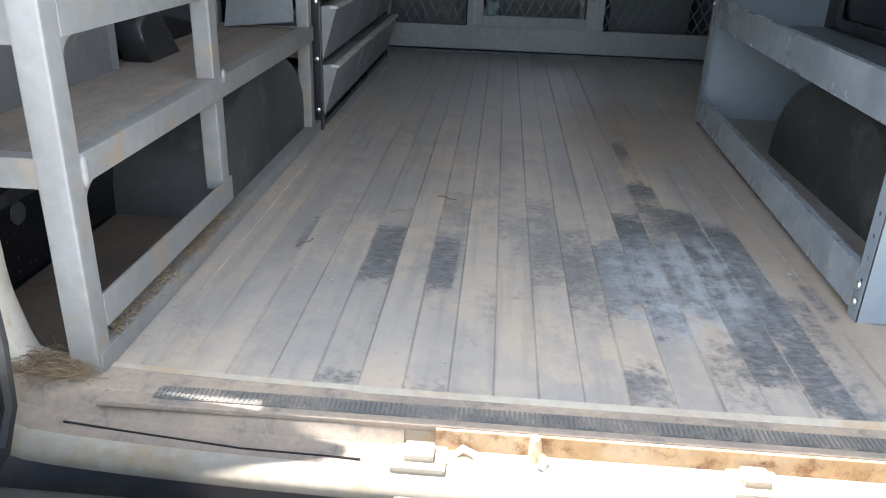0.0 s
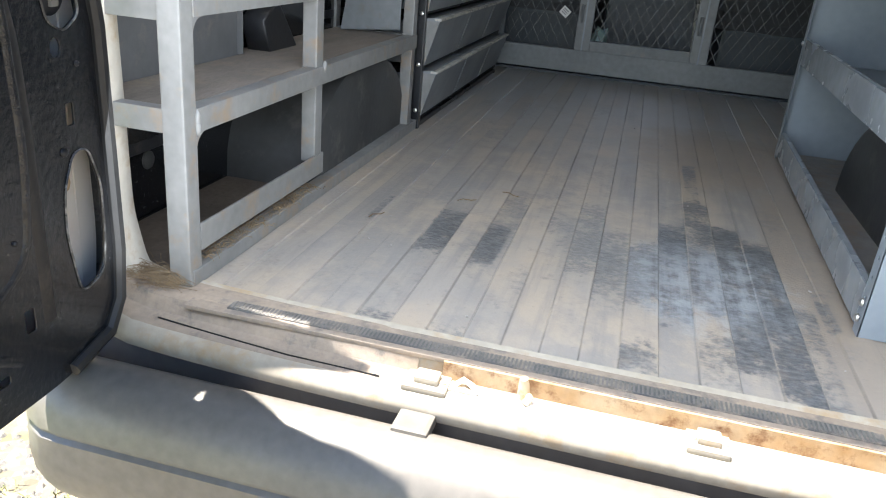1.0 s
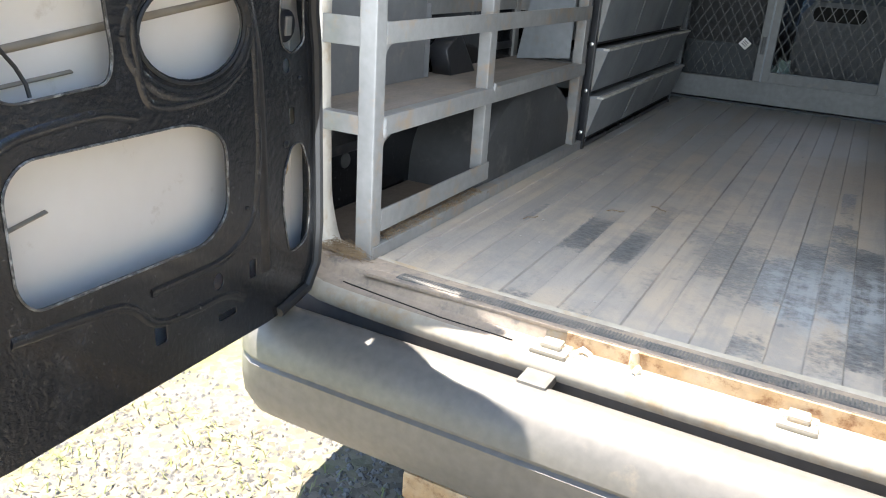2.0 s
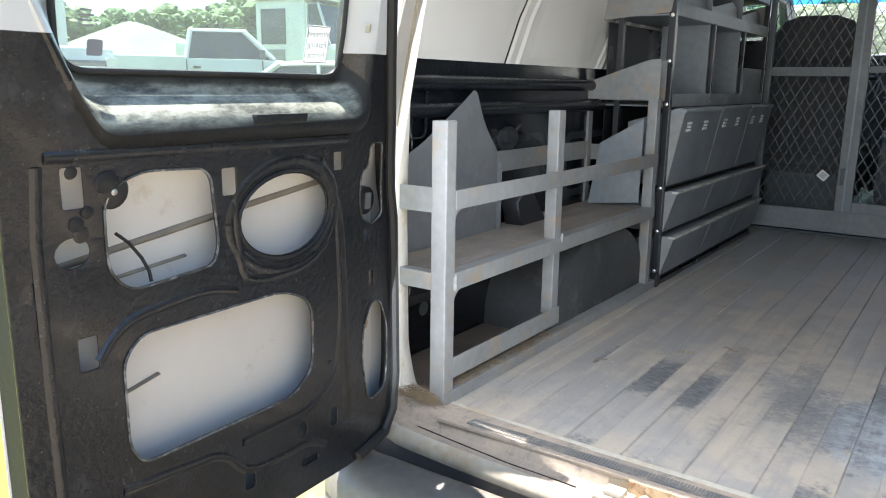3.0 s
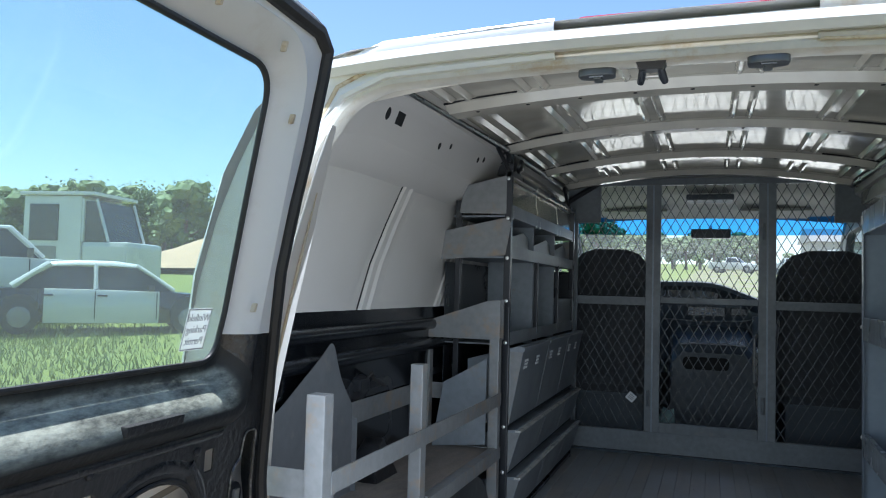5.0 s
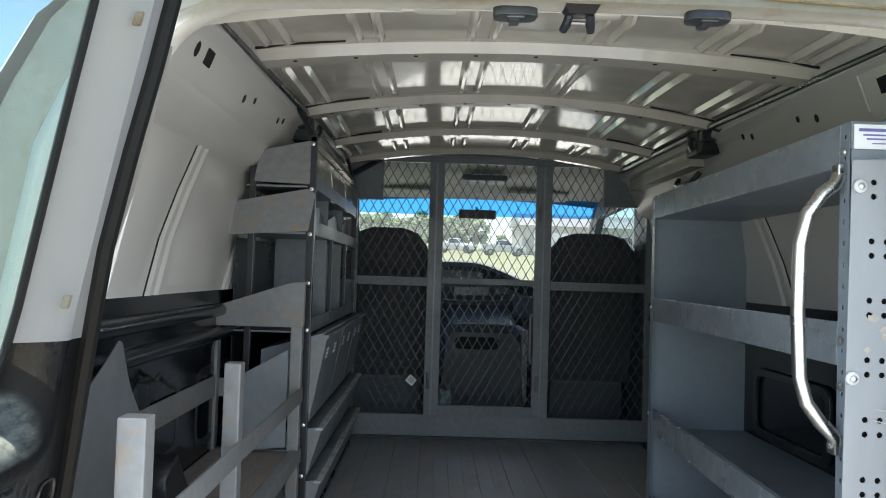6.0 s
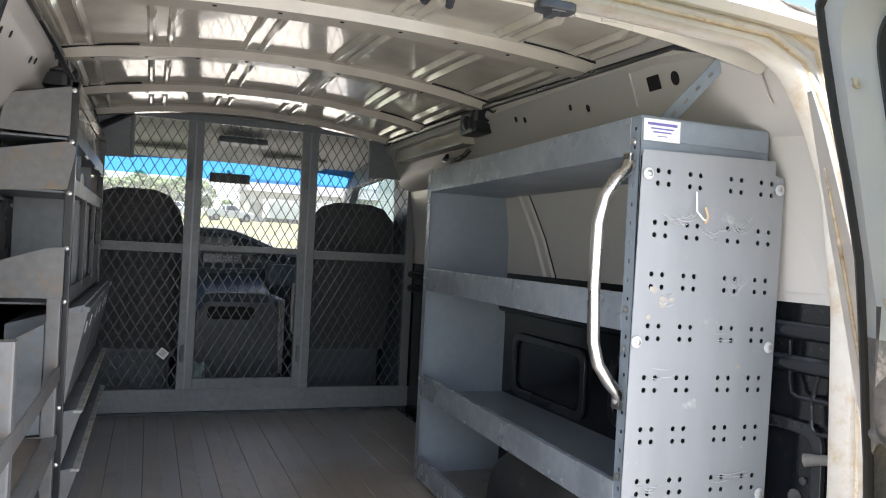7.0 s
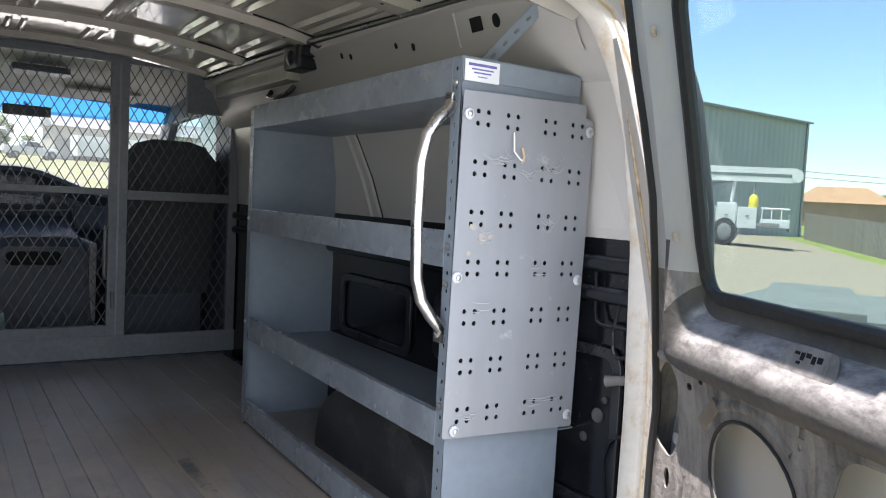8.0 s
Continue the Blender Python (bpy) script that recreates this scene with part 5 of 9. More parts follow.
for x, y, a in ((-0.30, 0.62, 30), (-0.21, 0.72, -25), (-0.46, 0.42, 60)):
    tw = thing("twig", "thin dry brown twig on the floor mat", "twig", (x, y, 0.0))
    part("stem", tube([(-0.022, 0, 0.002), (-0.006, 0.004, 0.004), (0.012, -0.003, 0.003), (0.026, 0.003, 0.002)], 0.0013, 6, bmesh.new()), STRAW, tw)
    tw.rotation_euler = (0, 0, radians(a))


# ---- left side: tall bin cabinet ----
CX0, CX1 = -0.875, -0.615
COLS = (1.25, 1.72, 2.16, 2.56)


def bin_cabinet():
    t = thing("bin_cabinet", "dark steel van shelving with open trays and tilt bins, bolted uprights", "shelving", (-0.74, 1.9, 0))
    mv = Matrix.Translation((0.74, -1.9, 0))
    # near and far uprights, black angle with bolts
    for y in (COLS[0], COLS[3] - 0.02):
        part("upright", box(CX1 - 0.02, CX1 + 0.004, y, y + 0.022, 0.0, 1.255, 0.002, m=mv), BLACK_SMOOTH, t)
        part("upright", box(CX0 + 0.06, CX0 + 0.08, y, y + 0.022, 0.0, 1.15, 0.002, m=mv), BLACK_SMOOTH, t)
    for z in (0.06, 0.205, 0.36, 0.65, 0.795, 0.945, 1.085, 1.225):
        bm = bolt(CX1 - 0.008, COLS[0] - 0.001, z, (0, -1, 0), 0.007, 0.004)
        bmesh.ops.transform(bm, matrix=mv, verts=bm.verts)
        part("bolt", bm, BOLT, t, smooth=True)
    for y in COLS[1:3]:
        part("divider", box(CX1 - 0.014, CX1 + 0.002, y - 0.006, y + 0.006, 0.66, 0.95, 0.002, m=mv), BLACK_SMOOTH, t)
        part("divider", box(CX0 + 0.05, CX1 - 0.02, y - 0.001, y + 0.001, 0.62, 1.23, 0, m=mv), BIN, t)
    # side plates of the trays at the near end, sloped tops
    for pts, m in (
        ([(CX0 - 0.035, 0.935), (CX1 - 0.015, 0.955), (CX1 + 0.004, 1.07), (CX1 - 0.02, 1.085), (CX0 - 0.03, 1.03)], RACK),
        ([(CX0 + 0.075, 1.105), (CX1 - 0.015, 1.10), (CX1 - 0.015, 1.235), (CX0 + 0.09, 1.20)], RACK),
        ([(CX0, 0.66), (CX1 - 0.015, 0.66), (CX1 - 0.015, 0.80), (CX0, 0.71)], RACK),
    ):
        part("side_plate", plate(rounded(pts, 0.006), (), 0.003, 0.0008, mv @ facing_rear(COLS[0] - 0.002)), m, t, "grey tray side plate")
        part("side_plate", plate(rounded(pts, 0.006), (), 0.003, 0.0008, mv @ facing_rear(COLS[3])), m, t, "grey tray side plate")
    # shelf pans
    for z, xa in ((0.64, CX0), (0.945, CX0 - 0.03), (1.09, CX0 + 0.05)):
        bm = box(xa, CX1 - 0.004, COLS[0] + 0.005, COLS[3], z, z + 0.006, 0.001, m=mv)
        part("shelf_pan", bm, BIN, t)
        part("shelf_lip", box(CX1 - 0.006, CX1, COLS[0] + 0.02, COLS[3] - 0.02, z, z + 0.045, 0.001, m=mv), BIN, t)
    part("back_panel", box(CX0 + 0.02, CX0 + 0.023, COLS[0] + 0.01, COLS[3], 0.02, 0.93, 0, m=mv), BLACK_SMOOTH, t, "black back sheet")
    part("far_sheet", box(CX0 + 0.02, CX1 - 0.02, COLS[3] - 0.004, COLS[3] - 0.001, 0.02, 0.93, 0, m=mv), BLACK_SMOOTH, t, "black end sheet")
    part("top_bar", box(CX1 - 0.016, CX1 + 0.006, COLS[0], COLS[3], 1.232, 1.25, 0.002, m=mv), BLACK_SMOOTH, t)
    part("foot_rail", box(CX1 - 0.02, CX1 + 0.002, COLS[0], COLS[3], 0.004, 0.02, 0.002, m=mv), BLACK_SMOOTH, t)
    # roof struts
    for y, x2 in ((COLS[0] + 0.03, -0.69), (COLS[3] - 0.1, -0.66)):
        bm = tube([(CX1 - 0.01, y, 1.245), (x2, y + 0.04, 1.36)], 0.008, 8)
        bmesh.ops.transform(bm, matrix=mv, verts=bm.verts)
        part("strut", bm, BLACK_SMOOTH, t, smooth=True)
    return t


CABINET = bin_cabinet()


WORN_RIM = surface("worn_bin_rim", (0.16, 0.165, 0.17), (0.13, 0.135, 0.14), rough=0.45, patch=10, dirt=(0.55, 0.53, 0.48), dirt_amount=0.72, bump=0.3)


def tilt_bin(name, label, y0, y1, z0, z1, out, mat, group, marks=False):
    """A hopper bin whose front leans out at the top, with a rolled rim."""
    t = thing(name, label, "bin", (CX1, (y0 + y1) / 2, z0), group)
    h, w = z1 - z0, (y1 - y0) / 2 - 0.006
    bm = bmesh.new()
    rings = []
    for yy in (-w, w):
        rings.append([(-0.15, yy, 0.0), (0.004, yy, 0.0), (out, yy, h * 0.93), (out - 0.012, yy, h), (-0.15, yy, h * 0.80)])
    loft(rings, bm=bm)
    part("body", bm, mat, t)
    part("rim", box(out - 0.018, out + 0.006, -w - 0.002, w + 0.002, h * 0.93, h * 0.985, 0.004), BIN if marks else WORN_RIM, t, "scuffed bare metal rim")
    # thin cheeks added so that the bin's lit side is painted in
    for yy in (-w - 0.0015, w + 0.0015):
        cheek = plate([(-0.012, 0.004), (0.004, 0.004), (out - 0.002, h * 0.92), (-0.012, h * 0.92)], (), 0.0015, 0, Matrix.Translation((0, yy, 0)) @ XZ)
        part("cheek", cheek, RACK, t, "added side cheek painting the bin's lit side")
    # dark strip that paints the shade under the bin
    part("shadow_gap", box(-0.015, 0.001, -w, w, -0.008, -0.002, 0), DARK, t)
    if marks:
        for yy in (-w * 0.62, w * 0.25):
            bm = bmesh.new()
            for j in range(3):
                zz = h * (0.80 - 0.045 * j)
                xx = 0.004 + (out - 0.004) * zz / (h * 0.93) + 0.0008
                wd = 0.03 if j != 1 else 0.024
                box(xx - 0.0006, xx + 0.0006, yy - wd, yy + wd * 0.7, zz - 0.005, zz + 0.003, 0, bm)
            part("marking", bm, PAPER, t, "faded white label lines")
    return t


for k in range(3):
    ya, yb = COLS[k] + 0.018 * (k == 0), COLS[k + 1]
    tilt_bin("tilt_bin", "large dark grey steel tilt bin with faded label marks", ya, yb, 0.365, 0.640, 0.052, BIN, "large tilt bins", True)
    tilt_bin("tilt_bin", "shallow dark grey steel tilt bin with a scuffed rim", ya, yb, 0.200, 0.350, 0.045, BIN, "middle tilt bins")
    tilt_bin("tilt_bin", "low dark grey steel tilt bin above the floor", ya, yb, 0.040, 0.188, 0.045, BIN, "bottom tilt bins")
    # bright flaps at the top
    t = thing("steel_flap", "shiny bare steel flap closing a top tray", "flap", (CX1 - 0.004, (ya + yb) / 2, 1.105), "top flaps")
    w = (yb - ya) / 2 - 0.012
    part("flap", box(-0.006, 0.0, -w, w, 0.0, 0.122, 0.003, m=pose(0, 0, 0, 0, -6, 0)), BRIGHT, t)
    for sy in (-1, 1):
        part("clip", box(-0.004, 0.004, sy * w * 0.9 - 0.004, sy * w * 0.9 + 0.004, -0.02, 0.012, 0.001), BOLT, t)
    # small scoop bins on the sloping tray
    t = thing("scoop_bin", "small dark steel scoop bin on the tray", "bin", (CX1 - 0.06, (ya + yb) / 2, 0.955), "scoop bins")
    part("scoop", plate(rounded([(-w, 0.0), (w, 0.0), (w, 0.085), (w * 0.6, 0.105), (-w * 0.6, 0.065), (-w, 0.075)], 0.01), (), 0.003, 0.0008, pose(0.02, 0, 0.0, 90, 0, 90)), BIN, t)
    part("floor", box(-0.12, 0.02, -w, w, 0.0, 0.003, 0), BIN, t)
# a small box left in the far open bay
t = thing("plastic_box", "grey plastic parts box on the open shelf", "box", (-0.68, 2.36, 0.646))
part("body", box(-0.08, 0.06, -0.15, 0.17, 0.0, 0.15, 0.008), BIN, t)


# ---- partition cage ----
def diamond_mesh(x0, x1, z0, z1, y, pitch=0.047, rise=0.083, r=0.0018):
    """Expanded metal: two crossing sets of flat strands clipped to a field."""
    bm = bmesh.new()
    k = rise / pitch
    for sgn in (1, -1):
        c0 = -int((x1 - x0 + (z1 - z0) / k) / pitch) - 2
        for j in range(c0, -c0 + 1):
            # line: x = xs + sgn * (z - z0) / k
            xs = x0 + j * pitch
            za, zb = z0, z1
            xa, xb = xs, xs + sgn * (z1 - z0) / k
            if max(xa, xb) <= x0 or min(xa, xb) >= x1:
                continue
            pts = []
            for lim in (x0, x1):
                if (xa - lim) * (xb - lim) < 0:
                    pts.append((lim, z0 + sgn * (lim - xs) * k))
            if x0 <= xa <= x1:
                pts.append((xa, za))
            if x0 <= xb <= x1:
                pts.append((xb, zb))
            pts.sort(key=lambda q: q[1])
            if len(pts) < 2 or pts[-1][1] - pts[0][1] < 0.004:
                continue
            (ax, az), (bx, bz) = pts[0], pts[-1]
            d = Vector((bx - ax, 0, bz - az)).normalized()
            n = Vector((d.z, 0, -d.x)) * r
            e = Vector((0, 0.0014 * (1.3 if sgn > 0 else 0.7), 0))
            a, b = Vector((ax, y, az)), Vector((bx, y, bz))
            v = [bm.verts.new(q) for q in (a - n - e, a + n - e, a + n + e, a - n + e, b - n - e, b + n - e, b + n + e, b - n + e)]
            for f in ((0, 1, 5, 4), (1, 2, 6, 5), (2, 3, 7, 6), (3, 0, 4, 7)):
                bm.faces.new([v[i] for i in f])
    return bm


def partition():
    Y = 2.715
    t = thing("partition", "dark grey steel van bulkhead with diamond mesh panels and a centre gate", "partition", (0.04, Y, 0))
    mv = Matrix.Translation((-0.04, -Y, 0))

    def bar(name, x0, x1, z0, z1, y0=Y, y1=Y + 0.03, mat=CAGE, label="", bevel=0.003):
        return part(name, box(x0, x1, y0, y1, z0, z1, bevel, m=mv), mat, t, label)
    bar("kick_plate", -0.66, 0.878, 0.025, 0.13)
    bar("top_rail", -0.66, 0.70, 1.39, 1.425)
    for x0, x1 in ((-0.66, -0.62), (-0.268, -0.195), (0.27, 0.35)):
        bar("post", x0, x1, 0.13, 1.39)
    bar("post", 0.828, 0.872, 0.13, 1.20)
    bar("seam_strip", -0.236, -0.228, 0.13, 1.39, Y - 0.003, Y, GALV, "thin pale seam in the gate post")
    bar("seam_strip", 0.306, 0.314, 0.13, 1.39, Y - 0.003, Y, GALV, "thin pale seam in the gate post")
    bar("cross_bar", -0.62, -0.268, 0.770, 0.812)
    bar("cross_bar", 0.35, 0.828, 0.768, 0.810)
    bar("cross_bar", -0.195, 0.27, 0.785, 0.815)
    bar("gate_sill", -0.195, 0.27, 0.13, 0.178)
    for x0, x1, high in ((-0.62, -0.268, 1.39), (-0.195, 0.27, 1.39), (0.35, 0.605, 1.39), (0.605, 0.828, 1.20)):
        low = 0.178 if x0 == -0.195 else 0.13
        bm = diamond_mesh(x0, x1, low, high, Y + 0.016)
        bmesh.ops.transform(bm, matrix=mv, verts=bm.verts)
        part("mesh_panel", bm, MESH, t, "black expanded-metal mesh")
    # triangular corner plates with diagonal braces
    for s, xin, xout in ((-1, -0.50, -0.67), (1, 0.605, 0.875)):
        out = [(xin, 1.195), (xout, 1.195), (xout, 1.225 if s > 0 else 1.39), (xin + s * 0.03, 1.42), (xin, 1.42)]
        part("corner_plate", plate(out if s > 0 else out[::-1], (), 0.004, 0.001, mv @ facing_rear(Y - 0.006)), CAGE, t)
        rim = tube([(xin + s * 0.02, Y - 0.014, 1.43), (xout, Y - 0.03, 1.225)] if s > 0 else [(xin, Y - 0.014, 1.41), (xout - 0.02, Y - 0.05, 1.29)], 0.014, 8)
        bmesh.ops.transform(rim, matrix=mv, verts=rim.verts)
        part("brace", rim, BLACK_SMOOTH, t, smooth=True)
        bar("corner_rim", min(xin, xin + s * 0.012), max(xin, xin + s * 0.012), 1.195, 1.39, Y - 0.02, Y - 0.008)
        bar("corner_rim", min(xin, xout), max(xin, xout), 1.195, 1.207, Y - 0.02, Y - 0.008)
    for z in (0.30, 1.15):
        for x in (-0.25, 0.292):
            bm = tube([(x, Y - 0.008, z - 0.04), (x, Y - 0.008, z + 0.04)], 0.008, 8)
            bmesh.ops.transform(bm, matrix=mv, verts=bm.verts)
            part("hinge", bm, CAGE, t, smooth=True)
    grip = tube([(0.262, Y, 0.40), (0.252, Y - 0.030, 0.415), (0.250, Y - 0.034, 0.52), (0.252, Y - 0.030, 0.625), (0.262, Y, 0.64)], 0.008, 8)
    bmesh.ops.transform(grip, matrix=mv, verts=grip.verts)
    part("gate_handle", grip, RACK, t, "grey bent bar gate handle", smooth=True)
    return t


CAGE_T = partition()
t = thing("paper_tag", "small white paper tag stuck in the mesh", "tag", (-0.332, 2.706, 0.30))
part("tag", plate(rounded([(-0.022, -0.02), (0.022, -0.02), (0.022, 0.02), (-0.022, 0.02)], 0.003), (), 0.001, 0, pose(0, 0, 0, 90, 38, 0)), PAPER, t)
bm = bmesh.new()
for k in range(3):
    box(-0.014, 0.012, -0.0012, -0.0004, -0.01 + 0.009 * k, -0.006 + 0.009 * k, 0, bm, m=pose(0, 0, 0, 0, 38, 0))
part("marking", bm, INK_GREY, t)
tagged(part("corner_filler", plate(rounded([(0.65, 1.43), (0.885, 1.225), (0.89, 1.16), (0.86, 1.29), (0.75, 1.42)], 0.012), (), 0.05, 0.006, facing_rear(2.66)), BLACK_SMOOTH), "black plastic filler in the roof corner beside the bulkhead", "filler panel", kind="structure")
# dark side filler panel between cage and wall
for sx in (-1, 1):
    tagged(part("floor_edge", box(sx * 0.855 - 0.045, sx * 0.855 + 0.045, 0.05, 2.79, -0.034, -0.014, 0.002), BLACK_SMOOTH), "black sheet closing the floor edge against the side", "floor edge", kind="structure")
tagged(part("side_filler", box(0.845, 0.893, 2.747, 2.80, -0.05, 1.2, 0.002), BLACK_SMOOTH), "black filler sheet beside the bulkhead", "filler panel", kind="structure")


# ---- right side: steel shelving unit ----
def shelf_unit():
    t = thing("shelf_unit", "grey steel van shelving unit with lipped shelves and end panels", "shelving", (0.67, 0.92, 0))
    mv = Matrix.Translation((-0.67, -0.92, 0))
    # the unit's front runs slightly outwards towards the cab
    skew = Matrix(((1, 0.030, 0, -0.030 * 0.24), (0, 1, 0, 0), (0, 0, 1, 0), (0, 0, 0, 1)))
    mm = mv @ skew

    def slab(name, *b, bevel=0.002, mat=GALV, label="", parent=None):
        return part(name, box(*b, bevel=bevel, m=mm), mat, parent or t, label)
    xf, xb, y0, y1 = 0.497, 0.872, 0.24, 1.60
    near = [(xf, 0.0), (xb - 0.055, 0.0), (xb - 0.045, 1.13), (xf, 1.13)]
    end = part("end_panel", plate(near, (), 0.004, 0.001, mm @ facing_rear(y0)), GALV, t, "grey end panel")
    far = part("end_panel", plate([(xf, 0.0), (xb, 0.0), (xb, 0.8), (xb - 0.04, 1.13), (xf, 1.13)], (), 0.004, 0.001, mm @ facing_rear(y1)), GALV, t, "grey end panel")
    # slotted corner angles with rows of small holes
    for yy, sgn in ((y0, 1), (y1 - 0.034, -1)):
        holes = [circle(0.017, 0.03 + 0.0385 * k, 0.0048, None, 8) for k in range(29)]
        out = [(0, 0), (0.034, 0), (0.034, 1.13), (0, 1.13)]
        fm = Matrix.Translation((xf - 0.001, yy, 0)) @ Matrix(((0, 0, -1, 0), (1, 0, 0, 0), (0, 1, 0, 0), (0, 0, 0, 1)))
        part("corner_angle", plate(out, holes, 0.003, 0, mm @ fm), GALV, t, "slotted steel corner angle")
    # shelves with front and rear lips
    for z, lip in ((0.012, 0.075), (0.31, 0.075), (0.695, 0.078), (1.055, 0.078)):
        s = slab("shelf", xf + 0.004, xb - 0.05 if z > 1 else xb, y0 + 0.004, y1 - 0.002, z, z + 0.004, bevel=0.001, mat=GALV if z > 0.1 else DUSTY_SHELF)
        slab("lip", xf - 0.002, xf + 0.002, y0 + 0.034, y1 - 0.034, z, z + lip, bevel=0.001, mat=LIP, parent=s)
        slab("lip", xf, xf + 0.014, y0 + 0.034, y1 - 0.034, z + lip - 0.003, z + lip, bevel=0.001, mat=LIP, parent=s)
    slab("top_cap", xf, xb - 0.05, y0, y1, 1.13, 1.134, bevel=0.001)
    slab("top_flange", xf + 0.0, xb - 0.05, y0 - 0.004, y0, 1.085, 1.13, bevel=0.001)
    # bolts up the near corner
    for z in (0.03, 0.06, 0.40, 0.66, 0.74, 1.08):
        bm = bolt(xf - 0.003, y0 + 0.017, z, (-1, 0, 0), 0.008, 0.006)
        bmesh.ops.transform(bm, matrix=mm, verts=bm.verts)
        part("bolt", bm, BOLT, t, smooth=True)
    for z in (0.37, 0.74, 1.02):
        bm = bolt(xf - 0.003, y1 - 0.017, z, (-1, 0, 0), 0.007, 0.005)
        bmesh.ops.transform(bm, matrix=mm, verts=bm.verts)
        part("bolt", bm, BOLT, t, smooth=True)
    part("tag", box(xf - 0.0045, xf - 0.0022, y1 - 0.031, y1 - 0.003, 1.088, 1.118, 0.0004, m=mm), PAPER, t, "small white paper tag")
    return t


UNIT = shelf_unit()
# perforated back plate screwed on the end panel
t = thing("peg_plate", "worn grey perforated steel plate bolted to the shelving end", "perforated plate", (0.66, 0.21, 0.33))
hs = []
cols = (0.508, 0.534, 0.586, 0.612, 0.690, 0.717, 0.770, 0.798)
for r in range(7):
    for k, c in enumerate(cols):
        for dz in (0.0, -0.025):
            hs.append(circle(c + 0.0025 * r - 0.66, 0.073 + 0.103 * r + dz - 0.0006 * k, 0.0057, None, 12))
out = rounded([(-0.187, 0.015), (0.172, 0.0), (0.187, 0.70), (0.162, 0.705), (0.162, 0.735), (-0.175, 0.73)], [0.006, 0.006, 0.004, 0.004, 0.006, 0.006])
pl = part("plate", plate(out, hs, 0.003, 0.0003, facing_rear(0)), PLATE, t)
# added dark sheet, puts the shade behind the holes in as colour
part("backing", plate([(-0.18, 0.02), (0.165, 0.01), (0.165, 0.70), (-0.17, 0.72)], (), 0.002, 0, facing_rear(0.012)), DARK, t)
WASHER = surface("dull_white_washer", (0.52, 0.525, 0.53), (0.45, 0.455, 0.46), rough=0.5, patch=30)
for x, z in ((-0.163, 0.683), (-0.172, 0.35), (0.172, 0.675), (0.162, 0.34), (0.155, 0.03), (-0.16, 0.03)):
    part("washer", bolt(x, -0.003, z, (0, -1, 0), 0.0125, 0.004), WASHER, t, smooth=True)
    part("bolt", bolt(x, -0.007, z, (0, -1, 0), 0.006, 0.005), BOLT, t, smooth=True)
GLUE = surface("tan_glue_stain", (0.38, 0.335, 0.28), (0.34, 0.31, 0.275), rough=0.5, patch=30)
SCUFF = surface("pale_scuff", (0.44, 0.44, 0.44), (0.36, 0.365, 0.37), rough=0.5, patch=30)
rs = random.Random(77)
for x, z, w, count, sag in ((-0.075, 0.605, 0.055, 8, 0.012), (0.005, 0.585, 0.05, 6, 0.016), (0.075, 0.60, 0.045, 6, 0.014), (0.075, 0.475, 0.04, 5, 0.016), (-0.11, 0.44, 0.03, 4, 0.008), (-0.13, 0.06, 0.03, 5, 0.004), (0.08, 0.07, 0.08, 4, 0.003), (-0.10, 0.29, 0.05, 3, 0.004), (0.06, 0.355, 0.06, 3, 0.003)):
    for k in range(count):
        cx, cz, half = x + rs.gauss(0, w * 0.25), z + rs.gauss(0, 0.008), w * rs.uniform(0.25, 0.6)
        mark = tube([(cx + half * q, -0.0036, cz - sag * (1 - q * q) + rs.gauss(0, 0.0006)) for q in (-1, -0.6, -0.2, 0.2, 0.6, 1)], [0.0002, 0.0008, 0.0012, 0.001, 0.0007, 0.0002], 4)
        part("scuff", mark, SCUFF, pl, "pale curved rub mark")
for x, z, r in ((-0.135, 0.455, 0.010), (-0.115, 0.43, 0.013), (-0.09, 0.435, 0.007), (-0.145, 0.40, 0.006), (0.085, 0.30, 0.006)):
    blotch = plate([(r * rs.uniform(0.6, 1.3) * math.cos(a), r * rs.uniform(0.5, 1.1) * math.sin(a)) for a in [2 * math.pi * k / 12 for k in range(12)]], (), 0.0006, 0, Matrix.Translation((x, 0, z)) @ facing_rear(-0.0008))
    part("stain", blotch, GLUE, pl, "tan glue stain")
bm = bmesh.new()
tube([(-0.045, -0.004, 0.655), (-0.05, -0.012, 0.64), (-0.05, -0.014, 0.615), (-0.03, -0.01, 0.60), (-0.018, -0.008, 0.598)], 0.002, 6, bm)
part("wire_tie", bm, PAPER, t, "loop of white wire through the holes", smooth=True)
part("wire_tie", tube([(-0.024, -0.008, 0.625), (-0.02, -0.012, 0.605), (-0.024, -0.008, 0.592)], 0.0028, 6), RUST, t, "short end of orange wire", smooth=True)
# maker's sticker: plain bars
t = thing("sticker", "white rectangular sticker with blue lines of print on the shelving", "sticker", (0.535, 0.2335, 1.107))
part("sheet", box(-0.036, 0.052, -0.002, 0.0, -0.024, 0.020, 0.0004), PAPER, t)
bm = bmesh.new()
for z, wd, hh in ((0.010, 0.036, 0.0055), (0.001, 0.028, 0.003), (-0.006, 0.022, 0.003), (-0.014, 0.012, 0.002)):
    box(0.008 - wd, 0.008 + wd, -0.0027, -0.0021, z - hh / 2, z + hh / 2, 0, bm)
part("printing", bm, INK, t)

# grab handle
t = thing("grab_handle", "polished bent tube grab handle bolted to the shelving corner", "handle", (0.485, 0.258, 0.57))
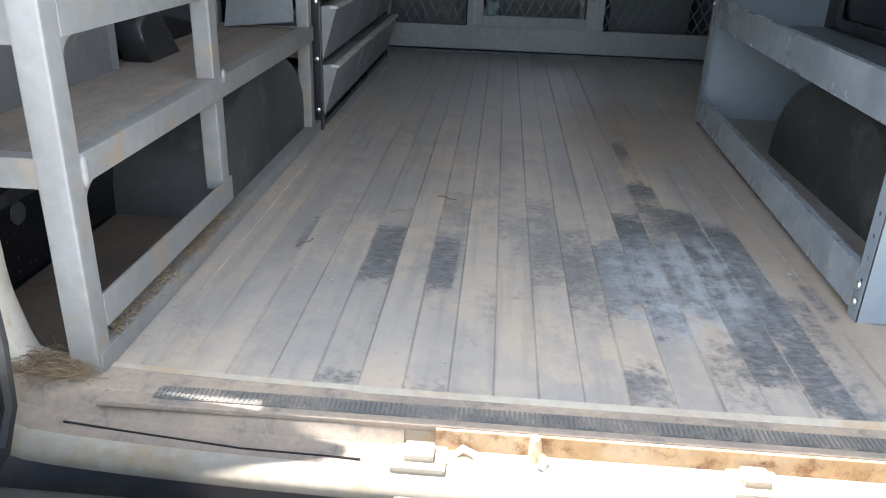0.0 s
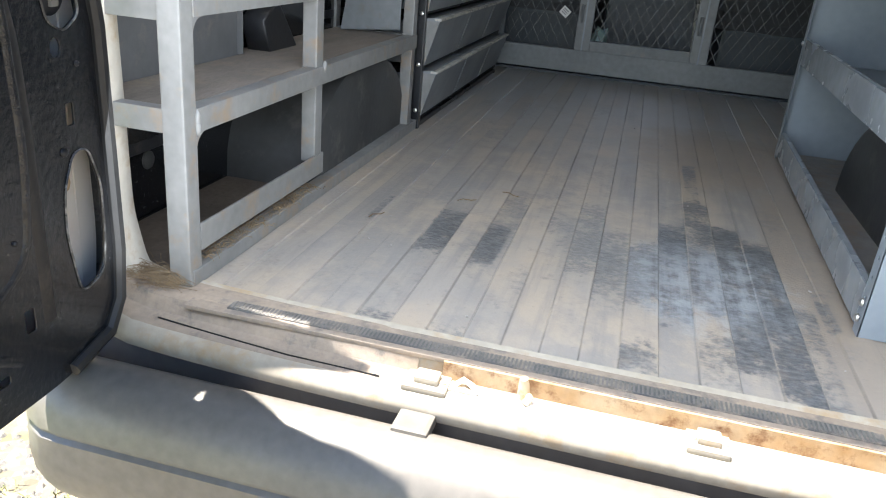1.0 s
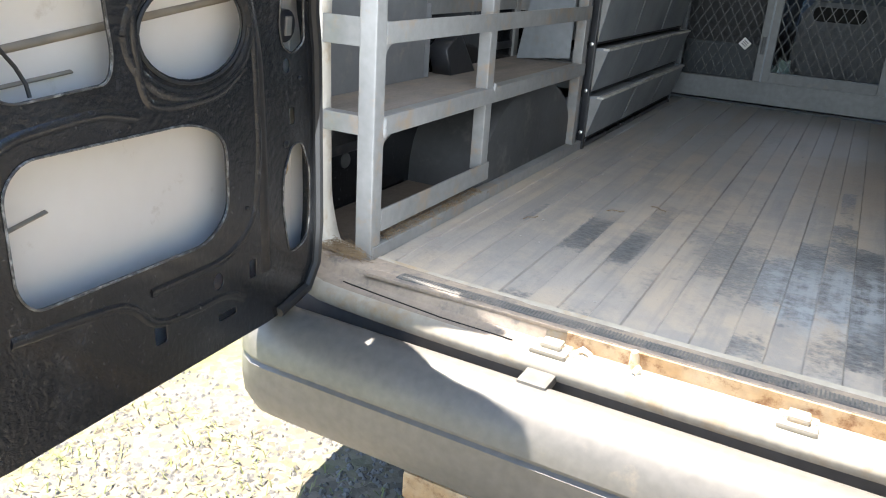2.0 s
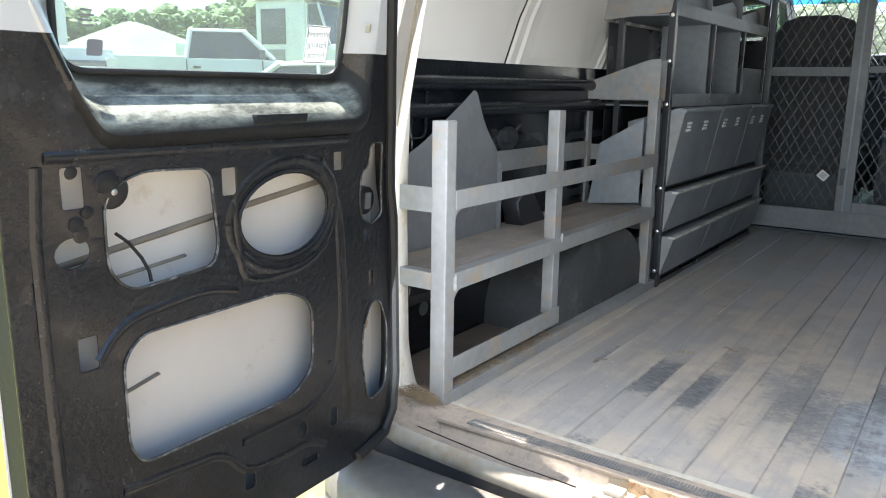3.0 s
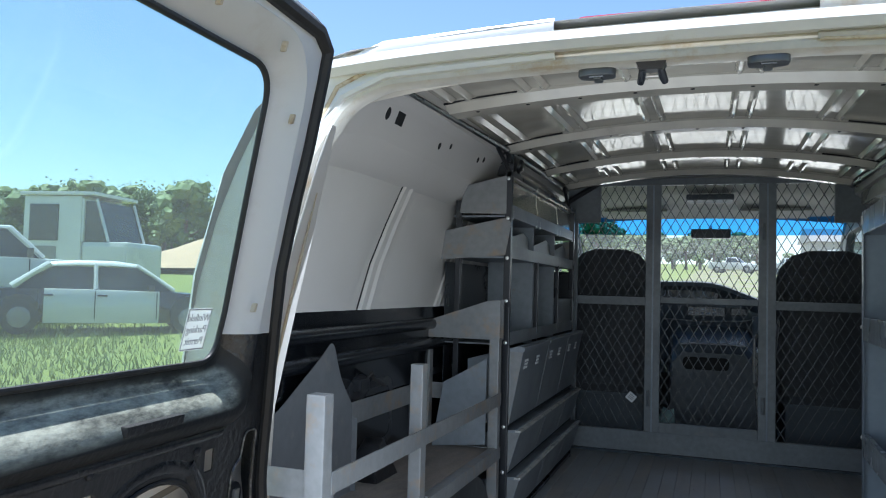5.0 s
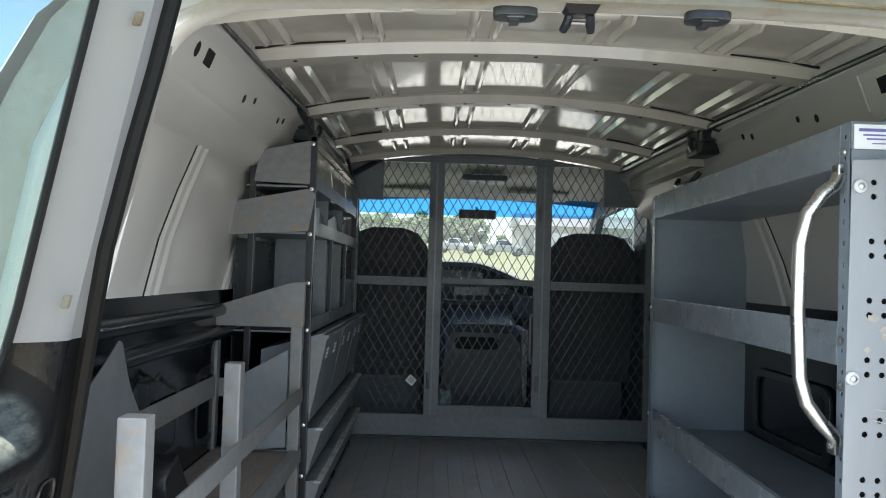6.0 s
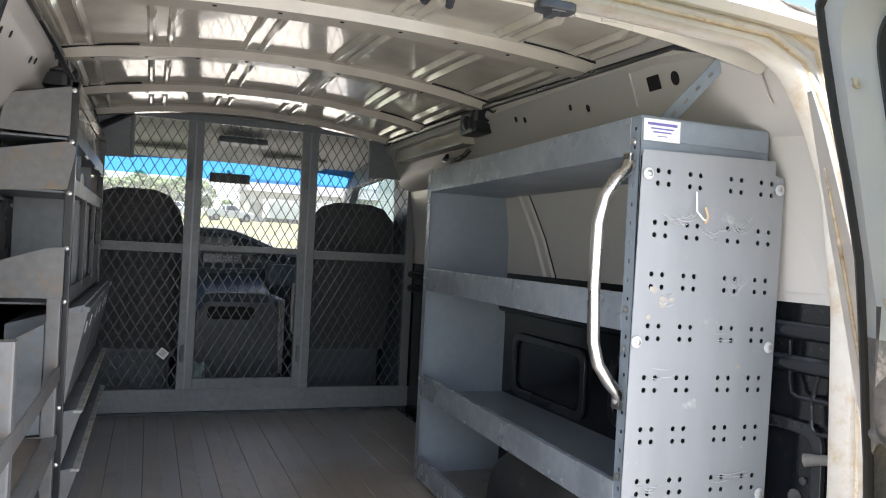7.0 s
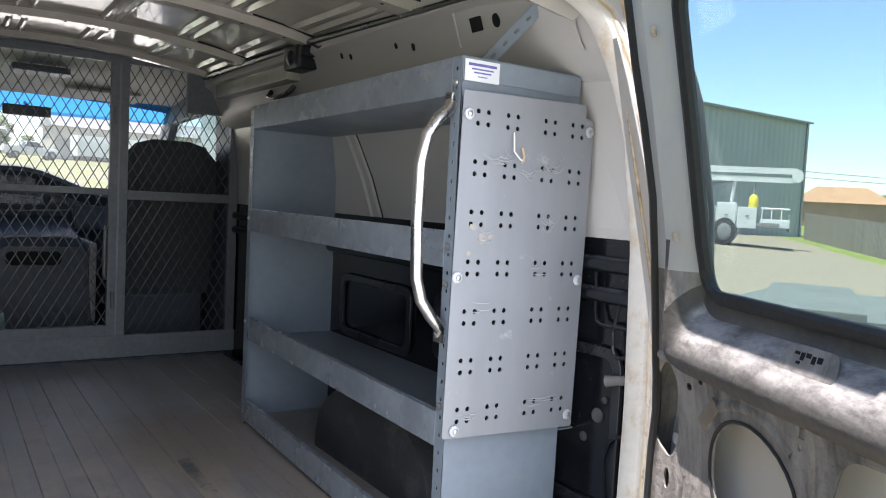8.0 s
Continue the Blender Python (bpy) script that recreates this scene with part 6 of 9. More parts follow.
pts = [(0.002, 0.0, -0.012), (-0.002, -0.004, 0.0), (-0.030, -0.008, 0.026), (-0.056, -0.010, 0.060), (-0.069, -0.010, 0.105), (-0.074, -0.010, 0.22), (-0.072, -0.010, 0.34), (-0.060, -0.010, 0.395), (-0.034, -0.008, 0.432), (-0.006, -0.004, 0.452), (0.002, 0.0, 0.468)]
part("grip", tube(pts, 0.0125, 14), CHROME, t, smooth=True)
for z in (-0.012, 0.468):
    part("foot", box(-0.006, 0.006, -0.012, 0.014, z - 0.02, z + 0.02, 0.004), CHROME, t)
    part("bolt", bolt(-0.006, 0.0, z - 0.004, (-1, 0, 0), 0.007, 0.006), BOLT, t, smooth=True)

# slotted strap that ties the unit to the roof rail
t = thing("tie_strap", "slotted grey steel strap between shelving and roof rail", "strap", (0.61, 0.33, 1.134))
a, b = Vector((0, 0, 0)), Vector((0.735 - 0.61, 0.262 - 0.33, 1.300 - 1.134))
d = (b - a)
ln = d.length
hs = [rounded([(-0.004, 0.03 + 0.038 * k), (0.004, 0.03 + 0.038 * k), (0.004, 0.044 + 0.038 * k), (-0.004, 0.044 + 0.038 * k)], 0.003) for k in range(5)]
q = d.to_track_quat("Y", "Z").to_matrix().to_4x4() @ pose(0, 0, 0, 0, -60, 0)
part("strap", plate(rounded([(-0.016, -0.01), (0.016, -0.01), (0.016, ln), (-0.016, ln)], 0.012), hs, 0.003, 0.0008, q), GALV, t)
part("lug", box(-0.02, 0.03, -0.012, 0.03, -0.008, 0.012, 0.005, m=Matrix.Translation(b)), GALV, t)
for k in (0.0, 0.02):
    part("bolt", bolt(b.x - 0.01 + k * 0.3, b.y - 0.012 + k * 0.2, b.z - k * 0.4, (-0.5, -0.85, 0), 0.008, 0.007), BOLT, t, smooth=True)
# black roof-rail connectors and grab fittings by the second bow
for s in (-1, 1):
    t = thing("rail_bracket", "black bracket and connector at the roof rail", "bracket", (s * 0.70, 1.56, 1.335), "rail brackets")
    part("body", box(-0.045, 0.035, -0.07, 0.06, -0.06, 0.028, 0.016), BLACK_SMOOTH, t)
    part("cap", bolt(-s * 0.04, -0.01, -0.02, (-s, 0, -0.3), 0.03, 0.018), BLACK_SMOOTH, t, smooth=True)
    part("clip", box(-0.034, 0.034, -0.02, 0.012, -0.05, -0.03, 0.004), RUBBER_GREY, t)
    part("plug", box(-0.03 - 0.01 * s, 0.02 - 0.01 * s, -0.10, -0.06, -0.02, 0.016, 0.006), BLACK_SMOOTH, t)
    part("lead", tube([(0, -0.08, 0.0), (-0.02 * s, -0.12, 0.02), (-0.01 * s, -0.17, 0.0), (0, -0.24, 0.01)], 0.005, 6), RUBBER, t, smooth=True)


# ---- rear doors ----
def soften(points, r=0.04):
    """Rounds the corners of an open run."""
    out = [Vector((*points[0], 0))]
    for a, p, b in zip(points, points[1:], points[2:]):
        a, p, b = (Vector((*q, 0)) for q in (a, p, b))
        ra, rb = min(r, 0.45 * (a - p).length), min(r, 0.45 * (b - p).length)
        pa, pb = p + (a - p).normalized() * ra, p + (b - p).normalized() * rb
        out += [pa * (1 - s) ** 2 + p * 2 * s * (1 - s) + pb * s * s for s in (0.0, 0.25, 0.5, 0.75, 1.0)]
    return out + [Vector((*points[-1], 0))]


def pressed_bead(points, width, depth, m):
    """A raised rounded bead pressed along a run of door coordinates."""
    bm = bmesh.new()
    pts = soften(points)
    rings = []
    for i, p in enumerate(pts):
        d = (pts[min(i + 1, len(pts) - 1)] - pts[max(i - 1, 0)]).normalized()
        n = Vector((-d.y, d.x, 0))
        rings.append([p - n * width, p - n * width * 0.6 + Vector((0, 0, depth * 0.7)), p - n * width * 0.2 + Vector((0, 0, depth)), p + n * width * 0.2 + Vector((0, 0, depth)), p + n * width * 0.6 + Vector((0, 0, depth * 0.7)), p + n * width])
    loft(rings, closed=False, bm=bm)
    bmesh.ops.transform(bm, matrix=m, verts=bm.verts)
    return bm


def lean(v):
    """How far the raked rear doors lean in at a height: upright below the waist, then more and more."""
    q = max(0.0, v - 0.45)
    return 0.26 * q * q / (q + 0.12)


def lean_over(t, MM):
    """Bends all parts of a door thing inwards along its height."""
    back = MM.inverted()
    for ob in t.children_recursive:
        if ob.type != "MESH" or ob.name.startswith("grommet"):
            continue
        bm = bmesh.new()
        bm.from_mesh(ob.data)
        bmesh.ops.transform(bm, matrix=back, verts=bm.verts)
        top = max(v.co.y for v in bm.verts)
        if top > 0.46:
            for k in range(13):
                level = 0.50 + 0.06 * k
                if level < top:
                    bmesh.ops.bisect_plane(bm, geom=bm.verts[:] + bm.edges[:] + bm.faces[:], plane_co=(0, level, 0), plane_no=(0, 1, 0), dist=1e-6)
            for v in bm.verts:
                v.co.z += lean(v.co.y)
        bmesh.ops.transform(bm, matrix=MM, verts=bm.verts)
        bm.to_mesh(ob.data)
        bm.free()


def low_weight(v, vb):
    """How far a point of the window outline belongs to its lower edge."""
    k = min(1.0, max(0.0, (vb + 0.085 - v) / 0.075))
    return k * k * (3 - 2 * k)


def flare(u, mid, k, spread):
    """Moves the ends of the ledge outwards by spread = (at the hinge, at the free edge)."""
    q = min(1.0, abs(u - mid) / 0.2)
    return u - spread[0] * k * q if u < mid else u + spread[1] * k * q


def bevel_ring(F, cu, f):
    """The window outline moved outwards by a share f of the bevel's width, with each point's weight on the lower edge."""
    w, low, out = F["window"], min(q[1] for q in F["window"]), []
    for i, (u, v) in enumerate(w):
        (au, av), (bu, bv) = w[i - 1], w[(i + 1) % len(w)]
        d = Vector((bu - au, bv - av)).normalized()
        k = low_weight(v, low)
        su, sv = u + d.y * F["bevel"] * f, v - d.x * F["bevel"] * f
        lu, lv = flare(u, cu, f, F["flare"]), v - F["drop"] * f
        out.append((su * (1 - k) + lu * k, sv * (1 - k) + lv * k, k))
    return out


def van_door(name, label, hinge, along, shape, sticker):
    """An open rear door: inner panel with cut-outs, outer skin, window, seal. Door coordinates: u from the hinge, v up, w towards the van's inside."""
    d = Vector((along[0], along[1], 0)).normalized()
    inward = Vector((-d.y, d.x, 0))
    if inward.x * hinge[0] > 0:
        inward = -inward
    M = Matrix.Translation(hinge) @ Matrix((d, Vector((0, 0, 1)), inward)).transposed().to_4x4()
    t = thing(name, label, "van door", (hinge[0], hinge[1], 0), kind="structure")
    base = Matrix.Translation((-hinge[0], -hinge[1], 0))
    MM = base @ M
    F = shape
    cu = sum(q[0] for q in F["window"]) / len(F["window"])
    low = min(q[1] for q in F["window"])
    sunk = [(u, v) for u, v, k in bevel_ring(F, cu, 1.0)]
    inner = part("inner_panel", plate(F["outline"], [sunk, *F["holes"]], 0.004, 0.0012, MM), F["paint"], t, "black sprayed inner door panel, white above")
    skin_w = 0.046
    cu = sum(q[0] for q in F["window"]) / len(F["window"])
    cv = sum(q[1] for q in F["window"]) / len(F["window"])
    reach = max(q[0] for q in F["outline"]) - 0.022
    wide = [(min(reach, cu + (u - cu) * 1.42), cv + (v - cv) * 1.30 if v < cv else min(1.205, cv + (v - cv) * 1.22)) for u, v in F["window"]]
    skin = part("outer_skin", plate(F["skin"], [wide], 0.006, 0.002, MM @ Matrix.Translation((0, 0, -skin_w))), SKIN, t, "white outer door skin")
    # hinge edge of the skin, which follows the curve of the body side; added to block sun at the gap
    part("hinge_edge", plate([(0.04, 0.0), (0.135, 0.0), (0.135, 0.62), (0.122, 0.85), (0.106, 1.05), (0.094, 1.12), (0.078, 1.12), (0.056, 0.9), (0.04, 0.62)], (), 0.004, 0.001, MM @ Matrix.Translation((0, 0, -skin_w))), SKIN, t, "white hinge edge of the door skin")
    part("hinge_sealer", tube([MM @ Vector((u, v, -skin_w + 0.003)) for u, v in ((0.075, 0.62), (0.082, 0.75), (0.088, 0.88), (0.090, 1.0))], [0.001, 0.003, 0.003, 0.001], 8), SEALER, t, "tan sealer smear", smooth=True)
    # edge band that closes the door's rim
    bm, edge = bmesh.new(), bmesh.new()
    n = len(F["outline"])
    for k in range(n):
        (ax, ay), (bx, by) = F["outline"][k], F["outline"][(k + 1) % n]
        target = edge if ax > F["free"] and bx > F["free"] and ay > 0.0 else bm
        target.faces.new([target.verts.new(MM @ Vector(q)) for q in ((ax, ay, -0.002), (bx, by, -0.002), (bx, by, -skin_w), (ax, ay, -skin_w))])
    bmesh.ops.remove_doubles(bm, verts=bm.verts, dist=1e-5)
    part("rim", bm, F["paint"], t, smooth=True)
    bmesh.ops.remove_doubles(edge, verts=edge.verts, dist=1e-5)
    part("edge_strip", edge, RUBBER, t, "dark rubber edge strip", smooth=True)
    # bevel round the window down to the glass; below, it slopes out into a rolled ledge
    w, drop = F["window"], F["drop"]
    rings = []
    for f, deep, side in ((0.0, -0.040, -0.040), (0.14, -0.037, -0.037), (0.28, -0.031, -0.030), (0.36, -0.020, -0.026), (0.48, -0.006, -0.020), (0.60, 0.004, -0.014), (0.74, 0.012, -0.008), (0.86, 0.015, -0.003), (0.98, 0.010, 0.001), (1.10, -0.004, -0.003)):
        rings.append([MM @ Vector((u, v, side * (1 - k) + (deep + (F["roll"] if 0.3 < f < 1.05 else 0.0)) * k)) for u, v, k in bevel_ring(F, cu, f)])
    bm = loft(rings, cap=False)
    back = MM.inverted()
    for face in bm.faces:
        c = back @ face.calc_center_median()
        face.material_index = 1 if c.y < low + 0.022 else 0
    part("window_recess", bm, [F["paint"], F["ledge_paint"]], t, "bevel round the window, ledge below pale with dust and painted sheen", smooth=True)
    g = part("window", plate(w, (), 0.003, 0, MM @ Matrix.Translation((0, 0, -0.037))), GLASS_DOOR, t, "clear tinted window pane")
    g.visible_shadow = False
    rim = tube([MM @ Vector((x, y, F["rim_w"])) for x, y in w + w[:1]], F["rim"], 8)
    part("window_seal", rim, RUBBER, t, "black rubber window seal", smooth=True)
    seal = tube([MM @ Vector((x, y, F["seal_r"] - 0.0065)) for x, y in F["seal"]], F["seal_r"], 8)
    part("door_seal", seal, RUBBER, t, "black rubber door seal", smooth=True)
    for run in F["beads"]:
        part("bead", pressed_bead(run, 0.008, 0.0035, MM), F["paint"], inner, smooth=True)
    for run, width in F.get("braces", ()):
        part("stiffener", pressed_bead(run, width, 0.006, MM @ Matrix.Translation((0, 0, -skin_w + 0.0))), ADHESIVE, skin, "tan adhesive line inside the skin", smooth=True)
    for u, v, r in F["screws"]:
        bm = bolt(u, v, 0.0, (0, 0, 1), r, 0.004)
        bmesh.ops.transform(bm, matrix=MM, verts=bm.verts)
        part("screw", bm, BLACK_SMOOTH, inner, smooth=True)
    for u, v in F["clips"]:
        part("clip", box(u - 0.003, u + 0.003, v - 0.007, v + 0.007, -0.004, 0.004, 0.002, m=MM), SEALER, t, "small tan trim clip")
    return t, MM, inner


def dl(u, v):
    """Left door: places as first read, scaled out to the fitted plane."""
    return leaned(1.35 - (1.35 - u) * 1.03, 0.78 - (0.78 - v) * 1.03)


def leaned(u, v):
    """The upper door narrows and shortens a little where it leans inwards."""
    s = 1 - lean(v) / 0.923
    return (1.387 - (1.387 - u) * s, 0.839 - (0.839 - v) * s)


def L(pts):
    return [dl(u, v) for u, v in pts]


# outline, window and seal shared by both doors, which mirror each other
out_l = rounded([(0.12, -0.03), (0.24, -0.055), (0.84, -0.055), (0.895, 0.03), (0.895, 0.42), (0.90, 0.60), (0.90, 0.80), (0.90, 0.974), (0.897, 1.125), (0.885, 1.205), (0.82, 1.235), (0.45, 1.237), (0.30, 1.233), (0.243, 1.212), (0.238, 1.155), (0.224, 1.047), (0.221, 0.961), (0.211, 0.856), (0.187, 0.765), (0.147, 0.62), (0.104, 0.45), (0.096, 0.10)], [0.03, 0.05, 0.05, 0.04, 0, 0, 0, 0, 0.02, 0.04, 0.05, 0, 0.03, 0.03, 0, 0, 0, 0, 0.03, 0, 0.03, 0.05])
win_l = rounded([(0.297, 0.716), (0.815, 0.716), (0.826, 0.80), (0.823, 1.016), (0.808, 1.150), (0.338, 1.150), (0.318, 0.964), (0.298, 0.793)], [0.055, 0.06, 0, 0, 0.05, 0.05, 0, 0], 8)
seal_l = [(0.24, -0.045), (0.15, -0.025), (0.12, 0.02), (0.112, 0.1), (0.119, 0.434), (0.16, 0.62), (0.203, 0.765), (0.229, 0.856), (0.239, 0.961), (0.242, 1.047), (0.254, 1.155), (0.262, 1.196), (0.30, 1.215), (0.455, 1.219), (0.80, 1.219)]


def narrow(run):
    """The other door, slightly narrower towards its free edge."""
    return [(u if u < 0.45 else 0.45 + (u - 0.45) * 0.72, v) for u, v in run]


holes_l = [
    rounded(L([(0.775, 0.56), (0.72, 0.585), (0.60, 0.580), (0.59, 0.47), (0.60, 0.435), (0.745, 0.425), (0.775, 0.455)][::-1]), 0.03),
    circle(*dl(0.445, 0.492), 0.103, 0.0715, 30),
    rounded(L([(0.765, 0.33), (0.735, 0.36), (0.46, 0.362), (0.39, 0.33), (0.39, 0.205), (0.44, 0.166), (0.745, 0.168), (0.765, 0.20)][::-1]), 0.035),
    rounded(L([(0.80, 0.545), (0.832, 0.545), (0.832, 0.598), (0.80, 0.598)]), 0.006),
    rounded(L([(0.549, 0.535), (0.579, 0.535), (0.579, 0.578), (0.549, 0.578)]), 0.005),
    rounded(L([(0.798, 0.33), (0.828, 0.33), (0.828, 0.378), (0.798, 0.378)]), 0.005),
    rounded(L([(0.300, 0.552), (0.325, 0.552), (0.325, 0.586), (0.300, 0.586)]), 0.005),
    circle(*dl(0.823, 0.491), 0.026, 0.022, 16),
    rounded([leaned(u, v) for u, v in ((0.152, 0.452), (0.185, 0.432), (0.214, 0.446), (0.222, 0.48), (0.216, 0.535), (0.194, 0.548), (0.186, 0.590), (0.150, 0.590))], 0.012),
    rounded([(0.178, 0.308), (0.196, 0.308), (0.196, 0.340), (0.178, 0.340)], 0.005),
    circle(0.202, 0.413, 0.011, 0.014, 14),
    rounded([(0.146, 0.075), (0.200, 0.060), (0.219, 0.16), (0.214, 0.225), (0.190, 0.272), (0.160, 0.272), (0.137, 0.215), (0.138, 0.13)], 0.022),
    circle(*dl(0.42, 0.093), 0.013, 0.016, 14),
    rounded(L([(0.535, 0.035), (0.56, 0.035), (0.56, 0.075), (0.535, 0.075)]), 0.006),
    rounded(L([(0.38, 0.02), (0.425, 0.02), (0.425, 0.034), (0.38, 0.034)]), 0.005),
    rounded(L([(0.325, 0.07), (0.345, 0.07), (0.345, 0.105), (0.325, 0.105)]), 0.005),
]
shape_l = {
    "free": 0.74, "paint": DOOR_PAINT, "outline": out_l, "skin": out_l, "window": win_l, "holes": holes_l,
    "seal": seal_l,
    "drop": 0.094, "roll": 0.0, "seal_r": 0.0105, "bevel": 0.05, "flare": (0.06, -0.03), "rim": 0.0045, "rim_w": -0.035,
    # pale colour on upward faces: dust together with painted sun sheen
    "ledge_paint": pale_top("chalk_and_sheen_ledge", (0.010, 0.011, 0.012), (0.44, 0.455, 0.38), 0.0, 0.34, 0.5),
    "beads": [L([(0.85, 0.61), (0.286, 0.607)]), L([(0.86, 0.60), (0.868, 0.30), (0.865, 0.05)]), L([(0.36, 0.57), (0.315, 0.50), (0.31, 0.30), (0.325, 0.17), (0.40, 0.125), (0.56, 0.125)]), L([(0.80, 0.34), (0.76, 0.385), (0.62, 0.40), (0.56, 0.385)]), L([(0.555, 0.53), (0.545, 0.40), (0.50, 0.39), (0.40, 0.395), (0.345, 0.43)]), L([(0.78, 0.14), (0.60, 0.125), (0.56, 0.07), (0.48, 0.062), (0.40, 0.065), (0.36, 0.04)])],
    "braces": [(L([(0.85, 0.462), (0.32, 0.53)]), 0.006), (L([(0.80, 0.43), (0.62, 0.447)]), 0.003), (L([(0.80, 0.25), (0.68, 0.275)]), 0.003)],
    "screws": [(*dl(0.345, 0.588), 0.007), (*dl(0.768, 0.574), 0.018), (*dl(0.80, 0.54), 0.009), (*dl(0.816, 0.527), 0.011), (*dl(0.24, 0.29), 0.007), (*dl(0.56, 0.60), 0.005), (*dl(0.20, 0.40), 0.004), (*dl(0.345, 0.20), 0.004)],
    "clips": [(0.306, 1.083), (0.275, 0.799), (0.69, 1.185), (0.535, 1.178), (0.375, 1.170)],
}
DOOR_L, ML, INNER_L = van_door("door_1", "open rear van door, black-sprayed inside with bare cut-outs and a window", (-0.69, -0.05, 0), (0.035, -1.0), shape_l, True)
# latch seen in the slot, and the lead hanging behind the upper cut-out
bm = tube([(0.186, 0.478, -0.036), (0.186, 0.478, -0.016), (0.186, 0.478, -0.012)], [0.030, 0.028, 0.02], 18)
bmesh.ops.transform(bm, matrix=ML, verts=bm.verts)
lt = part("latch", bm, BLACK_SMOOTH, DOOR_L, "dark round latch mechanism", smooth=True)
part("latch_spring", box(0.178, 0.193, 0.462, 0.495, -0.014, -0.007, 0.003, m=ML), BOLT, lt)
part("lead", tube([ML @ Vector((*dl(u, v), w)) for u, v, w in ((0.755, 0.505, -0.01), (0.735, 0.49, -0.014), (0.716, 0.465, -0.014), (0.708, 0.445, -0.010), (0.708, 0.43, -0.006))], 0.0026, 8), RUBBER, DOOR_L, "thin black lead", smooth=True)
part("lead", tube([ML @ Vector((*dl(u, v), w)) for u, v, w in ((0.765, 0.26, -0.04), (0.752, 0.22, -0.045), (0.748, 0.17, -0.03))], 0.005, 8), PAPER, DOOR_L, "pale cable", smooth=True)
part("grommet", bolt(0, 0, 0, (0, 0, 1), 0.017, 0.004), RUST, DOOR_L, "rusty round plug")
bpy.data.objects["grommet"].matrix_basis = ML @ Matrix.Translation((0.173, 0.216, -0.036))
# dished screw cap, pressed ring round the speaker opening, dusty pressed strip
for u, v, r in ((0.743, 0.555, 0.024), (0.793, 0.505, 0.012), (0.80, 0.585, 0.009)):
    u, v = leaned(u, v)
    bm = tube([(u, v, -0.001), (u, v, 0.0025), (u, v, 0.003)], [r, r * 0.75, r * 0.3], 20)
    bmesh.ops.transform(bm, matrix=ML, verts=bm.verts)
    part("dimple", bm, BROWN_DIRT, INNER_L, "dusty round pressing", smooth=True)
bm = bolt(*leaned(0.743, 0.555), 0.001, (0, 0, 1), 0.005, 0.004)
bmesh.ops.transform(bm, matrix=ML, verts=bm.verts)
part("screw", bm, BOLT, INNER_L, smooth=True)
cu_, cv_ = dl(0.445, 0.492)
ring_run = [(cu_ + 0.126 * math.cos(2 * math.pi * q / 24), cv_ + 0.096 * math.sin(2 * math.pi * q / 24)) for q in range(25)]
part("bead", pressed_bead(ring_run, 0.010, 0.003, ML), DOOR_PAINT, INNER_L, smooth=True)
lip_run = [(cu_ + 0.108 * math.cos(2 * math.pi * q / 30), cv_ + 0.076 * math.sin(2 * math.pi * q / 30)) for q in range(31)]
part("opening_lip", tube([ML @ Vector((u, v, 0.001)) for u, v in lip_run], 0.0028, 6), RUBBER, INNER_L, "black rubber lip", smooth=True)
WORN_EDGE = surface("rubbed_paint_edge", (0.05, 0.05, 0.05), (0.09, 0.088, 0.085), rough=0.3, grain=60, patch=25, dirt=(0.42, 0.41, 0.39), dirt_amount=0.4, bump=0.1)
for k in (0, 2, 8, 11):
    edge = list(holes_l[k])
    part("opening_rim", tube([ML @ Vector((u, v, 0.0012)) for u, v in edge + edge[:2]], 0.0019 if k in (0, 2) else 0.0014, 6), WORN_EDGE, INNER_L, "thin rim with rubbed paint", smooth=True)
part("pressed_strip", pressed_bead([leaned(0.332, 0.565), leaned(0.292, 0.50), (0.278, 0.44), (0.272, 0.30), (0.268, 0.05)], 0.012, 0.003, ML), BROWN_DIRT, INNER_L, "dusty pressed strip", smooth=True)
part("ledge_pad", box(dl(0.44, 0)[0], dl(0.55, 0)[0], dl(0, 0.640)[1], dl(0, 0.654)[1], -0.004, 0.018, 0.004, m=ML), BLACK, DOOR_L, "black recessed pull")


# permit sticker inside the glass, lettering facing outwards
def permit():
    t = thing("permit_sticker", "white parking permit sticker on the door window, read from outside", "sticker", ML @ Vector((0, 0, 0)))
    t.location = DOOR_L.location
    P = ML @ Matrix.Translation((0.361, 0.768, -0.0345)) @ Matrix.Diagonal((0.85, 0.85, 1, 1))
    part("sheet", box(-0.033, 0.033, -0.036, 0.036, -0.0004, 0.0004, 0, m=P), GLASS_STICKER, t)
    bm = bmesh.new()
    for a, b, c, e in ((-0.032, 0.032, 0.033, 0.035), (-0.032, 0.032, -0.035, -0.033), (-0.032, -0.0305, -0.035, 0.035), (0.0305, 0.032, -0.035, 0.035)):
        box(a, b, c, e, 0.0005, 0.0009, 0, bm, m=P)
    part("border", bm, INK_GREY, t)
    for k, word in enumerate(("Winfield", "Parking", "Permit")):
        cu = bpy.data.curves.new("word", "FONT")
        cu.body, cu.size, cu.extrude, cu.align_x = word, 0.0185, 0.0002, "CENTER"
        ob = new("word", cu)
        me = bpy.data.meshes.new_from_object(ob.evaluated_get(bpy.context.evaluated_depsgraph_get()))
        bpy.data.objects.remove(ob)
        bpy.data.curves.remove(cu)
        # u runs to the viewer's left here, so text laid along +u reads backwards from inside, as it should
        me.transform(P @ Matrix.Translation((0.0, 0.014 - 0.020 * k, 0.0008)))
        part("lettering", me, INK_GREY, t)
    lean_over(t, ML)


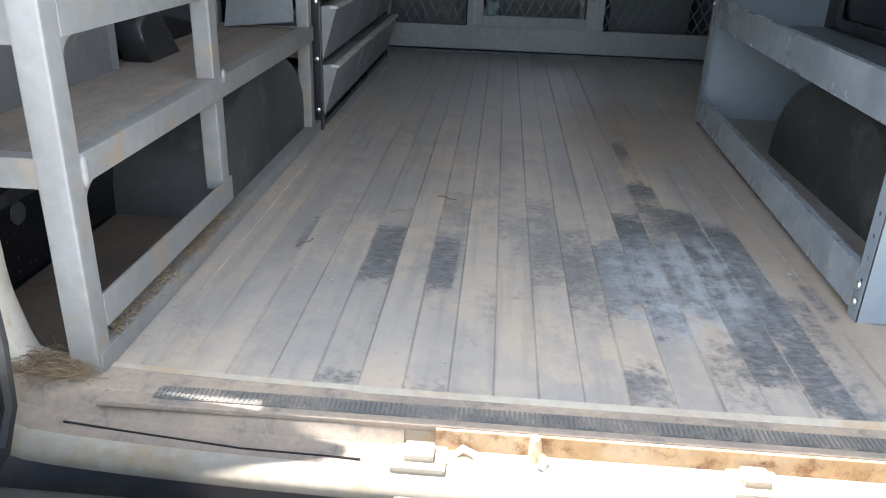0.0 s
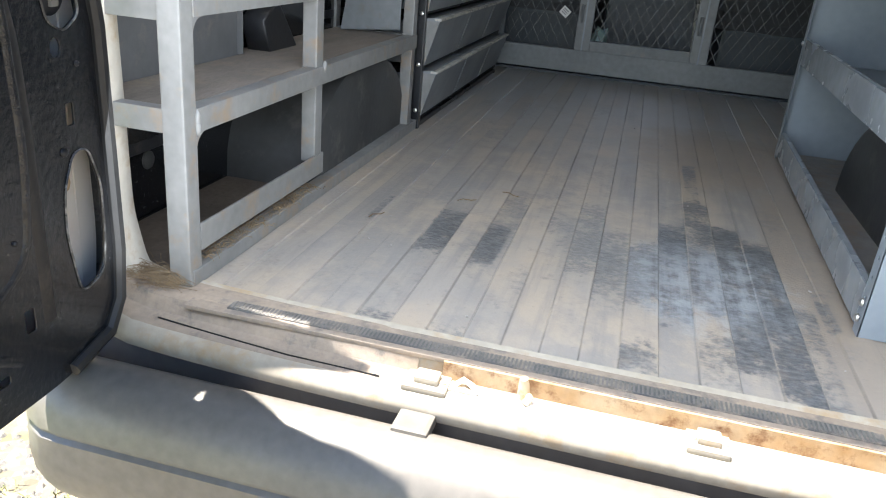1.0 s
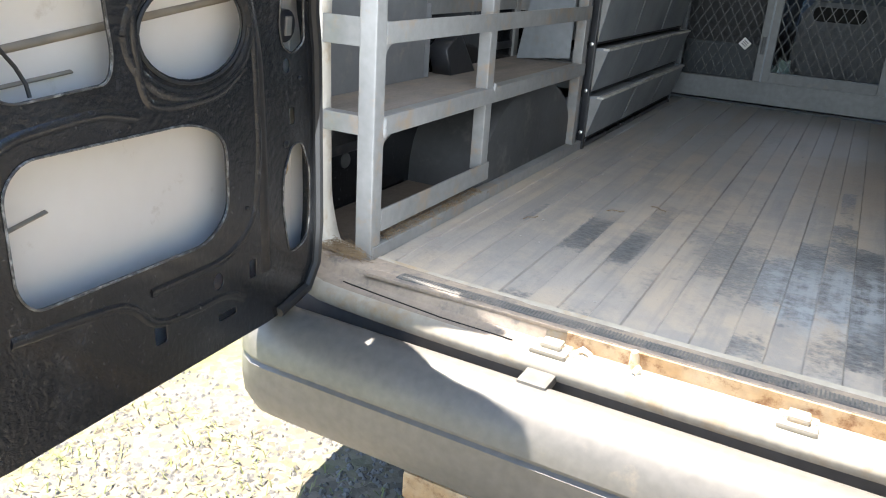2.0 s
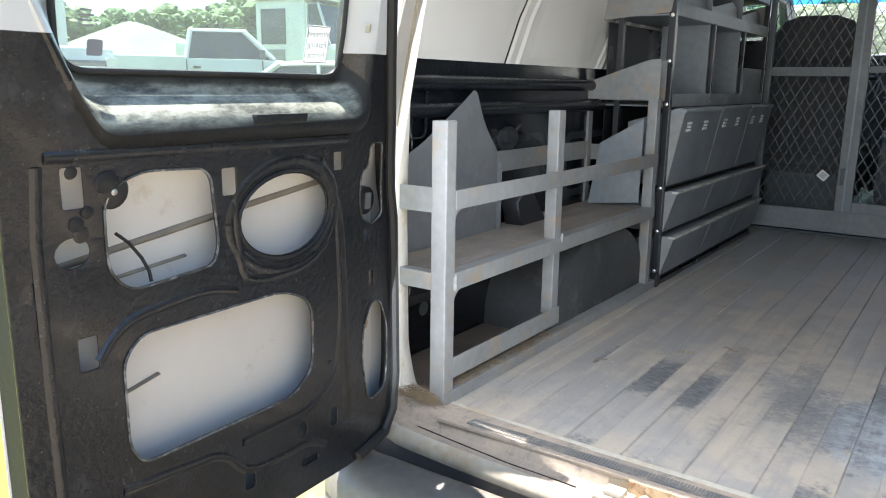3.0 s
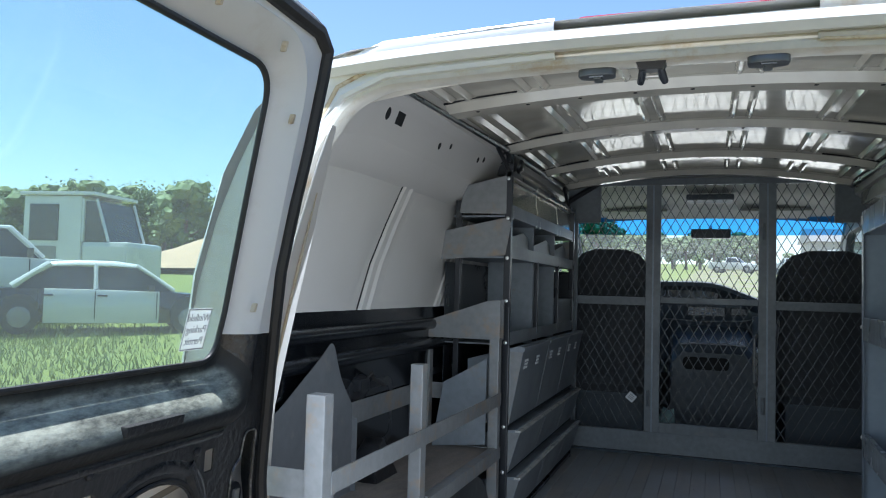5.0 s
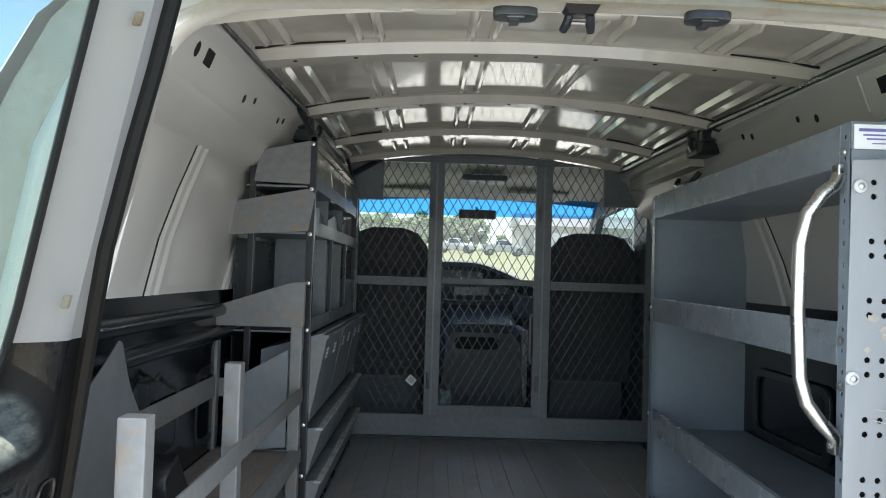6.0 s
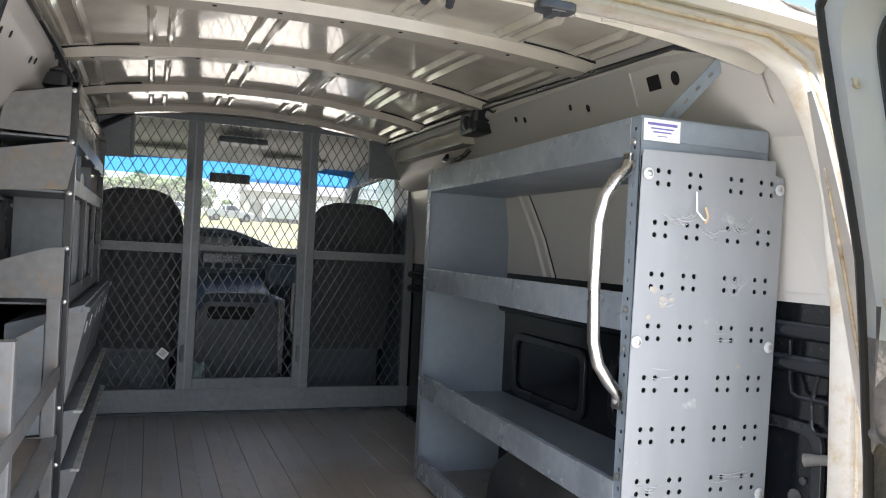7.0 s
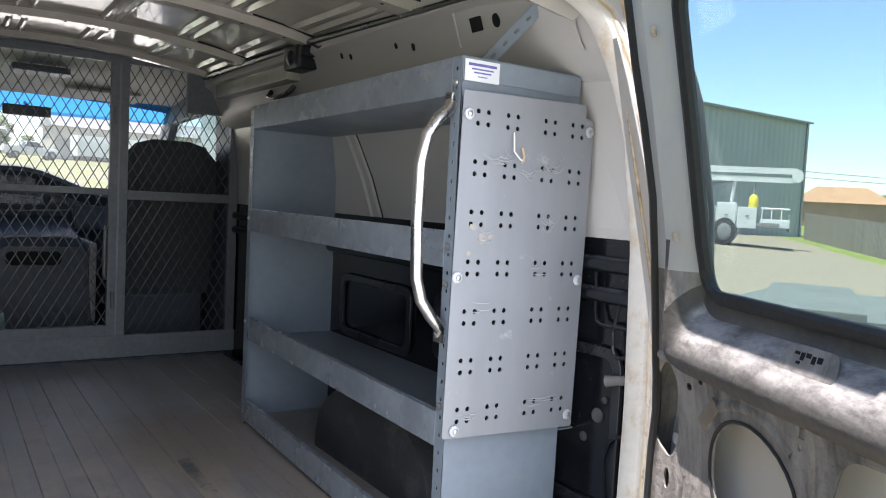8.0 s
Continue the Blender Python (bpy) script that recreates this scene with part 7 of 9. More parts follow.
def film_material():
    """Thin white paper that the daylight shines through."""
    m = surface("pale_film", (0.80, 0.81, 0.80), rough=0.7, patch=6, bump=0.0)
    n, l = m.node_tree.nodes, m.node_tree.links
    tl = n.new("ShaderNodeBsdfTranslucent")
    tl.inputs["Color"].default_value = (0.80, 0.82, 0.82, 1)
    tr = n.new("ShaderNodeBsdfTransparent")
    a, b = n.new("ShaderNodeMixShader"), n.new("ShaderNodeMixShader")
    a.inputs[0].default_value, b.inputs[0].default_value = 0.5, 0.35
    l.new(n["Principled BSDF"].outputs[0], a.inputs[1])
    l.new(tl.outputs[0], a.inputs[2])
    l.new(a.outputs[0], b.inputs[1])
    l.new(tr.outputs[0], b.inputs[2])
    l.new(b.outputs[0], n["Material Output"].inputs["Surface"])
    return m


GLASS_STICKER = film_material()
permit()
# maker's marks printed in the corner of the glass
bm = bmesh.new()
for k in range(4):
    box(0.772 - 0.003 * (k % 2), 0.789 + 0.002 * (k % 2), 0.788 - 0.006 * k, 0.7905 - 0.006 * k, -0.0348, -0.0342, 0, bm, m=ML)
part("glass_mark", bm, INK_GREY, DOOR_L, "small dark printed marks")
part("glass_patch", plate(rounded([(0.755, 0.735), (0.777, 0.735), (0.777, 0.755), (0.755, 0.755)], 0.004), (), 0.0006, 0, ML @ Matrix.Translation((0, 0, -0.0344))), INK_GREY, DOOR_L, "grey patch on the glass")
lean_over(DOOR_L, ML)

holes_r = [
    circle(0.4028, 0.4674, 0.098, 0.086, 30),
    rounded([(0.588, 0.5776), (0.6929, 0.5845), (0.7053, 0.4913), (0.6834, 0.4432), (0.5771, 0.4498), (0.5522, 0.4975)], 0.03),
    rounded([(0.3299, 0.3494), (0.37, 0.3741), (0.6642, 0.3828), (0.7026, 0.3609), (0.7026, 0.2504), (0.6546, 0.2209), (0.37, 0.2095), (0.3299, 0.2362)], 0.035),
    rounded([(0.1589, 0.5818), (0.1929, 0.6024), (0.2165, 0.5727), (0.2043, 0.4665), (0.1788, 0.4323), (0.1285, 0.4501), (0.1183, 0.4955)], 0.016),
    circle(0.1727, 0.3988, 0.010, 0.018, 14),
    rounded([(0.5088, 0.5732), (0.5222, 0.5734), (0.5275, 0.5932), (0.5141, 0.593)], 0.003),
    circle(0.5108, 0.5623, 0.005, 0.006, 10),
]
shape_r = {
    "free": 0.64, "paint": DOOR_PAINT_WORN, "outline": narrow(out_l), "skin": narrow(out_l), "window": narrow(win_l), "holes": holes_r,
    "seal": narrow(seal_l),
    "drop": 0.118, "roll": 0.007, "seal_r": 0.0075, "bevel": 0.05, "flare": (0.09, 0.0), "rim": 0.011, "rim_w": -0.030,
    # dust and painted sun sheen share this pale upward tone
    "ledge_paint": pale_top("scuffed_sheen_ledge", (0.085, 0.08, 0.075), (0.46, 0.44, 0.42), 0.0, 0.36, 0.5),
    "beads": [[(0.1583, 0.6028), (0.3937, 0.6037), (0.5106, 0.6076), (0.5374, 0.5914), (0.5244, 0.5058), (0.5234, 0.2436), (0.4891, 0.1676)], [(0.2932, 0.5217), (0.3215, 0.5576), (0.377, 0.5787), (0.4444, 0.5769), (0.4942, 0.5461)], [(0.239, 0.4224), (0.2339, 0.3274), (0.239, 0.0905)]],
    "screws": [(0.2473, 0.6132, 0.005), (0.2548, 0.5714, 0.006), (0.631, 0.5999, 0.005), (0.2083, 0.6497, 0.005), (0.2918, 0.5871, 0.004)],
    "clips": [(0.306, 1.083), (0.275, 0.799)],
}
DOOR_R, MR, INNER_R = van_door("door_2", "open rear van door, scuffed black-sprayed inside with bare cut-outs and a window", (0.673, -0.0934, 0), (-0.3877, -0.9218), shape_r, False)
part("latch", box(0.145, 0.190, 0.440, 0.500, -0.045, -0.030, 0.006, m=MR), GALV, DOOR_R, "grey latch mechanism")
part("latch_spring", box(0.159, 0.182, 0.454, 0.474, -0.026, -0.014, 0.003, m=MR), BOLT, DOOR_R)
lip_run = [(0.4028 + 0.101 * math.cos(2 * math.pi * q / 30), 0.4674 + 0.089 * math.sin(2 * math.pi * q / 30)) for q in range(31)]
part("opening_lip", tube([MR @ Vector((u, v, 0.001)) for u, v in lip_run], 0.0028, 6), RUBBER, INNER_R, "dark rolled lip", smooth=True)
TILT = MR @ Matrix.Translation((0.5392, 0.6728, -0.0060)) @ pose(0, 0, 0, -30, 0, 0)
part("vent_plate", plate(rounded([(-0.055, -0.019), (0.05, -0.019), (0.042, 0.017), (-0.038, 0.017)], 0.010), (), 0.004, 0.0012, TILT), DOOR_PAINT_WORN, DOOR_R, "raised pressed vent panel")
bm = bmesh.new()
for u, v, w, h in ((-0.022, 0.006, 0.004, 0.002), (-0.012, 0.003, 0.003, 0.005), (-0.002, 0.006, 0.004, 0.003), (0.008, 0.002, 0.003, 0.005), (0.018, 0.004, 0.004, 0.004), (-0.016, -0.006, 0.003, 0.002)):
    box(u - w, u + w, v - h, v + h, -0.002, 0.0008, 0, bm, m=TILT)
part("vent_slots", bm, DARK, DOOR_R, "row of small dark slots")
part("tape", box(-0.032, 0.032, -0.010, 0.010, 0.001, 0.004, 0.001, m=MR @ Matrix.Translation((0.3075, 0.5443, 0.0)) @ pose(0, 0, 0, 0, 0, 43)), ADHESIVE, DOOR_R, "scrap of dusty tape")
lean_over(DOOR_R, MR)


# ---- the cab beyond the bulkhead ----
def seat(x, name_label, wide=1.0):
    t = thing("van_seat", name_label, "seat", (x, 3.12, 0), "front seats")
    rings = []
    for z, w, y, th in ((0.36, 0.235, 0.0, 0.12), (0.50, 0.25, -0.01, 0.14), (0.72, 0.25, -0.03, 0.14), (0.88, 0.24, -0.05, 0.13), (0.98, 0.215, -0.06, 0.12), (1.05, 0.16, -0.065, 0.10), (1.075, 0.09, -0.068, 0.07)):
        rings.append([(wide * w * math.copysign(abs(math.cos(a)) ** 0.55, math.cos(a)), y + th * 0.5 * math.copysign(abs(math.sin(a)) ** 0.7, math.sin(a)), z) for a in [2 * math.pi * k / 24 for k in range(24)]])
    part("backrest", loft(rings), CLOTH, t, smooth=True)
    part("cushion", box(-0.25, 0.25, -0.02, 0.5, 0.26, 0.42, 0.05), CLOTH, t)
    part("pedestal", box(-0.2, 0.2, 0.0, 0.44, -0.012, 0.27, 0.02), PLASTIC, t)
    part("belt_guide", tube([(-0.262, -0.06, 0.25), (-0.268, -0.08, 0.45), (-0.25, -0.09, 0.62), (-0.235, -0.07, 0.72)], 0.009, 8), RACK, t, "grey seat belt guide", smooth=True)
    return t


seat(-0.49, "charcoal cloth driver seat seen from behind")
seat(0.625, "charcoal cloth passenger seat seen from behind", 1.1)


def cab():
    # side walls with window openings
    for s, name in ((-1, "cab_wall_left"), (1, "cab_wall_right")):
        m = Matrix.Translation((s * 0.90, 0, 0)) @ Matrix(((0, 0, s, 0), (1, 0, 0, 0), (0, 1, 0, 0), (0, 0, 0, 1)))
        wall_out = [(2.75, -0.02), (4.75, -0.02), (4.75, 0.78), (4.05, 1.36), (2.75, 1.40)]
        win = rounded([(3.0, 0.74), (4.45, 0.74), (3.98, 1.24), (3.05, 1.27)], 0.05)
        w = tagged(part(name, plate(wall_out, [win], 0.05, 0.006, m), PLASTIC), "dark grey cab side with a door window", "wall", kind="structure")
        g = part("side_window", plate(win, (), 0.004, 0, m @ Matrix.Translation((0, 0, -0.02))), GLASS, w, "door window pane")
        g.visible_shadow = False
        mr = thing("wing_mirror", "black wing mirror outside the cab window", "wing mirror", (s * 1.05, 4.15, 0.86), "wing mirrors")
        part("housing", box(-0.08, 0.08, -0.03, 0.04, 0.0, 0.26, 0.03), BLACK_SMOOTH, mr)
        part("arm", tube([(-s * 0.05, 0.02, 0.05), (-s * 0.12, 0.04, 0.0)], 0.015, 8), BLACK_SMOOTH, mr, smooth=True)
    rings = []
    for y, z in ((2.72, 1.43), (3.6, 1.42), (4.0, 1.37), (4.04, 1.34)):
        rings.append([(x, y, z - 0.04 * (x / 0.9) ** 2) for x in [-0.92 + 1.84 * k / 12 for k in range(13)]])
    bm = loft(rings, closed=False)
    tagged(part("cab_headliner", bm, HEADLINER, smooth=True), "grey cloth cab headliner", "ceiling", kind="structure")
    rings = []
    for y, z in ((2.70, 1.53), (3.6, 1.50), (4.0, 1.44), (4.08, 1.36)):
        rings.append([(x, y, z - 0.06 * (x / 0.9) ** 2) for x in [-0.94 + 1.88 * k / 12 for k in range(13)]])
    tagged(part("cab_roof", loft(rings, closed=False), WHITE, smooth=True), "white outer cab roof", "van body", kind="structure")
    # windscreen, its blue shade band and pillars
    low, high = (4.72, 0.80), (4.04, 1.345)

    def screen(name, k0, k1, mat, label):
        rr = []
        for k in (k0, (k0 + k1) / 2, k1):
            y, z = low[0] + (high[0] - low[0]) * k, low[1] + (high[1] - low[1]) * k
            rr.append([(x, y - 0.10 * (x / 0.88) ** 2, z) for x in [-0.88 + 1.76 * q / 14 for q in range(15)]])
        ob = tagged(part(name, loft(rr, closed=False), mat, smooth=True), label, "windscreen", kind="structure")
        ob.visible_shadow = False
        return ob
    screen("window_front", 0.0, 0.80, glass("hazy_windscreen", (0.88, 0.94, 0.92), veil=0.07), "clear windscreen glass")
    screen("window_front_band", 0.80, 1.0, glass("blue_shade_band", (0.10, 0.42, 0.86)), "blue tinted shade band of the windscreen")
    for s in (-1, 1):
        tagged(part("trim", tube([(s * 0.88, 4.64, 0.78), (s * 0.87, 3.97, 1.36)], 0.035, 8), PLASTIC, smooth=True), "dark windscreen pillar trim", "pillar", kind="structure")
    tagged(part("firewall", box(-0.89, 0.89, 4.72, 4.75, -0.30, 0.79, 0.003), PLASTIC), "dark firewall below the windscreen", "wall", kind="structure")
    # dashboard
    d = thing("dashboard", "grey plastic dashboard with a curved instrument hood", "dashboard", (0, 4.3, 0))
    rings = []
    for k in range(33):
        x = -0.88 + 1.76 * k / 32
        q = min(1.0, max(0.0, (0.50 - x) / 0.50))
        hood = 0.135 * q * q * (3 - 2 * q) * (1 if x > -0.7 else 0.6)
        top = 0.785 + hood
        rings.append([(x, -0.22, 0.30), (x, -0.24, 0.60), (x, -0.30, 0.68), (x, -0.30, top - 0.10), (x, -0.36 - hood * 0.2, top - 0.035), (x, -0.35 - hood * 0.2, top - 0.010), (x, -0.30, top), (x, -0.05, 0.80 + hood * 0.6), (x, 0.40, 0.78), (x, 0.40, 0.30)])
    part("body", loft(rings), PLASTIC, d, smooth=True)
    part("cluster", box(-0.34, 0.10, -0.345, -0.30, 0.80, 0.875, 0.01), BLACK_SMOOTH, d, "dark instrument panel")
    for x, r in ((-0.27, 0.034), (-0.185, 0.034), (-0.115, 0.036), (-0.03, 0.03), (0.04, 0.03)):
        g = part("gauge", bolt(x, -0.346, 0.842, (0, -1, 0), r, 0.005), RUBBER_GREY, d, "round gauge", smooth=True)
        part("bezel", tube([(x + r * math.cos(2 * math.pi * a / 20), -0.350, 0.842 + r * math.sin(2 * math.pi * a / 20)) for a in range(21)], 0.003, 6), INK_GREY, g, smooth=True)
    part("radio", box(-0.10, 0.14, -0.325, -0.295, 0.69, 0.755, 0.006), BLACK_SMOOTH, d, "radio panel")
    for k in range(6):
        for j in range(2):
            part("button", box(-0.085 + 0.036 * k, -0.063 + 0.036 * k, -0.331, -0.323, 0.705 + 0.022 * j, 0.717 + 0.022 * j, 0.003), INK_GREY, d)
    part("glovebox", box(0.30, 0.74, -0.315, -0.285, 0.55, 0.70, 0.012), PLASTIC, d)
    part("vent", box(0.17, 0.27, -0.330, -0.295, 0.70, 0.75, 0.006), BLACK_SMOOTH, d)
    part("trim_strip", tube([(-0.25, -0.31, 0.665), (0.0, -0.318, 0.655), (0.25, -0.312, 0.665), (0.34, -0.30, 0.685)], 0.005, 8), RUBBER_GREY, d, "grey trim line", smooth=True)
    # engine cover between the seats
    e = thing("engine_cover", "grey plastic engine cover with cup recesses between the seats", "engine cover", (0.06, 3.55, 0))
    rings = []
    for y, w, h in ((-0.26, 0.215, 0.50), (-0.22, 0.225, 0.55), (0.1, 0.23, 0.58), (0.52, 0.25, 0.63)):
        rings.append([(-w - 0.03, y, -0.012), (-w, y, h - 0.06), (-w + 0.05, y, h), (w - 0.05, y, h), (w, y, h - 0.06), (w + 0.03, y, -0.012)])
    part("body", loft(rings), COVER, e, smooth=True)
    part("recess", plate(rounded([(-0.16, 0.405), (0.09, 0.405), (0.09, 0.475), (-0.16, 0.475)], 0.030), (), 0.004, 0.001, facing_rear(-0.263)), DARK, e, "dark oval storage slot")
    part("trim_line", tube([(-0.17, -0.228, 0.545), (-0.1, -0.232, 0.552), (0.1, -0.232, 0.552), (0.17, -0.228, 0.545)], 0.005, 6), INK_GREY, e, "grey moulded line", smooth=True)
    # steering wheel
    w = thing("steering_wheel", "black steering wheel behind the dash hood", "steering wheel", (-0.45, 3.78, 0.76))
    ringpts = [(0.185 * math.cos(2 * math.pi * k / 28), 0.05 * math.sin(2 * math.pi * k / 28), 0.175 * math.sin(2 * math.pi * k / 28)) for k in range(29)]
    part("rim", tube(ringpts, 0.015, 8), BLACK_SMOOTH, w, smooth=True)
    part("hub", box(-0.07, 0.07, 0.0, 0.04, -0.05, 0.05, 0.02), BLACK_SMOOTH, w)
    for a in (0.1, math.pi - 0.1, -math.pi / 2):
        part("spoke", tube([(0, 0.02, 0), (0.18 * math.cos(a), 0.0, 0.17 * math.sin(a))], 0.014, 8), BLACK_SMOOTH, w, smooth=True)
    # mirror and visors
    m = thing("rear_view_mirror", "black rear-view mirror on the windscreen", "mirror", (0.045, 4.0, 1.235))
    part("housing", box(-0.125, 0.125, -0.02, 0.012, -0.032, 0.032, 0.014), BLACK_SMOOTH, m)
    part("stem", tube([(0, 0.0, 0.03), (0.0, 0.12, 0.055)], 0.01, 8), BLACK_SMOOTH, m, smooth=True)
    for s in (-1, 1):
        v = thing("sun_visor", "grey cloth sun visor folded up", "sun visor", (s * 0.42, 3.85, 1.355), "sun visors")
        part("flap", box(-0.20, 0.20, -0.09, 0.08, -0.012, 0.006, 0.008, m=pose(0, 0, 0, -12, 0, 0)), HEADLINER, v)
    lamp = thing("dome_lamp", "grey cab roof console", "roof console", (0.04, 3.3, 1.375))
    part("body", box(-0.13, 0.13, -0.08, 0.08, -0.005, 0.03, 0.015), PLASTIC, lamp)
    # crumpled rag by the engine cover
    r = thing("rag", "crumpled pale green plastic bag beside the engine cover", "bag", (-0.17, 2.92, -0.012))
    bm = bmesh.new()
    bmesh.ops.create_icosphere(bm, subdivisions=3, radius=0.06)
    for v in bm.verts:
        v.co *= 1 + 0.45 * noise.noise(v.co * 28)
        v.co.z = max(-0.03, v.co.z * 2.2)
    bmesh.ops.translate(bm, verts=bm.verts, vec=(0, 0, 0.10))
    part("bag", bm, surface("pale_plastic_bag", (0.26, 0.36, 0.34), (0.18, 0.27, 0.26), rough=0.35, patch=20), r)
    # coat-like pale seat side trim
    part("console_side", box(0.225, 0.262, -0.25, 0.2, 0.10, 0.52, 0.018), HEADLINER, e, "pale grey cloth side trim")


cab()


# ---- outside: lot, vehicles, buildings, trees ----
def on_ground(x, y):
    return (x, y, ground_z(y, x))


def wheel(t, x, y, z, r, w, rim=RACK):
    tyre = part("wheel", tube([(x, y - w / 2, z), (x, y - w / 2 + 0.02, z), (x, y + w / 2 - 0.02, z), (x, y + w / 2, z)], [r * 0.86, r, r, r * 0.86], 24), RUBBER, t, "black tyre", smooth=True)
    for s in (-1, 1):
        part("rim", bolt(x, y + s * w / 2, z, (0, s, 0), r * 0.62, 0.02), rim, tyre, "steel wheel", smooth=True)


def side_loft(sections):
    """A vehicle shell from cross-sections: each (x, half width low, half width high, z low, z waist, z top)."""
    rings = []
    for x, wl, wh, z0, z1, z2 in sections:
        rings.append([(x, -wl * 0.94, z0), (x, -wl, z0 + (z1 - z0) * 0.4), (x, -wl * 0.98, z1), (x, -wh, z2 - 0.02), (x, -wh * 0.8, z2), (x, wh * 0.8, z2), (x, wh, z2 - 0.02), (x, wl * 0.98, z1), (x, wl, z0 + (z1 - z0) * 0.4), (x, wl * 0.94, z0)])
    return loft(rings)


CAR_WHITE = surface("car_white", (0.62, 0.62, 0.60), (0.55, 0.55, 0.53), rough=0.25, patch=1, bump=0.01, coat=0.4)
CAR_BLACK = surface("car_black", (0.015, 0.016, 0.02), rough=0.2, patch=1, bump=0.01, coat=0.5)


def sedan(x, y, yaw):
    t = thing("sedan", "black and white four-door sedan parked on the grass", "car")
    body = part("body", side_loft([(-1.05, 0.90, 0.85, 0.22, 0.72, 0.86), (-0.3, 0.92, 0.86, 0.22, 0.72, 0.88), (1.02, 0.92, 0.85, 0.22, 0.72, 0.89)]), CAR_WHITE, t, "white doors", smooth=True)
    part("boot", side_loft([(1.02, 0.92, 0.85, 0.22, 0.72, 0.89), (1.62, 0.92, 0.85, 0.22, 0.72, 0.89), (1.9, 0.92, 0.84, 0.24, 0.72, 0.90), (2.55, 0.86, 0.76, 0.30, 0.68, 0.84), (2.66, 0.78, 0.70, 0.34, 0.6, 0.74)]), CAR_BLACK, t, "black boot", smooth=True)
    part("bonnet", side_loft([(-2.68, 0.70, 0.60, 0.30, 0.52, 0.62), (-2.5, 0.82, 0.72, 0.26, 0.62, 0.74), (-1.6, 0.91, 0.82, 0.22, 0.70, 0.84), (-1.05, 0.90, 0.85, 0.22, 0.72, 0.87)]), CAR_BLACK, t, "black bonnet", smooth=True)
    part("roof", side_loft([(-0.62, 0.62, 0.58, 1.30, 1.36, 1.40), (-0.2, 0.66, 0.6, 1.32, 1.39, 1.45), (0.5, 0.66, 0.6, 1.32, 1.39, 1.45), (0.95, 0.62, 0.57, 1.29, 1.35, 1.40)]), CAR_WHITE, t, "white roof", smooth=True)
    cab_glass = bmesh.new()
    low = [(-1.35, -0.80, 0.86), (1.60, -0.78, 0.88), (1.60, 0.78, 0.88), (-1.35, 0.80, 0.86)]
    high = [(-0.62, -0.61, 1.345), (0.95, -0.60, 1.345), (0.95, 0.60, 1.345), (-0.62, 0.61, 1.345)]
    loft([low, high], bm=cab_glass)
    part("windows", cab_glass, GLASS_DARK, t, "dark windows")
    for s in (-1, 1):
        for (xa, za), (xb, zb), r in (((-1.33, 0.88), (-0.62, 1.36), 0.045), ((1.58, 0.90), (0.95, 1.36), 0.07), ((0.12, 0.87), (0.14, 1.36), 0.05)):
            ya, yb = s * 0.79, s * 0.615
            part("pillar", tube([(xa, ya, za), (xa * 0.45 + xb * 0.55, ya * 0.45 + yb * 0.55 + s * 0.02, za * 0.42 + zb * 0.58), (xb, yb, zb)], [r, r * 0.8, r], 8), CAR_WHITE, t, smooth=True)
        for xx in (-1.62, 1.42):
            wheel(t, xx, s * 0.83, 0.33, 0.33, 0.22)
        part("mirror", box(-0.95, -0.80, s * 1.0 - 0.1, s * 1.0 + 0.08, 0.86, 1.0, 0.03), CAR_BLACK, t)
        for xx in (0.0, 0.95):
            part("door_handle", box(xx - 0.09, xx + 0.09, s * 0.93 - 0.015, s * 0.93 + 0.015, 0.74, 0.775, 0.008), CAR_BLACK, t)
        part("headlight", box(-2.62, -2.5, s * 0.58 - 0.16, s * 0.58 + 0.16, 0.52, 0.66, 0.02), PAPER, t)
    part("bumper", box(2.60, 2.74, -0.82, 0.82, 0.32, 0.56, 0.05), CAR_BLACK, t, "black rear bumper")
    for s in (-1, 1):
        part("tail_lamp", box(2.52, 2.68, s * 0.62 - 0.14, s * 0.62 + 0.14, 0.58, 0.70, 0.02), RED, t, "red tail lamp")
        for xx in (-1.0, 0.13, 1.12):
            part("door_seam", box(xx - 0.008, xx + 0.008, s * 0.925 - 0.006, s * 0.925 + 0.006, 0.30, 0.84, 0), RUBBER, t, "dark door seam")
        for xx in (-1.62, 1.42):
            part("wheel_arch", bolt(xx, s * 0.905, 0.40, (0, s, 0), 0.38, 0.018), RUBBER, t, "dark wheel arch", smooth=True)
    t.matrix_basis = pose(*on_ground(x, y), 0, 0, yaw)
    return t


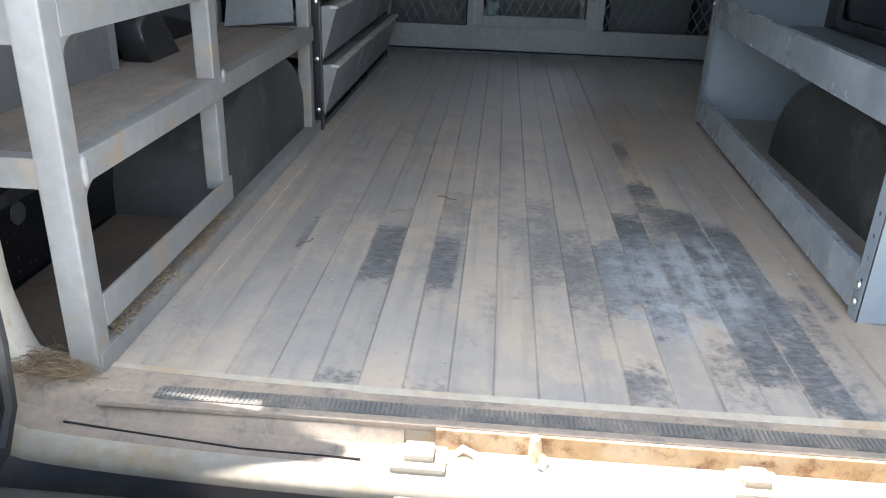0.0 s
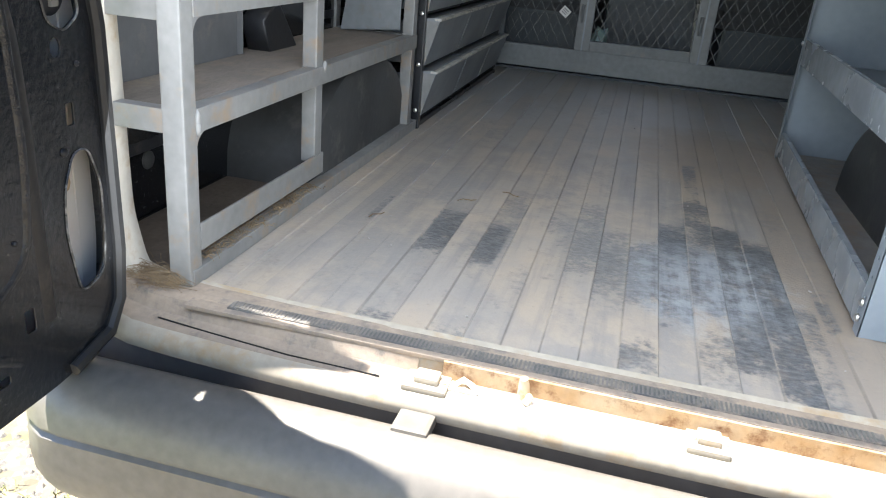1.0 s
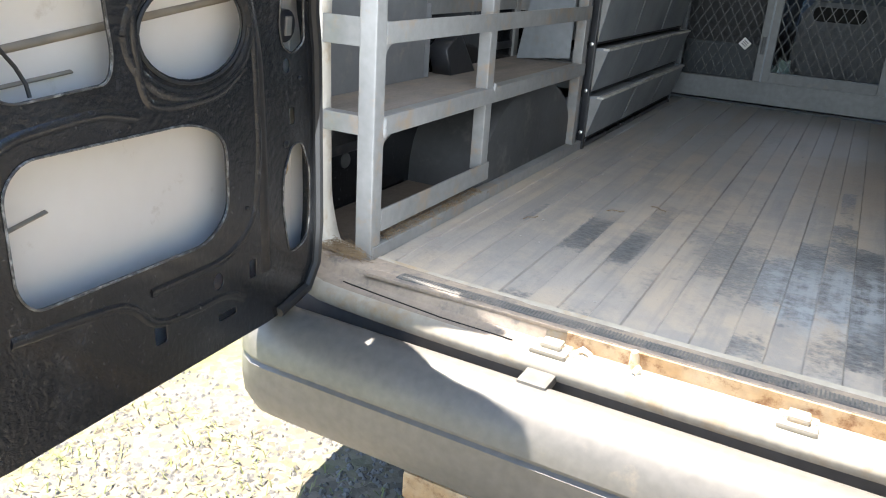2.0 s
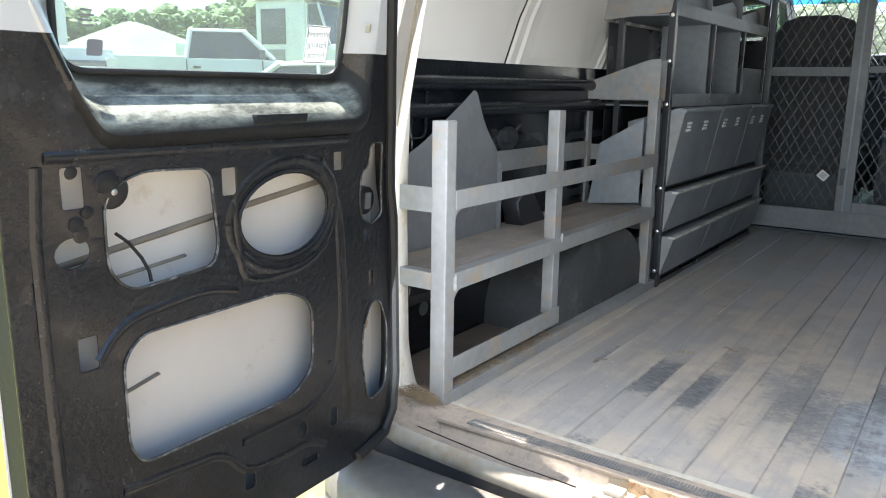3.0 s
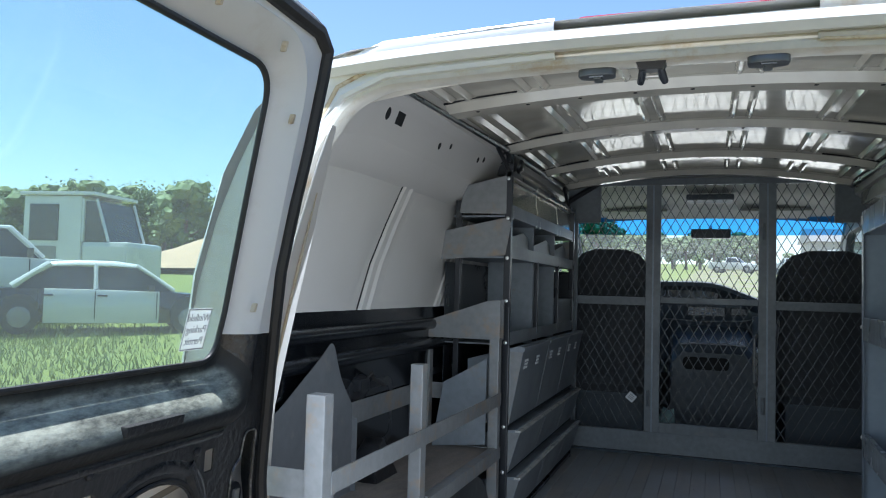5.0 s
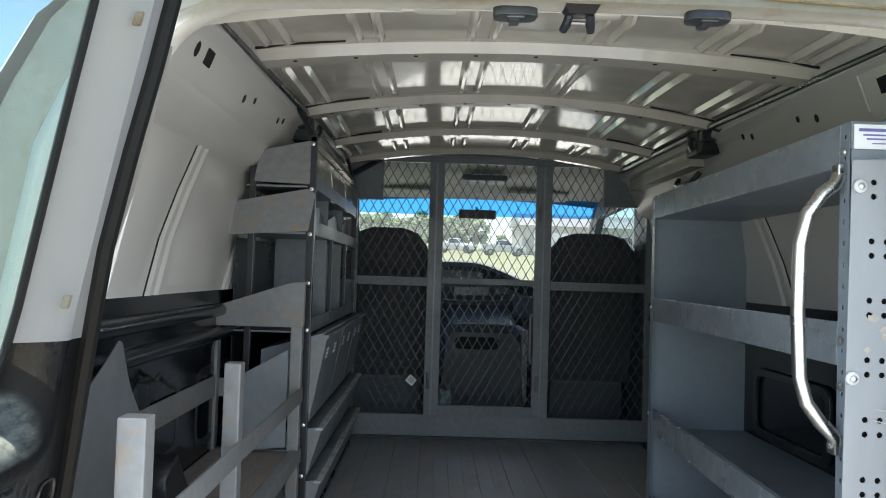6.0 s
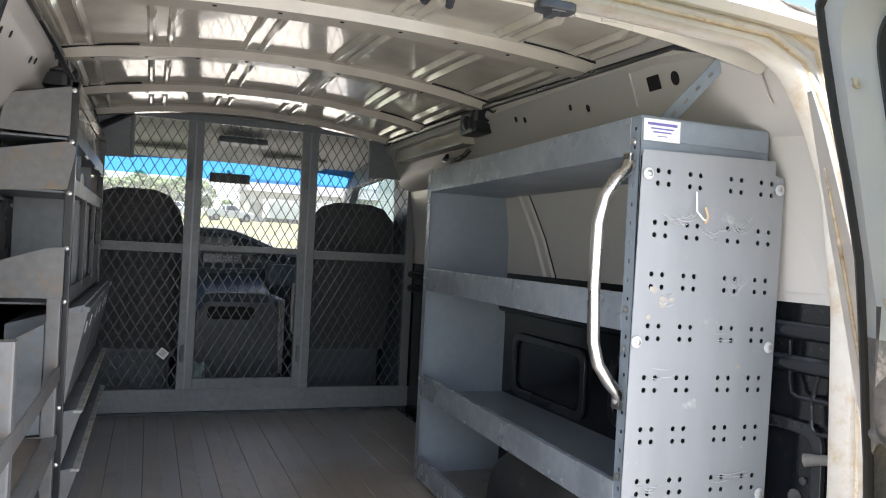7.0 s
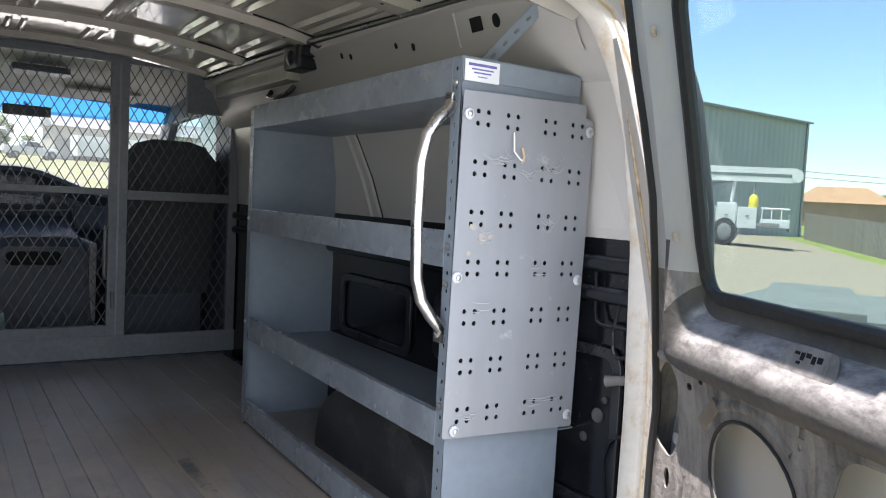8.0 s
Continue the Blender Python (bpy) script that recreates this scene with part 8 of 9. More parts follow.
def pickup(x, y, yaw):
    t = thing("pickup_truck", "white extended-cab pickup truck on the grass", "truck")
    part("cab", side_loft([(-0.85, 0.94, 0.92, 0.42, 1.10, 1.22), (0.7, 0.95, 0.92, 0.42, 1.10, 1.22)]), CAR_WHITE, t, smooth=True)
    part("bonnet", side_loft([(-2.75, 0.85, 0.75, 0.45, 0.9, 1.0), (-2.3, 0.93, 0.85, 0.42, 1.05, 1.15), (-0.85, 0.94, 0.92, 0.42, 1.10, 1.22)]), CAR_WHITE, t, smooth=True)
    part("bed", side_loft([(0.7, 0.96, 0.94, 0.45, 1.10, 1.25), (2.8, 0.96, 0.94, 0.48, 1.10, 1.26)]), CAR_WHITE, t, smooth=True)
    part("windows", loft([[(-1.1, -0.86, 1.2), (0.72, -0.86, 1.2), (0.72, 0.86, 1.2), (-1.1, 0.86, 1.2)], [(-0.45, -0.68, 1.74), (0.62, -0.68, 1.74), (0.62, 0.68, 1.74), (-0.45, 0.68, 1.74)]]), GLASS_DARK, t, "dark windows")
    part("roof", side_loft([(-0.5, 0.70, 0.64, 1.70, 1.76, 1.79), (0.66, 0.70, 0.64, 1.70, 1.76, 1.79)]), CAR_WHITE, t, smooth=True)
    for s in (-1, 1):
        for (xa, za), (xb, zb) in (((-1.08, 1.2), (-0.47, 1.74)), ((0.72, 1.2), (0.62, 1.74))):
            part("pillar", tube([(xa, s * 0.86, za), (xb, s * 0.685, zb)], 0.055, 6), CAR_WHITE, t)
        for xx in (-1.85, 1.75):
            wheel(t, xx, s * 0.85, 0.38, 0.38, 0.26)
        part("mirror", box(-0.9, -0.78, s * 1.05 - 0.1, s * 1.05 + 0.08, 1.2, 1.38, 0.03), CAR_BLACK, t)
        for xx in (-1.85, 1.75):
            part("wheel_arch", bolt(xx, s * 0.94, 0.47, (0, s, 0), 0.45, 0.018), RUBBER, t, "dark wheel arch", smooth=True)
        for xx in (-0.84, 0.70):
            part("door_seam", box(xx - 0.01, xx + 0.01, s * 0.955 - 0.006, s * 0.955 + 0.006, 0.50, 1.18, 0), RUBBER, t, "dark door seam")
        for xx in (0.50,):
            part("door_handle", box(xx - 0.08, xx + 0.08, s * 0.965 - 0.012, s * 0.965 + 0.012, 1.02, 1.06, 0.006), CAR_BLACK, t)
    part("bumper", box(2.78, 2.92, -0.92, 0.92, 0.50, 0.72, 0.03), RACK, t, "grey rear bumper")
    part("tailgate", box(2.79, 2.83, -0.80, 0.80, 0.74, 1.24, 0.015), CAR_WHITE, t, "white tailgate")
    t.matrix_basis = pose(*on_ground(x, y), 0, 0, yaw) @ Matrix.Diagonal((1.14, 1.14, 1.24, 1))
    return t


def heavy_truck(x, y, yaw):
    """A bonneted white work truck that faces along -y of its own."""
    t = thing("heavy_truck", "white bonneted work truck with a barred grille and square headlights", "truck")
    part("bonnet", box(-0.67, 0.67, -1.5, 0.0, 0.75, 1.60, 0.10), CAR_WHITE, t)
    for s in (-1, 1):
        part("fender", box(s * 0.76 - 0.22, s * 0.76 + 0.22, -1.38, 0.3, 0.72, 1.32, 0.12), CAR_WHITE, t)
        hl = part("headlight_panel", box(s * 0.80 - 0.15, s * 0.80 + 0.15, -1.42, -1.36, 0.94, 1.20, 0.03), RACK, t)
        part("headlight", box(s * 0.80 - 0.10, s * 0.80 + 0.10, -1.45, -1.41, 0.98, 1.16, 0.02), PAPER, hl)
        part("wheel", tube([(s * 0.78, -0.45, 0.48), (s * 0.8, -0.45, 0.48), (s * 1.06, -0.45, 0.48), (s * 1.08, -0.45, 0.48)], [0.4, 0.48, 0.48, 0.4], 20), RUBBER, t, smooth=True)
    part("mirror", box(-1.44, -1.26, 0.35, 0.42, 1.7, 2.15, 0.02), CAR_BLACK, t)
    g = part("grille", box(-0.62, 0.62, -1.53, -1.49, 0.78, 1.50, 0.02), CAR_BLACK, t, "dark grille opening")
    for k in range(7):
        part("slat", box(-0.61, 0.61, -1.56, -1.52, 0.81 + 0.10 * k, 0.855 + 0.10 * k, 0.01), CAR_WHITE, g)
    for s in (-1, 1):
        part("grille_post", box(s * 0.62 - 0.03, s * 0.62 + 0.03, -1.57, -1.50, 0.76, 1.52, 0.012), CAR_WHITE, g)
    part("cross_bar", box(-0.62, 0.62, -1.57, -1.53, 1.12, 1.18, 0.01), CAR_WHITE, g)
    part("bumper", box(-1.15, 1.15, -1.62, -1.48, 0.42, 0.72, 0.03), CAR_WHITE, t, "white front bumper")
    part("cab", box(-0.80, 0.80, 0.0, 1.6, 0.8, 2.35, 0.12), CAR_WHITE, t)
    part("visor", box(-0.80, 0.80, -0.30, 0.04, 2.30, 2.36, 0.02), CAR_BLACK, t, "black windscreen visor")
    for mx in (-0.5, 0.0, 0.5):
        part("marker_lamp", box(mx - 0.06, mx + 0.06, 0.06, 0.16, 2.33, 2.39, 0.02), RUST, t, "amber roof marker lamp")
    part("windscreen", box(-0.70, 0.70, -0.03, 0.02, 1.66, 2.22, 0.03), GLASS_DARK, t, "dark windscreen")
    part("box_body", box(-1.0, 1.0, 1.7, 6.5, 0.9, 1.7, 0.03), CAR_WHITE, t)
    t.matrix_basis = pose(*on_ground(x, y), 0, 0, yaw) @ Matrix.Diagonal((1.22, 1.15, 1.0, 1))
    return t


def step_van(x, y, yaw):
    t = thing("step_van", "pale grey cab-forward work truck with large cab windows", "truck")
    part("cab", box(-1.1, 1.1, -1.2, 1.0, 0.7, 3.1, 0.08), CAR_WHITE, t)
    part("roof", box(-1.2, 1.2, -1.75, 1.1, 3.1, 3.2, 0.03), CAR_WHITE, t, "overhanging roof")
    part("windscreen", loft([[(-1.0, -2.15, 1.80), (1.0, -2.15, 1.80), (1.0, -1.15, 1.80), (-1.0, -1.15, 1.80)], [(-1.0, -1.70, 2.95), (1.0, -1.70, 2.95), (1.0, -1.15, 2.95), (-1.0, -1.15, 2.95)]]), GLASS_DARK, t, "large sloping windscreen")
    part("nose", box(-1.05, 1.05, -2.9, -1.2, 0.7, 1.80, 0.15), CAR_WHITE, t)
    part("body", box(-1.1, 1.1, 1.1, 5.0, 0.8, 1.9, 0.05), CAR_WHITE, t)
    for s in (-1, 1):
        part("side_window", box(s * 1.1 - 0.03, s * 1.1 + 0.03, -0.35, 0.75, 1.8, 2.85, 0.03), GLASS_DARK, t, "large side window")
        part("side_panel", box(s * 1.1 - 0.03, s * 1.1 + 0.03, -0.3, 0.7, 0.9, 1.65, 0.03), RACK, t, "grey lower side panel")
        part("pillar", tube([(s * 1.02, -2.18, 1.8), (s * 1.02, -1.70, 3.0)], 0.05, 6), CAR_WHITE, t)
        part("pillar", tube([(s * 1.02, -1.22, 1.8), (s * 1.02, -1.22, 3.0)], 0.06, 6), CAR_WHITE, t)
        for yy in (-2.0, 3.2):
            part("wheel", tube([(s * 0.78, yy, 0.45), (s * 0.8, yy, 0.45), (s * 1.04, yy, 0.45), (s * 1.06, yy, 0.45)], [0.38, 0.45, 0.45, 0.38], 20), RUBBER, t, smooth=True)
    t.matrix_basis = pose(*on_ground(x, y), 0, 0, yaw) @ Matrix.Diagonal((0.98, 0.9, 1.08, 1))
    return t


def bucket_truck(x, y, yaw):
    """A work truck along its own x axis, rear towards +x, boom folded level over the bed."""
    t = thing("bucket_truck", "white utility truck with a folded boom lift and a yellow keg", "truck")
    part("cab", side_loft([(-5.2, 0.9, 0.85, 0.5, 1.0, 1.15), (-4.2, 0.95, 0.8, 0.5, 1.1, 1.85), (-2.9, 0.95, 0.8, 0.5, 1.1, 1.9)]), CAR_WHITE, t, smooth=True)
    part("bed", box(-2.8, 0.9, -0.95, 0.95, 0.62, 0.74, 0.02), RACK, t)
    for k in range(4):
        for s in (-1, 1):
            lk = part("locker", box(-2.7 + 0.72 * k, -2.04 + 0.72 * k, s * 0.78 - 0.2, s * 0.78 + 0.2, 0.55, 1.30 - 0.12 * (k % 2), 0.03), CAR_WHITE, t, "white side locker")
            part("handle", box(-2.42 + 0.72 * k, -2.30 + 0.72 * k, s * 0.99 - 0.01, s * 0.99 + 0.01, 0.9, 0.94, 0.005), RACK, lk)
    part("tail_rack", box(0.25, 1.25, -0.9, 0.9, 0.60, 0.85, 0.03), CAR_WHITE, t, "white tail rack")
    part("pedestal", tube([(-2.3, 0, 0.7), (-2.3, 0, 2.1)], 0.26, 12), CAR_WHITE, t, smooth=True)
    for z0, z1, xa, xb, half in ((2.24, 2.44, -3.6, 1.40, 0.15), (1.98, 2.16, -2.6, 1.30, 0.12)):
        part("boom", loft([[(px, -half, za), (px, half, za), (px, half, zb), (px, -half, zb)] for px, za, zb in ((xa, z0, z1), (xb, z0 - 0.03, z1 - 0.05))]), CAR_WHITE, t, "white boom arm")
    part("elbow", tube([(1.42, -0.20, 2.16), (1.42, 0.20, 2.16)], 0.20, 12), CAR_WHITE, t, "round boom elbow", smooth=True)
    part("ram", tube([(-2.2, 0.0, 1.75), (-0.4, 0.0, 2.02)], 0.045, 8), RACK, t, "grey hydraulic ram", smooth=True)
    for px in (0.30, 0.62, 0.95):
        part("rack_post", tube([(px, -0.86, 0.84), (px, -0.86, 1.16)], 0.028, 6), CAR_WHITE, t)
    part("rack_bar", tube([(0.25, -0.86, 1.16), (1.22, -0.86, 1.16)], 0.028, 6), CAR_WHITE, t)
    part("tail_board", box(1.22, 1.27, -0.9, 0.9, 0.50, 1.02, 0.02), RACK, t, "grey tail board")
    part("boom_rest", tube([(-0.85, 0.0, 0.9), (-0.72, 0.0, 2.02)], 0.07, 8), CAR_WHITE, t, smooth=True)
    part("stay", tube([(-0.1, -0.3, 0.9), (0.0, 0.0, 2.0)], 0.03, 6), RACK, t)
    part("keg", tube([(-0.02, -0.6, 1.16), (-0.02, -0.6, 1.20), (-0.02, -0.6, 1.46), (-0.02, -0.6, 1.56)], [0.15, 0.17, 0.16, 0.08], 14), surface("yellow_tank", (0.75, 0.6, 0.05), rough=0.5), t, "yellow water keg", smooth=True)
    for s in (-1, 1):
        for xx in (-4.3, -0.95):
            wheel(t, xx, s * 0.85, 0.42, 0.42, 0.3)
    t.matrix_basis = pose(*on_ground(x, y), 0, 0, yaw) @ Matrix.Diagonal((1.05, 1.15, 1.3, 1))
    return t


heavy_truck(-6.94, 1.63, 76)
sedan(-11.8, 11.2, 224)
pickup(-15.7, 11.6, 229)
step_van(-19.4, 17.8, 100)


def building():
    t = thing("metal_building", "large grey corrugated steel shed with a shallow roof", "building")
    clad = surface("grey_cladding", (0.31, 0.33, 0.32), (0.27, 0.285, 0.275), rough=0.5, patch=0.3, bump=0.05)
    # near wall as vertical corrugation
    bm = bmesh.new()
    pts = []
    for k in range(121):
        pts.append((k * 0.25, 0.04 if k % 2 else 0.0))
    for (xa, ya), (xb, yb) in zip(pts, pts[1:]):
        bm.faces.new([bm.verts.new(v) for v in ((xa, ya, 0), (xb, yb, 0), (xb, yb, 5.9), (xa, ya, 5.9))])
    part("wall", bm, clad, t)
    bm = bmesh.new()
    bm.faces.new([bm.verts.new(v) for v in ((0, 0, 0), (0, -18, 0), (0, -18, 5.9), (0, -9, 7.2), (0, 0, 5.9))])
    part("wall", bm, clad, t)
    bm = bmesh.new()
    bm.faces.new([bm.verts.new(v) for v in ((30, 0, 0), (30, -18, 0), (30, -18, 5.9), (30, -9, 7.2), (30, 0, 5.9))])
    part("wall", bm, clad, t)
    part("roof", loft([[(-0.2, 0.3, 5.85), (-0.2, -9, 7.25), (-0.2, -18.3, 5.85), (-0.2, -18.3, 5.95), (-0.2, -9, 7.4), (-0.2, 0.3, 5.95)], [(30.2, 0.3, 5.85), (30.2, -9, 7.25), (30.2, -18.3, 5.85), (30.2, -18.3, 5.95), (30.2, -9, 7.4), (30.2, 0.3, 5.95)]]), RACK, t)
    part("trim", box(-0.1, 0.1, -0.1, 0.1, 0, 5.9, 0.02), RACK, t)
    part("vent_pipe", tube([(8, -3, 6.2), (8, -3, 7.6)], 0.15, 8), RACK, t)
    return t


b = building()
b.matrix_basis = pose(*on_ground(42.5, 25.0), 0, 0, 182) @ Matrix.Diagonal((1, 1, 1.137, 1))
bucket_truck(26.6, 17.3, -56)
fence = thing("board_fence", "weathered grey board fence along the lot", "fence", (0, 0, 0))
FENCE = surface("weathered_board", (0.27, 0.235, 0.20), (0.19, 0.165, 0.14), rough=0.9, grain=20, patch=1.5, bump=0.3, stretch=(1, 1, 0.2))
fm = box(-0.055, 0.055, -0.012, 0.012, 0, 1.45, 0.01)
first = part("board", fm, FENCE, fence)
fence.matrix_basis = pose(*on_ground(39.6, 22.9), 0, 0, -137.6)
for k in range(1, 150):
    o = new("board", first.data)
    o.parent = fence
    o.location = (0.16 * k, 0, 0.03 * math.sin(k * 1.7) - 0.004 * k)
for zz in (0.35, 1.15):
    part("rail", box(0, 24, 0.014, 0.05, zz, zz + 0.09, 0.01, m=pose(0, 0, 0, 0, 1.4, 0)), FENCE, fence)
house = thing("brick_house", "low brick house with a brown hipped roof behind the fence", "house")
part("wall", box(-7, 7, -4, 4, 0, 2.7, 0.05), surface("tan_brick", (0.42, 0.26, 0.18), rough=0.9, patch=1), house)
part("roof", loft([[(-7.6, -4.6, 2.6), (7.6, -4.6, 2.6), (7.6, 4.6, 2.6), (-7.6, 4.6, 2.6)], [(-4, -0.2, 4.3), (4, -0.2, 4.3), (4, 0.2, 4.3), (-4, 0.2, 4.3)]]), surface("brown_shingle", (0.36, 0.2, 0.11), rough=0.9, patch=1), house)
house.matrix_basis = pose(*on_ground(78.4, 42.4), 0, 0, -50) @ Matrix.Diagonal((0.6, 0.7, 1.0, 1))


# a covered cargo box close by the open door
t = thing("cargo_box", "grey-green metal cargo box with a flat overhanging lid", "cargo box")
BOX_GREEN = surface("grey_green_metal", (0.125, 0.132, 0.115), (0.105, 0.11, 0.096), rough=0.6, patch=1.5, bump=0.05)
part("body", box(-0.75, 1.5, -0.9, 0.9, 0.0, 1.04, 0.02), BOX_GREEN, t)
part("lid", box(-0.37, 0.20, -0.95, 0.9, 1.12, 1.175, 0.008), BOX_GREEN, t, "flat lid")
part("deck", loft([[(-0.62, -0.92, 0.98), (-0.62, 0.9, 0.98), (-0.62, 0.9, 1.03), (-0.62, -0.92, 1.03)], [(-0.37, -0.92, 1.08), (-0.37, 0.9, 1.08), (-0.37, 0.9, 1.125), (-0.37, -0.92, 1.125)], [(1.5, -0.92, 1.08), (1.5, 0.9, 1.08), (1.5, 0.9, 1.125), (1.5, -0.92, 1.125)]]), BOX_GREEN, t, "sloped cover")
part("seam", box(-0.37, 0.22, -0.908, -0.900, 0.93, 0.945, 0), RACK, t)
part("seam", box(0.24, 0.26, -0.912, -0.900, 0.4, 1.08, 0), RACK, t)
t.matrix_basis = pose(4.63, 1.77, -0.78, 0, 0, -59.5) @ Matrix.Diagonal((1, 1, 0.94, 1))


# gravel stockpile
def mound(x, y, r, h, name, label, mat):
    bm = bmesh.new()
    rings = []
    for k in range(9):
        q = k / 8
        rr = r * (1 - q) + 0.3
        rings.append([(rr * math.cos(a) * (1 + 0.12 * noise.noise(Vector((math.cos(a) * 2, math.sin(a) * 2, q * 3)))), rr * math.sin(a), h * (1 - (1 - q) ** 1.25) + 0.2 * noise.noise(Vector((a, q * 4, 2)))) for a in [2 * math.pi * j / 28 for j in range(28)]])
    loft(rings, bm=bm)
    ob = tagged(part(name, bm, mat, smooth=True), label, "stockpile")
    ob.location = on_ground(x, y)


mound(-58, 37, 10, 4.6, "gravel_pile", "large pale grey gravel stockpile", surface("pale_gravel", (0.215, 0.20, 0.17), (0.175, 0.165, 0.14), rough=0.95, patch=0.5, bump=0.5))
mound(-40, 62, 13, 4.6, "dirt_pile", "tan dirt stockpile beyond the parked cars", surface("tan_dirt", (0.45, 0.31, 0.2), (0.38, 0.27, 0.18), rough=0.95, patch=0.5, bump=0.5))

# trees: each a trunk, limbs and a crown of small leaf clumps
LEAF = surface("summer_leaves", (0.085, 0.135, 0.035), (0.14, 0.20, 0.062), rough=0.6, grain=3, patch=0.7, bump=0.0)
BARK = surface("grey_bark", (0.16, 0.12, 0.09), rough=0.95, patch=4, bump=0.6)


def tree_meshes(seed):
    r = random.Random(seed)
    trunk = bmesh.new()
    tube([(0, 0, -0.3), (0.1, 0.05, 2.0), (0.0, 0.1, 4.5), (0.15, 0.0, 6.5)], [0.32, 0.25, 0.17, 0.06], 8, trunk)
    tips = []
    for k in range(9):
        a = k * 2.4 + r.random()
        z = 2.0 + 0.45 * k
        ln = r.uniform(1.6, 2.8) * (1 - 0.05 * k)
        tip = (math.cos(a) * ln, math.sin(a) * ln, z + r.uniform(0.8, 1.8))
        tube([(0.05, 0.05, z), (tip[0] * 0.5, tip[1] * 0.5, z + 0.5), tip], [0.10, 0.06, 0.02], 5, trunk)
        tips.append(tip)
    tips += [(0.1, 0, 7.0), (0.4, -0.5, 6.2), (-0.6, 0.3, 6.0)]
    crown_bm = bmesh.new()
    for tx, ty, tz in tips:
        # a few lumpy sprays round each limb's tip, with loose leaves about them
        for k in range(4):
            c = Vector((tx + r.gauss(0, 0.55), ty + r.gauss(0, 0.55), tz + r.gauss(0, 0.42)))
            lump = bmesh.new()
            bmesh.ops.create_icosphere(lump, subdivisions=2, radius=r.uniform(0.45, 0.8))
            for v in lump.verts:
                v.co = v.co * (1 + 0.55 * noise.noise(v.co * 2.6 + c * 3.1)) * r.uniform(0.82, 1.18) + c
            join(crown_bm, lump)
        for k in range(190):
            v = Vector((r.gauss(0, 0.64), r.gauss(0, 0.64), r.gauss(0, 0.48)))
            c = Vector((tx, ty, tz)) + v
            n = (v.normalized() + Vector((r.gauss(0, 0.5), r.gauss(0, 0.5), r.gauss(0.5, 0.5)))).normalized()
            u = n.orthogonal().normalized() * r.uniform(0.09, 0.17)
            w = n.cross(u).normalized() * r.uniform(0.08, 0.15)
            crown_bm.faces.new([crown_bm.verts.new(c + q) for q in (-u, -w * 0.9, u, w)])
    return trunk, crown_bm


protos = []
for seed in (3, 8, 14):
    tr, cr = tree_meshes(seed)
    t = thing("tree", "leafy green tree in the wood beyond the lot", "tree", (0, 0, 0), "tree line")
    part("trunk", tr, BARK, t, smooth=True)
    part("crown", cr, LEAF, t)
    protos.append(t)
r = random.Random(21)
spots = []
for k in range(96):
    az = radians(-72 + 0.68 * k)
    dist = 92 + r.uniform(-10, 14)
    tall = 0.78 + 0.30 * math.exp(-((k - 48) / 20) ** 2)
    spots.append((math.sin(az) * dist, math.cos(az) * dist, tall * r.uniform(0.85, 1.15)))
for k in range(20):
    az = radians(-15 + 0.95 * k)
    dist = 150 + r.uniform(-10, 12)
    spots.append((math.sin(az) * dist, math.cos(az) * dist, r.uniform(0.72, 0.92)))
for k in range(26):
    az = radians(-7 + 1.5 * k)
    dist = 230 + r.uniform(-14, 20)
    spots.append((math.sin(az) * dist, math.cos(az) * dist, r.uniform(0.55, 0.8)))
for k in range(12):
    az = radians(62 + 2.0 * k)
    dist = 130 + r.uniform(-8, 14)
    spots.append((math.sin(az) * dist, math.cos(az) * dist, r.uniform(0.5, 0.7)))
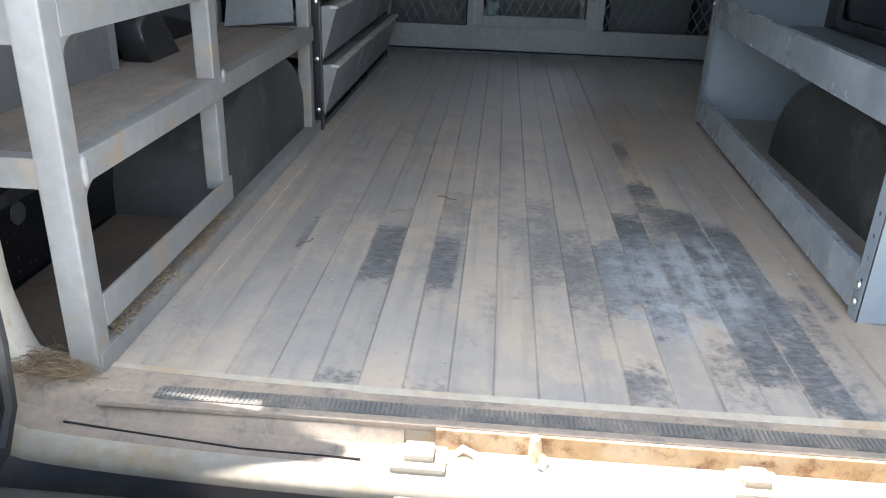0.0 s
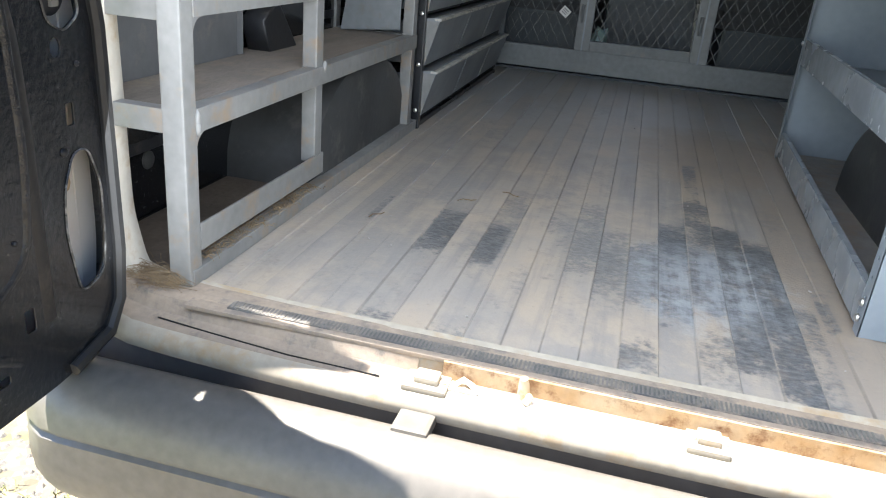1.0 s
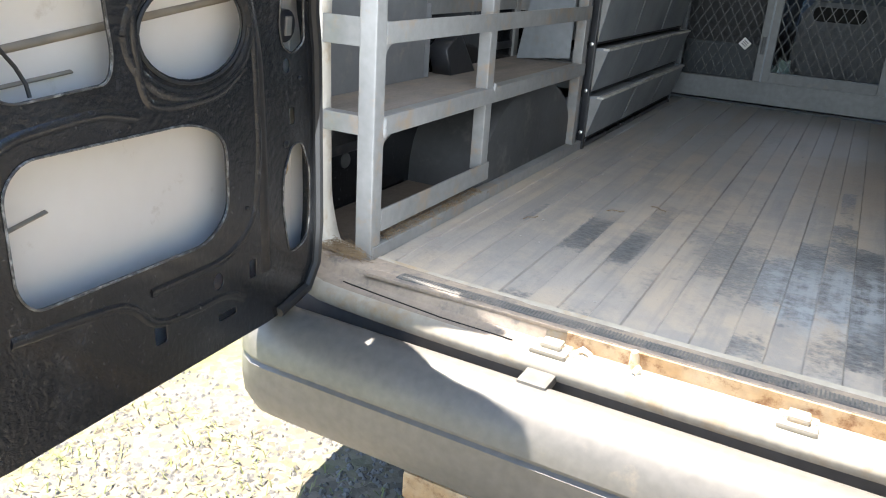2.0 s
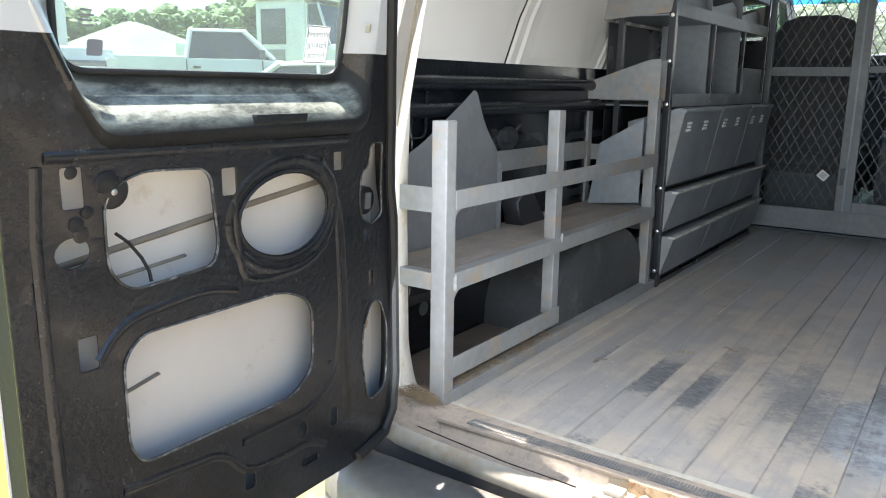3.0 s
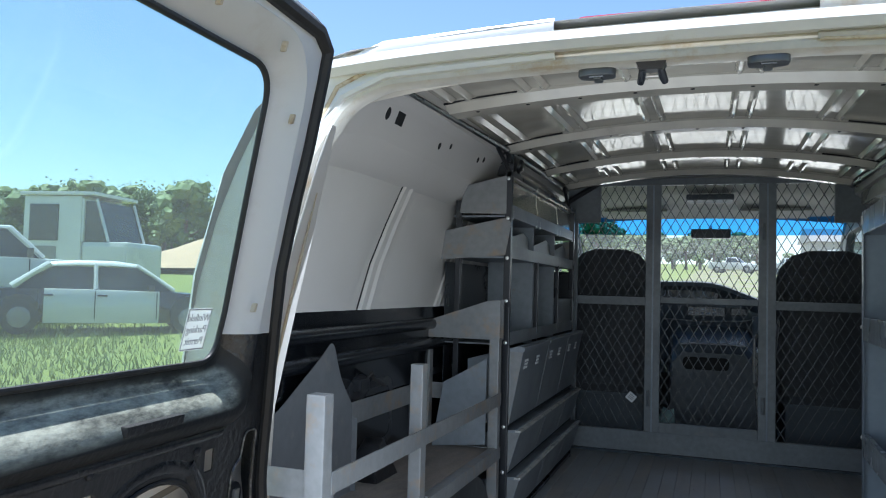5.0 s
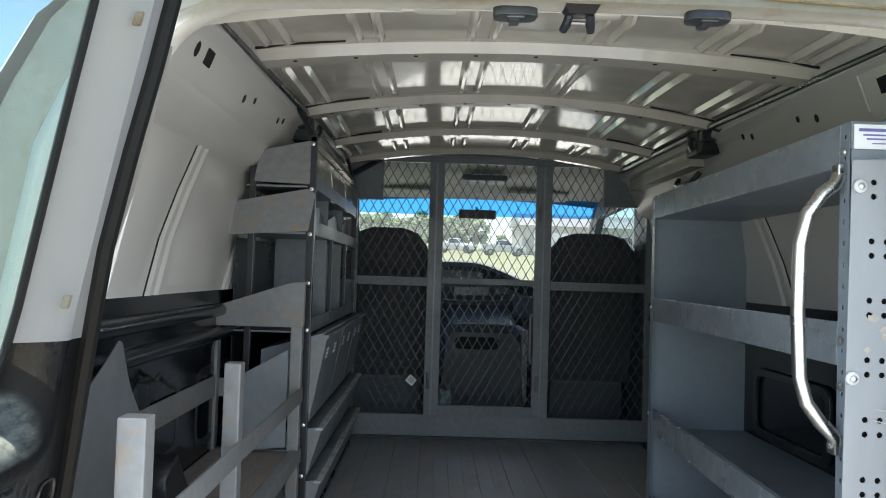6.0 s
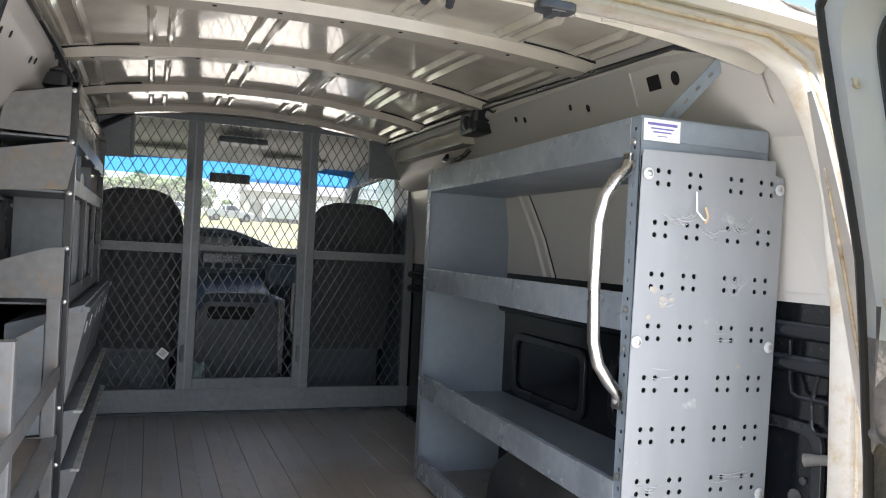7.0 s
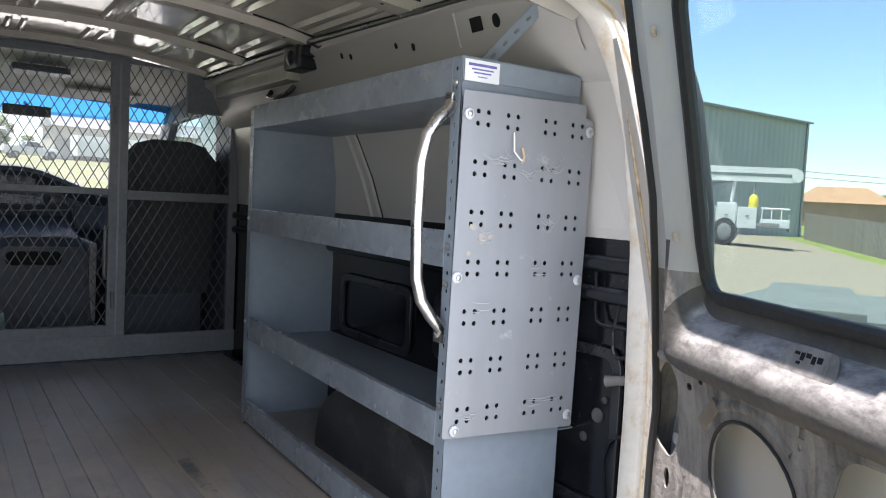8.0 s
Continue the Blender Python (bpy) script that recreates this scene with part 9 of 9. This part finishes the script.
for i, (x, y, s) in enumerate(spots):
    src = protos[i % 3]
    if i < 3:
        o = src
    else:
        o = copy_thing(src, Matrix.Identity(4))
    o.matrix_basis = pose(*on_ground(x, y), 0, 0, r.uniform(0, 360)) @ Matrix.Diagonal((s * 1.15, s * 1.15, s, 1))
# low white vehicles and a shed far ahead, seen through the windscreen
pick3 = copy_thing(bpy.data.objects["pickup_truck"], pose(*on_ground(9.5, 106), 0, 0, 190))
pick2 = copy_thing(bpy.data.objects["pickup_truck"], pose(*on_ground(3.0, 114), 0, 0, 160))
t = thing("white_trailer", "white box trailer parked at the far side of the lot", "trailer")
part("body", box(-4, 4, -1.2, 1.2, 0.9, 3.3, 0.05), CAR_WHITE, t)
part("skirt", box(-3.6, 3.6, -1.1, 1.1, 0.4, 0.9, 0.03), CAR_BLACK, t)
t.matrix_basis = pose(*on_ground(17.0, 98.0), 0, 0, 12)
t = thing("tan_shed", "long tan metal shed beyond the lot", "building")
part("wall", box(-16, 16, -4, 4, 0, 3.4, 0.05), surface("tan_cladding", (0.42, 0.39, 0.34), rough=0.7, patch=0.5), t)
part("roof", loft([[(-16.5, -4.5, 3.3), (16.5, -4.5, 3.3), (16.5, 4.5, 3.3), (-16.5, 4.5, 3.3)], [(-16.5, -0.2, 4.8), (16.5, -0.2, 4.8), (16.5, 0.2, 4.8), (-16.5, 0.2, 4.8)]]), RACK, t)
part("door", box(-4, -1, -4.1, -3.95, 0, 2.8, 0.02), CAR_WHITE, t)
part("door", box(4, 7, -4.1, -3.95, 0, 2.8, 0.02), CAR_WHITE, t)
t.matrix_basis = pose(*on_ground(30.0, 132.0), 0, 0, 6) @ Matrix.Diagonal((1, 1, 1.5, 1))
line = thing("power_line", "two black overhead power cables between wooden poles", "power line")
for x, y in ((92.0, 78.0), (170.0, 62.0)):
    part("pole", tube([(x, y, ground_z(y, x)), (x, y, 9.6)], [0.16, 0.11], 8), BARK, line, "wooden pole", smooth=True)
for z in (8.3, 9.3):
    part("cable", tube([(92.0 + 78.0 * k / 8, 78.0 - 16.0 * k / 8, z - 0.5 * (1 - ((k - 4) / 4) ** 2)) for k in range(9)], 0.045, 6), RUBBER, line, "sagging cable", smooth=True)
